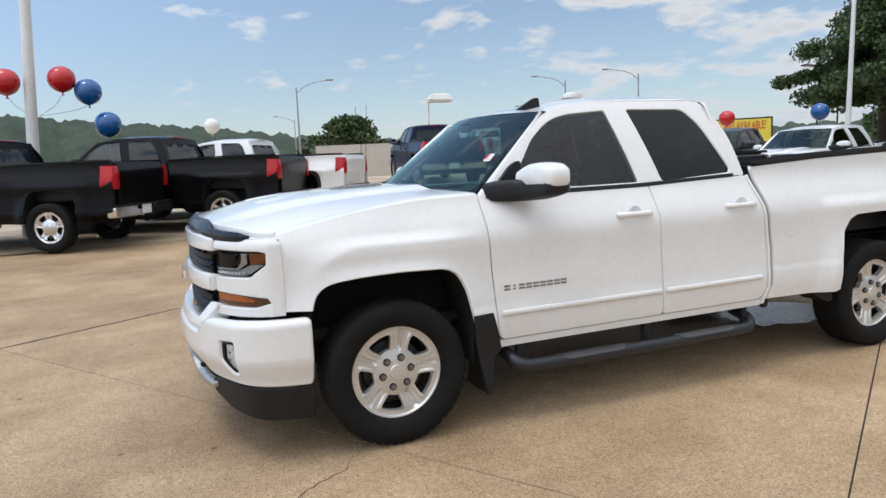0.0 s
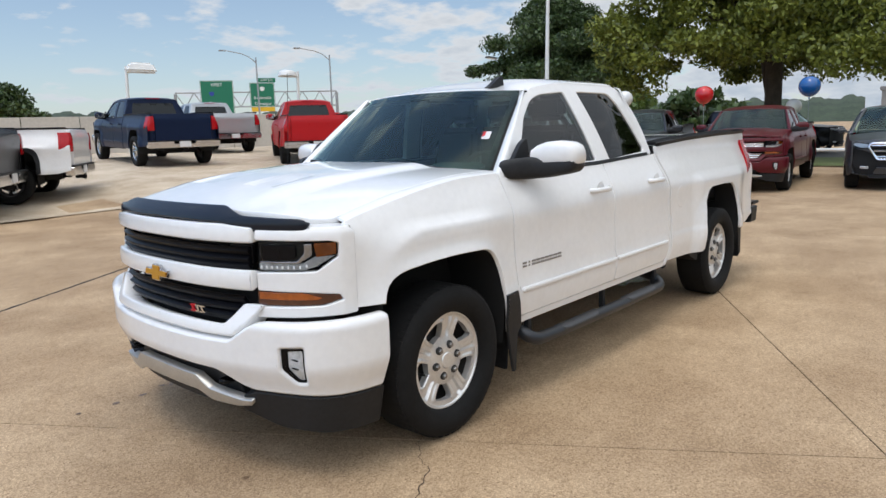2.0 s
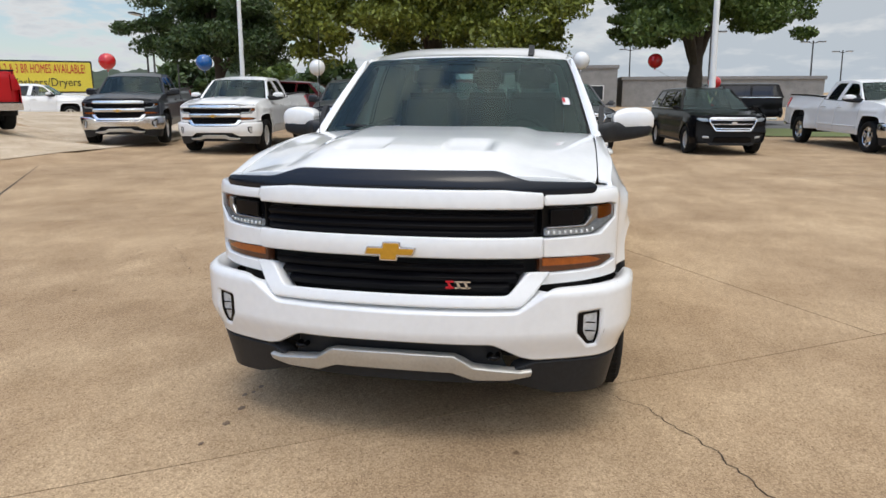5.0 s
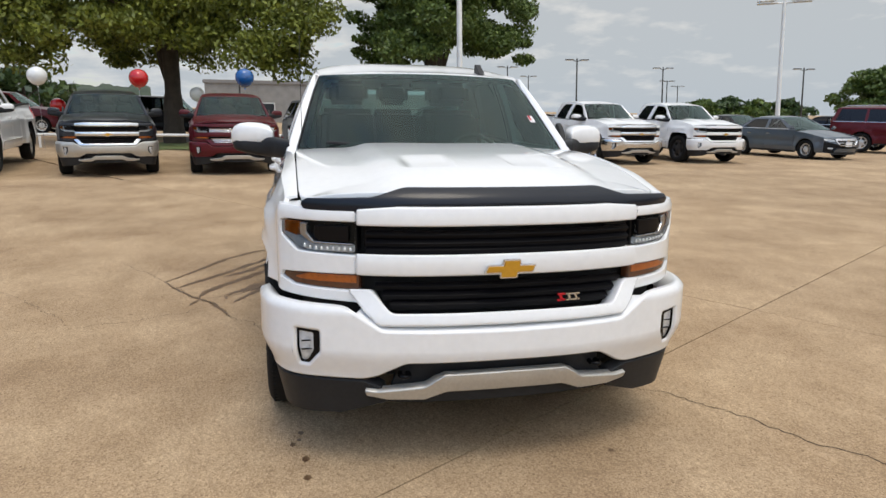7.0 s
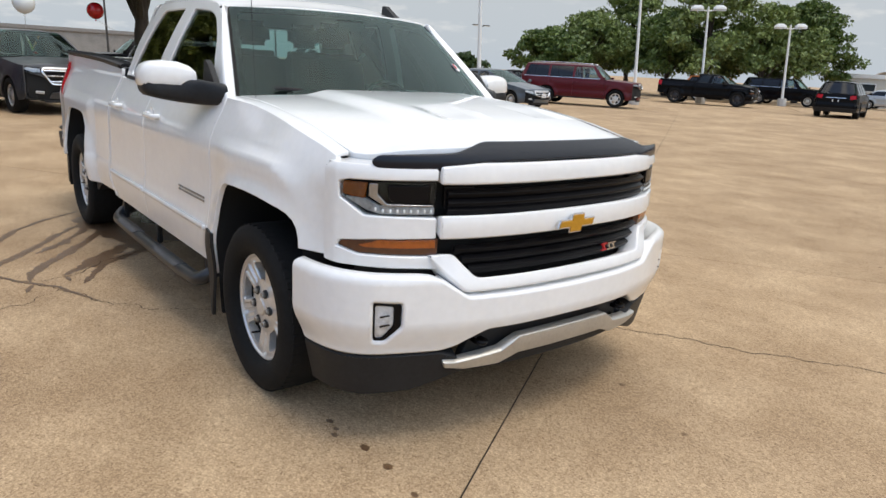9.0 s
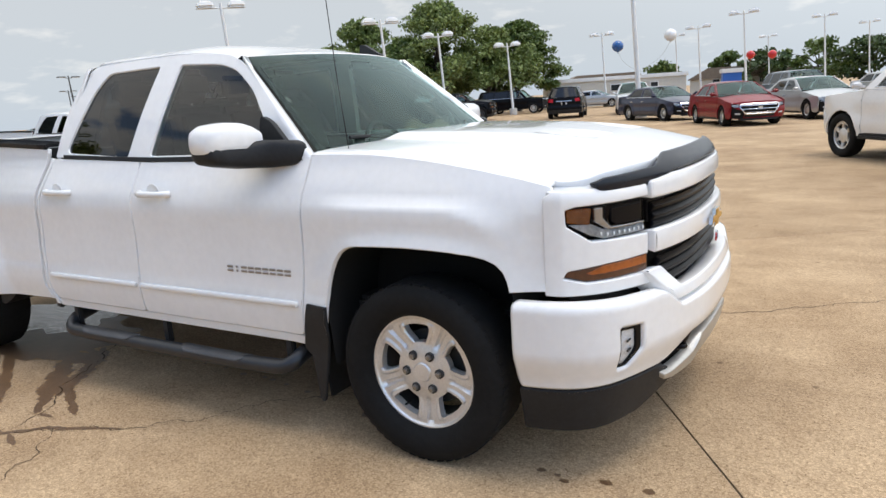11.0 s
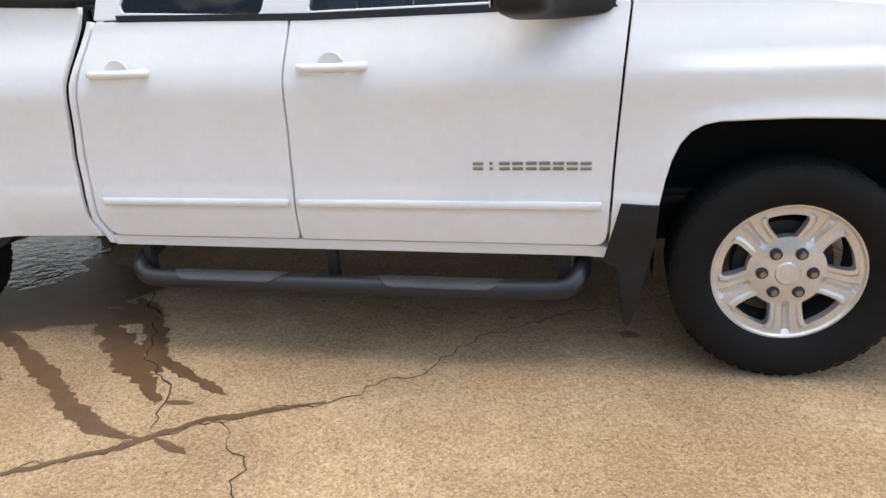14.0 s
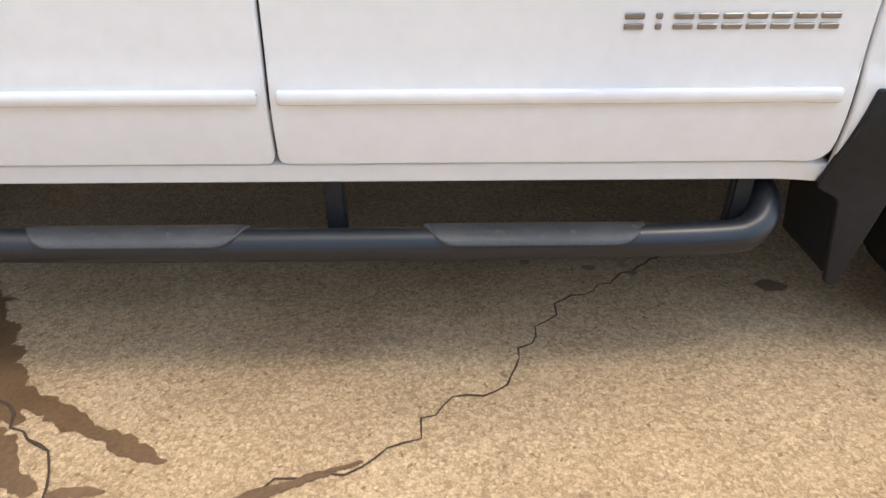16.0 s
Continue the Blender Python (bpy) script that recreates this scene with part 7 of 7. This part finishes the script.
POLE_BALLOONS = ((3.72, -12.89, 3.53, "red", (3.26, -12.89, 2.82)), (2.67, -12.89, 3.59, "red", (3.16, -12.89, 2.82)), (2.18, -12.89, 3.32, "blue", (3.16, -12.89, 2.82)), (1.85, -12.89, 2.61, "blue", (1.85, -12.89, 0.29)), (-1.11, -22.15, 3.10, "white", (-1.11, -22.15, 0.58)))
ROW_BALLOONS = ((-19.80, 0.86, 2.50, "white", (-19.90, 0.86, 0.00)), (-24.81, 3.69, 2.66, "red", (-25.15, 6.19, 1.60)), (-18.90, -2.08, 2.38, "blue", (-19.00, -2.08, 0.00)), (-19.50, -5.22, 2.32, "red", (-19.60, -5.22, 0.02)))
RAIL_BALLOONS = ((-19.26, -12.03, 2.52, "blue", (-20.07, -11.83, 0.45)), (-18.50, -15.25, 2.56, "red", (-18.60, -15.25, 0.35)), (-20.10, -8.21, 2.35, "white", (-20.20, -8.21, 0.15)), (-29.70, 6.80, 1.90, "red", (-29.69, 6.90, 0.00)), (-26.18, -9.45, 1.46, "red", (-26.18, -9.45, 0.05)), (-25.88, -4.29, 1.97, "white", (-25.88, -4.29, 0.07)))
FAR_BALLOONS = ((-8.95, 31.83, 3.50, "blue", (-7.77, 31.07, 2.20)), (-6.16, 30.71, 3.70, "white", (-7.67, 31.07, 2.20)), (-5.07, 49.41, 3.10, "red", (-5.95, 55.82, 2.20)), (-3.67, 48.85, 3.00, "red", (-5.95, 55.82, 2.20)), (5.74, 21.16, 4.00, "blue", (6.29, 22.15, 0.00)), (6.15, 21.35, 3.80, "red", (6.29, 22.15, 0.00)), (7.26, 21.10, 3.90, "red", (6.29, 22.15, 0.00)))
for x, y, z, c, to in POLE_BALLOONS + ROW_BALLOONS + RAIL_BALLOONS + FAR_BALLOONS:
    balloon(x, y, z, c, to)

# ---- fence rail ----
def pipe_rail(x, y0, y1, z):
    T = thing("pipe_rail", pose(x, 0, 0), "low white pipe rail along the grass", "rail", kind="structure")
    part("rail", tube([(0, y0, z), (0, y1, z)], 0.05, 10), POLEW, T)
    y = y0 + 0.3
    while y < y1:
        part("post", cached("railpost", lambda: lathe([(0.04, 0), (0.04, z)], 10, "z", "post")), POLEW, T, "", pose(0, y, 0))
        y += 2.4


pipe_rail(-22.0, -14.0, -0.4, 0.52)
pipe_rail(-27.6, -0.2, 9.0, 0.40)

# ---- trees ----
BARK = mat("grey_brown_bark", (0.055, 0.042, 0.032), rough=0.95, var=0.4, scale=4, bump=0.8, bscale=12)


def leaf_mat(name, a, b):
    m = bpy.data.materials.new(name)
    m.use_nodes = True
    N, L = m.node_tree.nodes, m.node_tree.links
    N.clear()
    g = N.new("ShaderNodeNewGeometry")
    r = N.new("ShaderNodeValToRGB")
    r.color_ramp.elements[0].color, r.color_ramp.elements[1].color = (*a, 1), (*b, 1)
    L.new(g.outputs["Random Per Island"], r.inputs[0])
    d, t, mx, o = N.new("ShaderNodeBsdfPrincipled"), N.new("ShaderNodeBsdfTranslucent"), N.new("ShaderNodeMixShader"), N.new("ShaderNodeOutputMaterial")
    d.inputs["Roughness"].default_value = 0.55
    L.new(r.outputs[0], d.inputs["Base Color"])
    L.new(r.outputs[0], t.inputs[0])
    mx.inputs[0].default_value = 0.14
    L.new(d.outputs[0], mx.inputs[1])
    L.new(t.outputs[0], mx.inputs[2])
    L.new(mx.outputs[0], o.inputs[0])
    return m


LEAF_OLIVE = leaf_mat("olive_leaves", (0.070, 0.090, 0.014), (0.25, 0.28, 0.040))
LEAF_DARK = leaf_mat("dark_green_leaves", (0.022, 0.045, 0.014), (0.07, 0.115, 0.028))
LEAF_MID = leaf_mat("green_leaves", (0.045, 0.08, 0.016), (0.13, 0.185, 0.036))
LEAF_FAR = leaf_mat("light_green_leaves", (0.085, 0.125, 0.036), (0.22, 0.28, 0.075))


def tree(x, y, h, spread, base, label, leaf, seed, clumps=70, leaves=130, size=0.26, trunk=0.4, z=0.0, tight=0.22):
    """A tree: tapered trunk, forked limbs, and a crown of many small leaves in uneven clumps."""
    r = random.Random(seed)
    T = thing("tree", pose(x, y, z), label, "tree", "trees behind the lot")
    mid = base + (h - base) * 0.5
    part("trunk", tube([(0, 0, -0.1), (0.06, 0.02, base * 0.5), (-0.05, 0.06, base), (0.1, -0.05, mid), (0.05, 0.0, h * 0.85)], [trunk, trunk * 0.85, trunk * 0.7, trunk * 0.45, trunk * 0.2], 10, smooth_path=2), BARK, T)
    centres = []
    for k in range(clumps):
        a, u = r.uniform(0, 2 * math.pi), r.random()
        zc = base + (h - base) * (0.06 + 0.94 * u)
        prof = math.sin(math.pi * min(1.0, 0.22 + 0.78 * u) ** 0.8) ** 0.6
        rad = spread * prof * (0.35 + 0.65 * r.random() ** 0.5) * (0.82 + 0.30 * math.sin(3 * a + seed))
        zc += 0.30 * (h - base) * (1 - u) * max(0.0, 1 - rad / (0.8 * spread))      # the limbs show beneath the middle
        centres.append(Vector((rad * math.cos(a), rad * math.sin(a), zc)))
    for k in range(13):
        c = centres[(k * 7) % clumps]
        s = Vector((0, 0, lerp(base * 0.75, mid, r.random())))
        part("limb", tube([s, s.lerp(c, 0.4) + Vector((0, 0, 0.5)), c], [trunk * 0.45, trunk * 0.26, trunk * 0.06], 7, smooth_path=1), BARK, T)
    n = clumps * leaves
    g = np.random.default_rng(seed)
    cen = np.repeat(np.array([tuple(c) for c in centres]), leaves, axis=0)
    cs = np.repeat(g.uniform(0.55, 1.25, clumps), leaves)
    d = g.normal(size=(n, 3))
    d /= np.linalg.norm(d, axis=1)[:, None]
    p = cen + d * (g.random(n) ** 0.45 * cs * spread * tight)[:, None] * np.array([1.15, 1.15, 0.62])
    u = g.normal(size=(n, 3))
    u /= np.linalg.norm(u, axis=1)[:, None]
    w = np.cross(u, g.normal(size=(n, 3)))
    w /= np.linalg.norm(w, axis=1)[:, None]
    s = (size * g.uniform(0.5, 1.1, n))[:, None]
    v = np.stack([p - u * s, p - w * s * 0.5, p + u * s, p + w * s * 0.5], 1).reshape(-1, 3)
    me = bpy.data.meshes.new("crown")
    me.from_pydata(v.tolist(), [], np.arange(4 * n).reshape(-1, 4).tolist())
    part("crown", me, leaf, T)
    return T


tree(-27.0, -5.4, 10.6, 6.1, 2.5, "broad olive-green shade tree behind the parked trucks", LEAF_OLIVE, 4, 380, 480, 0.125, 0.46, tight=0.15)
tree(-24.5, 5.1, 9.4, 3.7, 2.9, "round green shade tree behind the crossovers", LEAF_MID, 9, 300, 400, 0.105, 0.33, tight=0.16)
tree(-29.0, -16.7, 7.7, 4.1, 2.2, "dark green tree beside a white light pole", LEAF_DARK, 12, 150, 640, 0.115, 0.33, tight=0.19)
for k, (az, d, h, s) in enumerate(((134.4, 60, 4.7, 3.4), (131.4, 64, 6.2, 4.6), (128.4, 68, 9.0, 4.2), (125.4, 62, 6.4, 4.4), (122.7, 60, 9.2, 5.0), (118.7, 62, 7.0, 4.4), (116.2, 66, 7.8, 3.6))):
    tree(3 + d * math.cos(radians(az)), -1.5 + d * math.sin(radians(az)), h, s, 1.5, "green tree at the far edge of the lot", LEAF_FAR if k % 3 else LEAF_MID, 20 + k, 90, 170, 0.22, 0.28)
tree(-20.78, -75.89, 6.6, 5.2, 0.4, "dense dark green roadside tree", LEAF_DARK, 41, 60, 110, 0.34, 0.3, 0.3)
tree(-23.81, -79.94, 5.6, 4.4, 0.3, "dense dark green roadside tree", LEAF_DARK, 42, 50, 110, 0.34, 0.3, 0.3)
for k, (az, d, h, s) in enumerate(((146.8, 115, 3.6, 4), (144.8, 120, 4.1, 5), (142.9, 116, 3.8, 4), (141.2, 118, 3.8, 4.5), (99.4, 130, 6.5, 5), (96.9, 120, 6.0, 6), (93.4, 130, 7.5, 7), (89.9, 125, 7.0, 7), (103.9, 135, 6.0, 5), (-162.3, 75, 5, 5), (-157.3, 80, 5, 6), (-150.8, 70, 4.6, 4.5), (85.9, 120, 6.5, 6), (81.9, 120, 7, 6))):
    tree(3 + d * math.cos(radians(az)), -1.5 + d * math.sin(radians(az)), h, s, 0.5, "distant green tree beyond the lot", LEAF_DARK if k % 2 else LEAF_MID, 60 + k, 34, 70, 0.5, 0.25, -0.6)

# ---- far wooded ridge ----
RIDGE = mat("wooded_ridge", (0.040, 0.058, 0.030), rough=0.95, var=0.5, scale=0.05, color2=(0.018, 0.030, 0.018), bump=1.0, bscale=0.5)
bm = bmesh.new()
HILL = [(-40, 20), (-60, 38), (-72, 42), (-81, 39), (-90, 32), (-98, 23), (-105, 14), (-115, 10), (-128, 9), (-140, 8), (-155, 7), (-170, 6)]
g = np.random.default_rng(8)
prev = None
for k in range(520):
    az = -40 - 130 * k / 519
    top = float(np.interp(-az, [-a for a, _ in HILL], [h for _, h in HILL]))
    top += 10 + g.uniform(-1.0, 1.4) + 1.2 * math.sin(az * 3)
    c, s = math.cos(radians(az)), math.sin(radians(az))
    cur = [bm.verts.new((d * c, d * s, z)) for d, z in ((470, -6), (520, top * 0.35 + g.uniform(-1, 1)), (570, top * 0.75 + g.uniform(-1, 1)), (610, top), (640, top * 0.6), (660, -8))]
    if prev:
        for i in range(5):
            bm.faces.new((prev[i], prev[i + 1], cur[i + 1], cur[i]))
    prev = cur
solo("wooded_ridge", smooth_mesh(bm, "ridge", 180), RIDGE, "low wooded ridge on the horizon", "hill", kind="structure")

# ---- buildings ----
BRICK = mat("grey_brown_brick", (0.25, 0.24, 0.225), rough=0.9, var=0.2, scale=1.5, bump=0.3, bscale=12)
ROOFG = mat("grey_roof_edge", (0.22, 0.21, 0.20), rough=0.7, var=0.15)
WINDOWD = mat("dark_window", (0.02, 0.025, 0.03), rough=0.1)
CREAM = mat("cream_siding", (0.55, 0.52, 0.45), rough=0.7, var=0.1)
SHINGLE = mat("tan_shingles", (0.20, 0.16, 0.12), rough=0.9, var=0.25, scale=3)


def building(x, y, az, w, d, h, label, wall, roof, windows=(), gable=0.0):
    T = thing("building", pose(x, y, -0.6, 0, 0, az), label, "building", "buildings beyond the lot")
    part("wall", box(d, w, h + 0.6, 0.02, 1), wall, T)
    if gable:
        part("roof", prism([(-w / 2 - 0.5, h + 0.55), (w / 2 + 0.5, h + 0.55), (w / 2 - d * 0.3, h + 0.6 + gable), (-w / 2 + d * 0.3, h + 0.6 + gable)], d + 0.8, "x", 0.02), roof, T)
    else:
        part("roof", box(d + 0.3, w + 0.3, 0.35, 0.04), roof, T, "", pose(0, 0, h + 0.35))
    for wy, wz, ww, wh in windows:
        win = part("window", box(0.08, ww, wh, 0.01), POLEW, T, "white framed window", pose(d / 2 + 0.01, wy, wz + 0.6))
        part("pane", box(0.04, ww - 0.16, wh - 0.16), WINDOWD, win, "", pose(0.04, 0, 0.08))
    return T


building(-74.98, -1.9, 0, 13.3, 12, 3.95, "long low grey-brown brick building with flat roof", BRICK, ROOFG, [(3.2 + 1.5 * k, 0.6, 1.4, 1.5) for k in range(2)] + [(-5.2 + 1.5 * k, 0.4, 1.4, 1.5) for k in range(4)])
building(-75.64, 14.9, 0, 19.0, 10, 2.85, "lower grey brick wing with flat roof", BRICK, ROOFG)
building(-18.93, 63.58, -60, 13, 3.0, 2.5, "cream travel trailer with flat roof", CREAM, POLEW, [(-4, 1.2, 1.2, 0.7), (0, 1.2, 1.2, 0.7), (3.5, 1.2, 0.8, 0.7)])
building(-36.29, 114.86, -65, 15, 9, 2.1, "tan house with shingled hip roof", CREAM, SHINGLE, [(-4, 0.9, 1.2, 1.0), (3, 0.9, 1.2, 1.0)], gable=1.8)
building(-15.69, 124.23, -80, 16, 9, 2.0, "tan house with shingled hip roof behind the cars", CREAM, SHINGLE, [(-4, 0.9, 1.2, 1.0), (3, 0.9, 1.2, 1.0)], gable=1.7)
building(25.06, 130.83, -95, 34, 12, 2.0, "long low dark metal building", ROOFG, ROOFG, [(-10 + 4 * k, 0.8, 2.2, 1.2) for k in range(6)])
building(-8.31, 63.20, -75, 1.5, 1.5, 2.4, "small bright blue kiosk", mat("blue_panel", (0.02, 0.12, 0.45), rough=0.5), POLEW)

# ---- billboard, road signs ----
YELLOW = mat("yellow_sign", (0.70, 0.58, 0.06), rough=0.5, var=0.05)
SIGNRED = mat("red_lettering", (0.50, 0.03, 0.03), rough=0.5)
SIGNDARK = mat("dark_lettering", (0.05, 0.04, 0.02), rough=0.5)
SIGNGREEN = mat("road_sign_green", (0.006, 0.16, 0.085), rough=0.45)
SIGNWHITE = mat("road_sign_white", (0.75, 0.76, 0.75), rough=0.45)
SIGNYEL = mat("road_sign_yellow", (0.75, 0.45, 0.02), rough=0.45)
SIGNBLUE = mat("sign_blue", (0.02, 0.05, 0.30), rough=0.4)


def facing(x, y, z, tx=3.2, ty=1.5):
    return pose(x, y, z, 0, 0, math.degrees(math.atan2(ty - y, tx - x)))


UPRIGHT = pose(0, 0, 0, 90, 0, 90)
T = thing("billboard", facing(-35.0, -31.6, 0.1), "yellow billboard with red and dark lettering", "billboard")
part("board", box(0.25, 5.25, 1.77, 0.03), YELLOW, T, "yellow board", pose(0, 0, 1.45))
part("frame", box(0.2, 5.45, 2.0, 0.03), POLEB, T, "", pose(-0.16, 0, 1.33))
part("text_line", words("1,2 & 3 BR HOMES AVAILABLE!", 0.62, 0.01), SIGNRED, T, "red lettering", pose(0.14, 0, 2.80) @ UPRIGHT @ Matrix.Diagonal((0.56, 1.25, 1, 1)))
part("text_line", words("Washers/Dryers", 0.70, 0.01), SIGNDARK, T, "dark lettering", pose(0.14, 0, 2.00) @ UPRIGHT @ Matrix.Diagonal((0.85, 1, 1, 1)))
part("lower_banner", box(0.1, 5.2, 0.75, 0.02), SIGNWHITE, T, "white banner", pose(0.02, 0, 0.62))
part("text_line", merge([(box(0.02, 0.30, 0.40), pose(0, -2.2 + 0.42 * k, 0)) for k in range(8)]), SIGNRED, T, "plain red bars", pose(0.09, 0, 0.78))
for y in (-2.3, 0, 2.3):
    part("post", lathe([(0.12, -2), (0.12, 1.5)], 10, "z"), POLEB, T, "", pose(-0.15, y, 0))

T = thing("highway_sign_gantry", facing(-52, -84, -1.1), "steel truss gantry with green highway signs", "road sign")
part("truss_rail", tube([(0, -7, 6.5), (0, 15, 6.5)], 0.10, 8), GALV, T)
part("truss_rail", tube([(0, -7, 8.5), (0, 15, 8.5)], 0.10, 8), GALV, T)
for k in range(18):
    y = -7 + 22 * k / 18
    part("truss_brace", tube([(0, y, 6.5 if k % 2 else 8.5), (0, y + 22 / 18, 8.5 if k % 2 else 6.5)], 0.06, 6), GALV, T)
for y in (-7, 15):
    part("gantry_post", lathe([(0.2, -2), (0.2, 8.3)], 12, "z"), GALV, T, "", pose(0, y, 0))
for y, w, z0, h, lines in ((1.52, 4.4, 5.2, 4.9, (("WEST", 0.6, 4.3), ("Sapulpa", 0.75, 1.75), ("Okla City", 0.75, 0.7))), (-4.56, 3.4, 6.4, 3.36, (("Bartlesville", 0.55, 1.25), ("Okmulgee", 0.55, 0.45)))):
    sgn = part("sign_panel", box(0.1, w, h, 0.03), SIGNGREEN, T, "green highway sign", pose(0.25, -y, z0))
    part("sign_border", merge([(box(0.02, w - 0.1, 0.06), pose(0, 0, 0.05)), (box(0.02, w - 0.1, 0.06), pose(0, 0, h - 0.11)), (box(0.02, 0.06, h - 0.1), pose(0, -w / 2 + 0.08, 0.05)), (box(0.02, 0.06, h - 0.1), pose(0, w / 2 - 0.08, 0.05))]), SIGNWHITE, sgn, "", pose(0.055, 0, 0))
    for txt, size, z in lines:
        part("text_line", words(txt, size, 0.01), SIGNWHITE, sgn, "white lettering", pose(0.07, 0, z) @ UPRIGHT)
    part("route_shield", prism(rounded([(-0.35, 0.4), (-0.25, 0.0), (0, -0.15), (0.25, 0.0), (0.35, 0.4), (0, 0.5)], 0.05), 0.03, "x"), SIGNBLUE if h > 4 else SIGNWHITE, sgn, "plain route shield", pose(0.07, -0.7 if h > 4 else 0, 2.9 if h > 4 else 2.3))
    if h < 4:
        part("exit_tab", box(0.08, 2.4, 0.6, 0.02), SIGNGREEN, sgn, "green exit tab", pose(0, 0.7, h + 0.02))
        part("text_line", words("EXIT 224", 0.42, 0.01), SIGNWHITE, sgn, "white lettering", pose(0.06, 0.7, h + 0.32) @ UPRIGHT)
        part("exit_only_panel", box(0.09, w - 0.2, 0.6, 0.02), SIGNYEL, sgn, "yellow lower panel", pose(0.0, 0, -0.62))

T = thing("dealer_sign", facing(-73.6, -36.8, 0.4), "blue oval sign on a post", "sign")
part("oval", prism([(1.80 * math.cos(a), 0.76 * math.sin(a)) for a in (2 * math.pi * k / 40 for k in range(40))], 0.25, "x", 0.03), SIGNBLUE, T, "plain blue oval", pose(0, 0, 5.15))
part("oval_rim", prism([(1.92 * math.cos(a), 0.88 * math.sin(a)) for a in (2 * math.pi * k / 40 for k in range(40))], 0.18, "x", 0.03), SIGNWHITE, T, "", pose(0, 0, 5.15))
part("post", lathe([(0.5, -0.2), (0.5, 4.3)], 12, "z"), SIGNWHITE, T)


def cobra(x, y, h, az, z=-0.4):
    T = thing("street_lamp", pose(x, y, z, 0, 0, az), "tall grey cobra-head street lamp by the highway", "street lamp", "highway street lamps")
    part("pole", cached(f"cob{h}", lambda: lathe([(0.13, 0), (0.07, h), (0, h)], 10, "z")), GALV, T)
    a = part("arm", cached(f"coba{h}", lambda: tube([(0, 0, h - 0.6), (1.0, 0, h + 0.3), (3.2, 0, h + 0.75)], 0.05, 8, smooth_path=1)), GALV, T)
    part("lamp_head", cached("cobh", lambda: box(0.8, 0.34, 0.16, 0.06, 2)), GALV, a, "", pose(3.5, 0, h + 0.66))


def polar(az, d, ox=3.0, oy=2.0):
    return ox + d * math.cos(radians(az)), oy + d * math.sin(radians(az))


for az, d, h, turn_ in ((-102.0, 75, 10.2, 168), (-101.4, 140, 11.2, -12), (-124.5, 82, 10.4, -35), (-130.2, 80, 10.4, -40), (-146, 95, 8.5, 60)):
    cobra(*polar(az, d, 1.75 if az > -110 else 2.64, 3.6 if az > -110 else 2.73), h, turn_)
T = thing("radio_mast", pose(*polar(-106.6, 230), 1.5), "thin lattice radio mast far away", "mast")
part("mast", tube([(0, 0, 0), (0, 0, 19)], 0.12, 6), GALV, T)
WALLC = mat("pale_concrete_wall", (0.50, 0.47, 0.42), rough=0.9, var=0.12, scale=0.6)
T = thing("highway_wall", pose(-12.6, -57.0, -1.1, 0, 0, 164), "long pale concrete highway wall", "wall", kind="structure")
for k in range(7):
    part("wall_panel", cached("wallpan", lambda: box(3.95, 0.3, 4.4, 0.03)), WALLC, T, "", pose(2 + 4 * k, 0, 0))
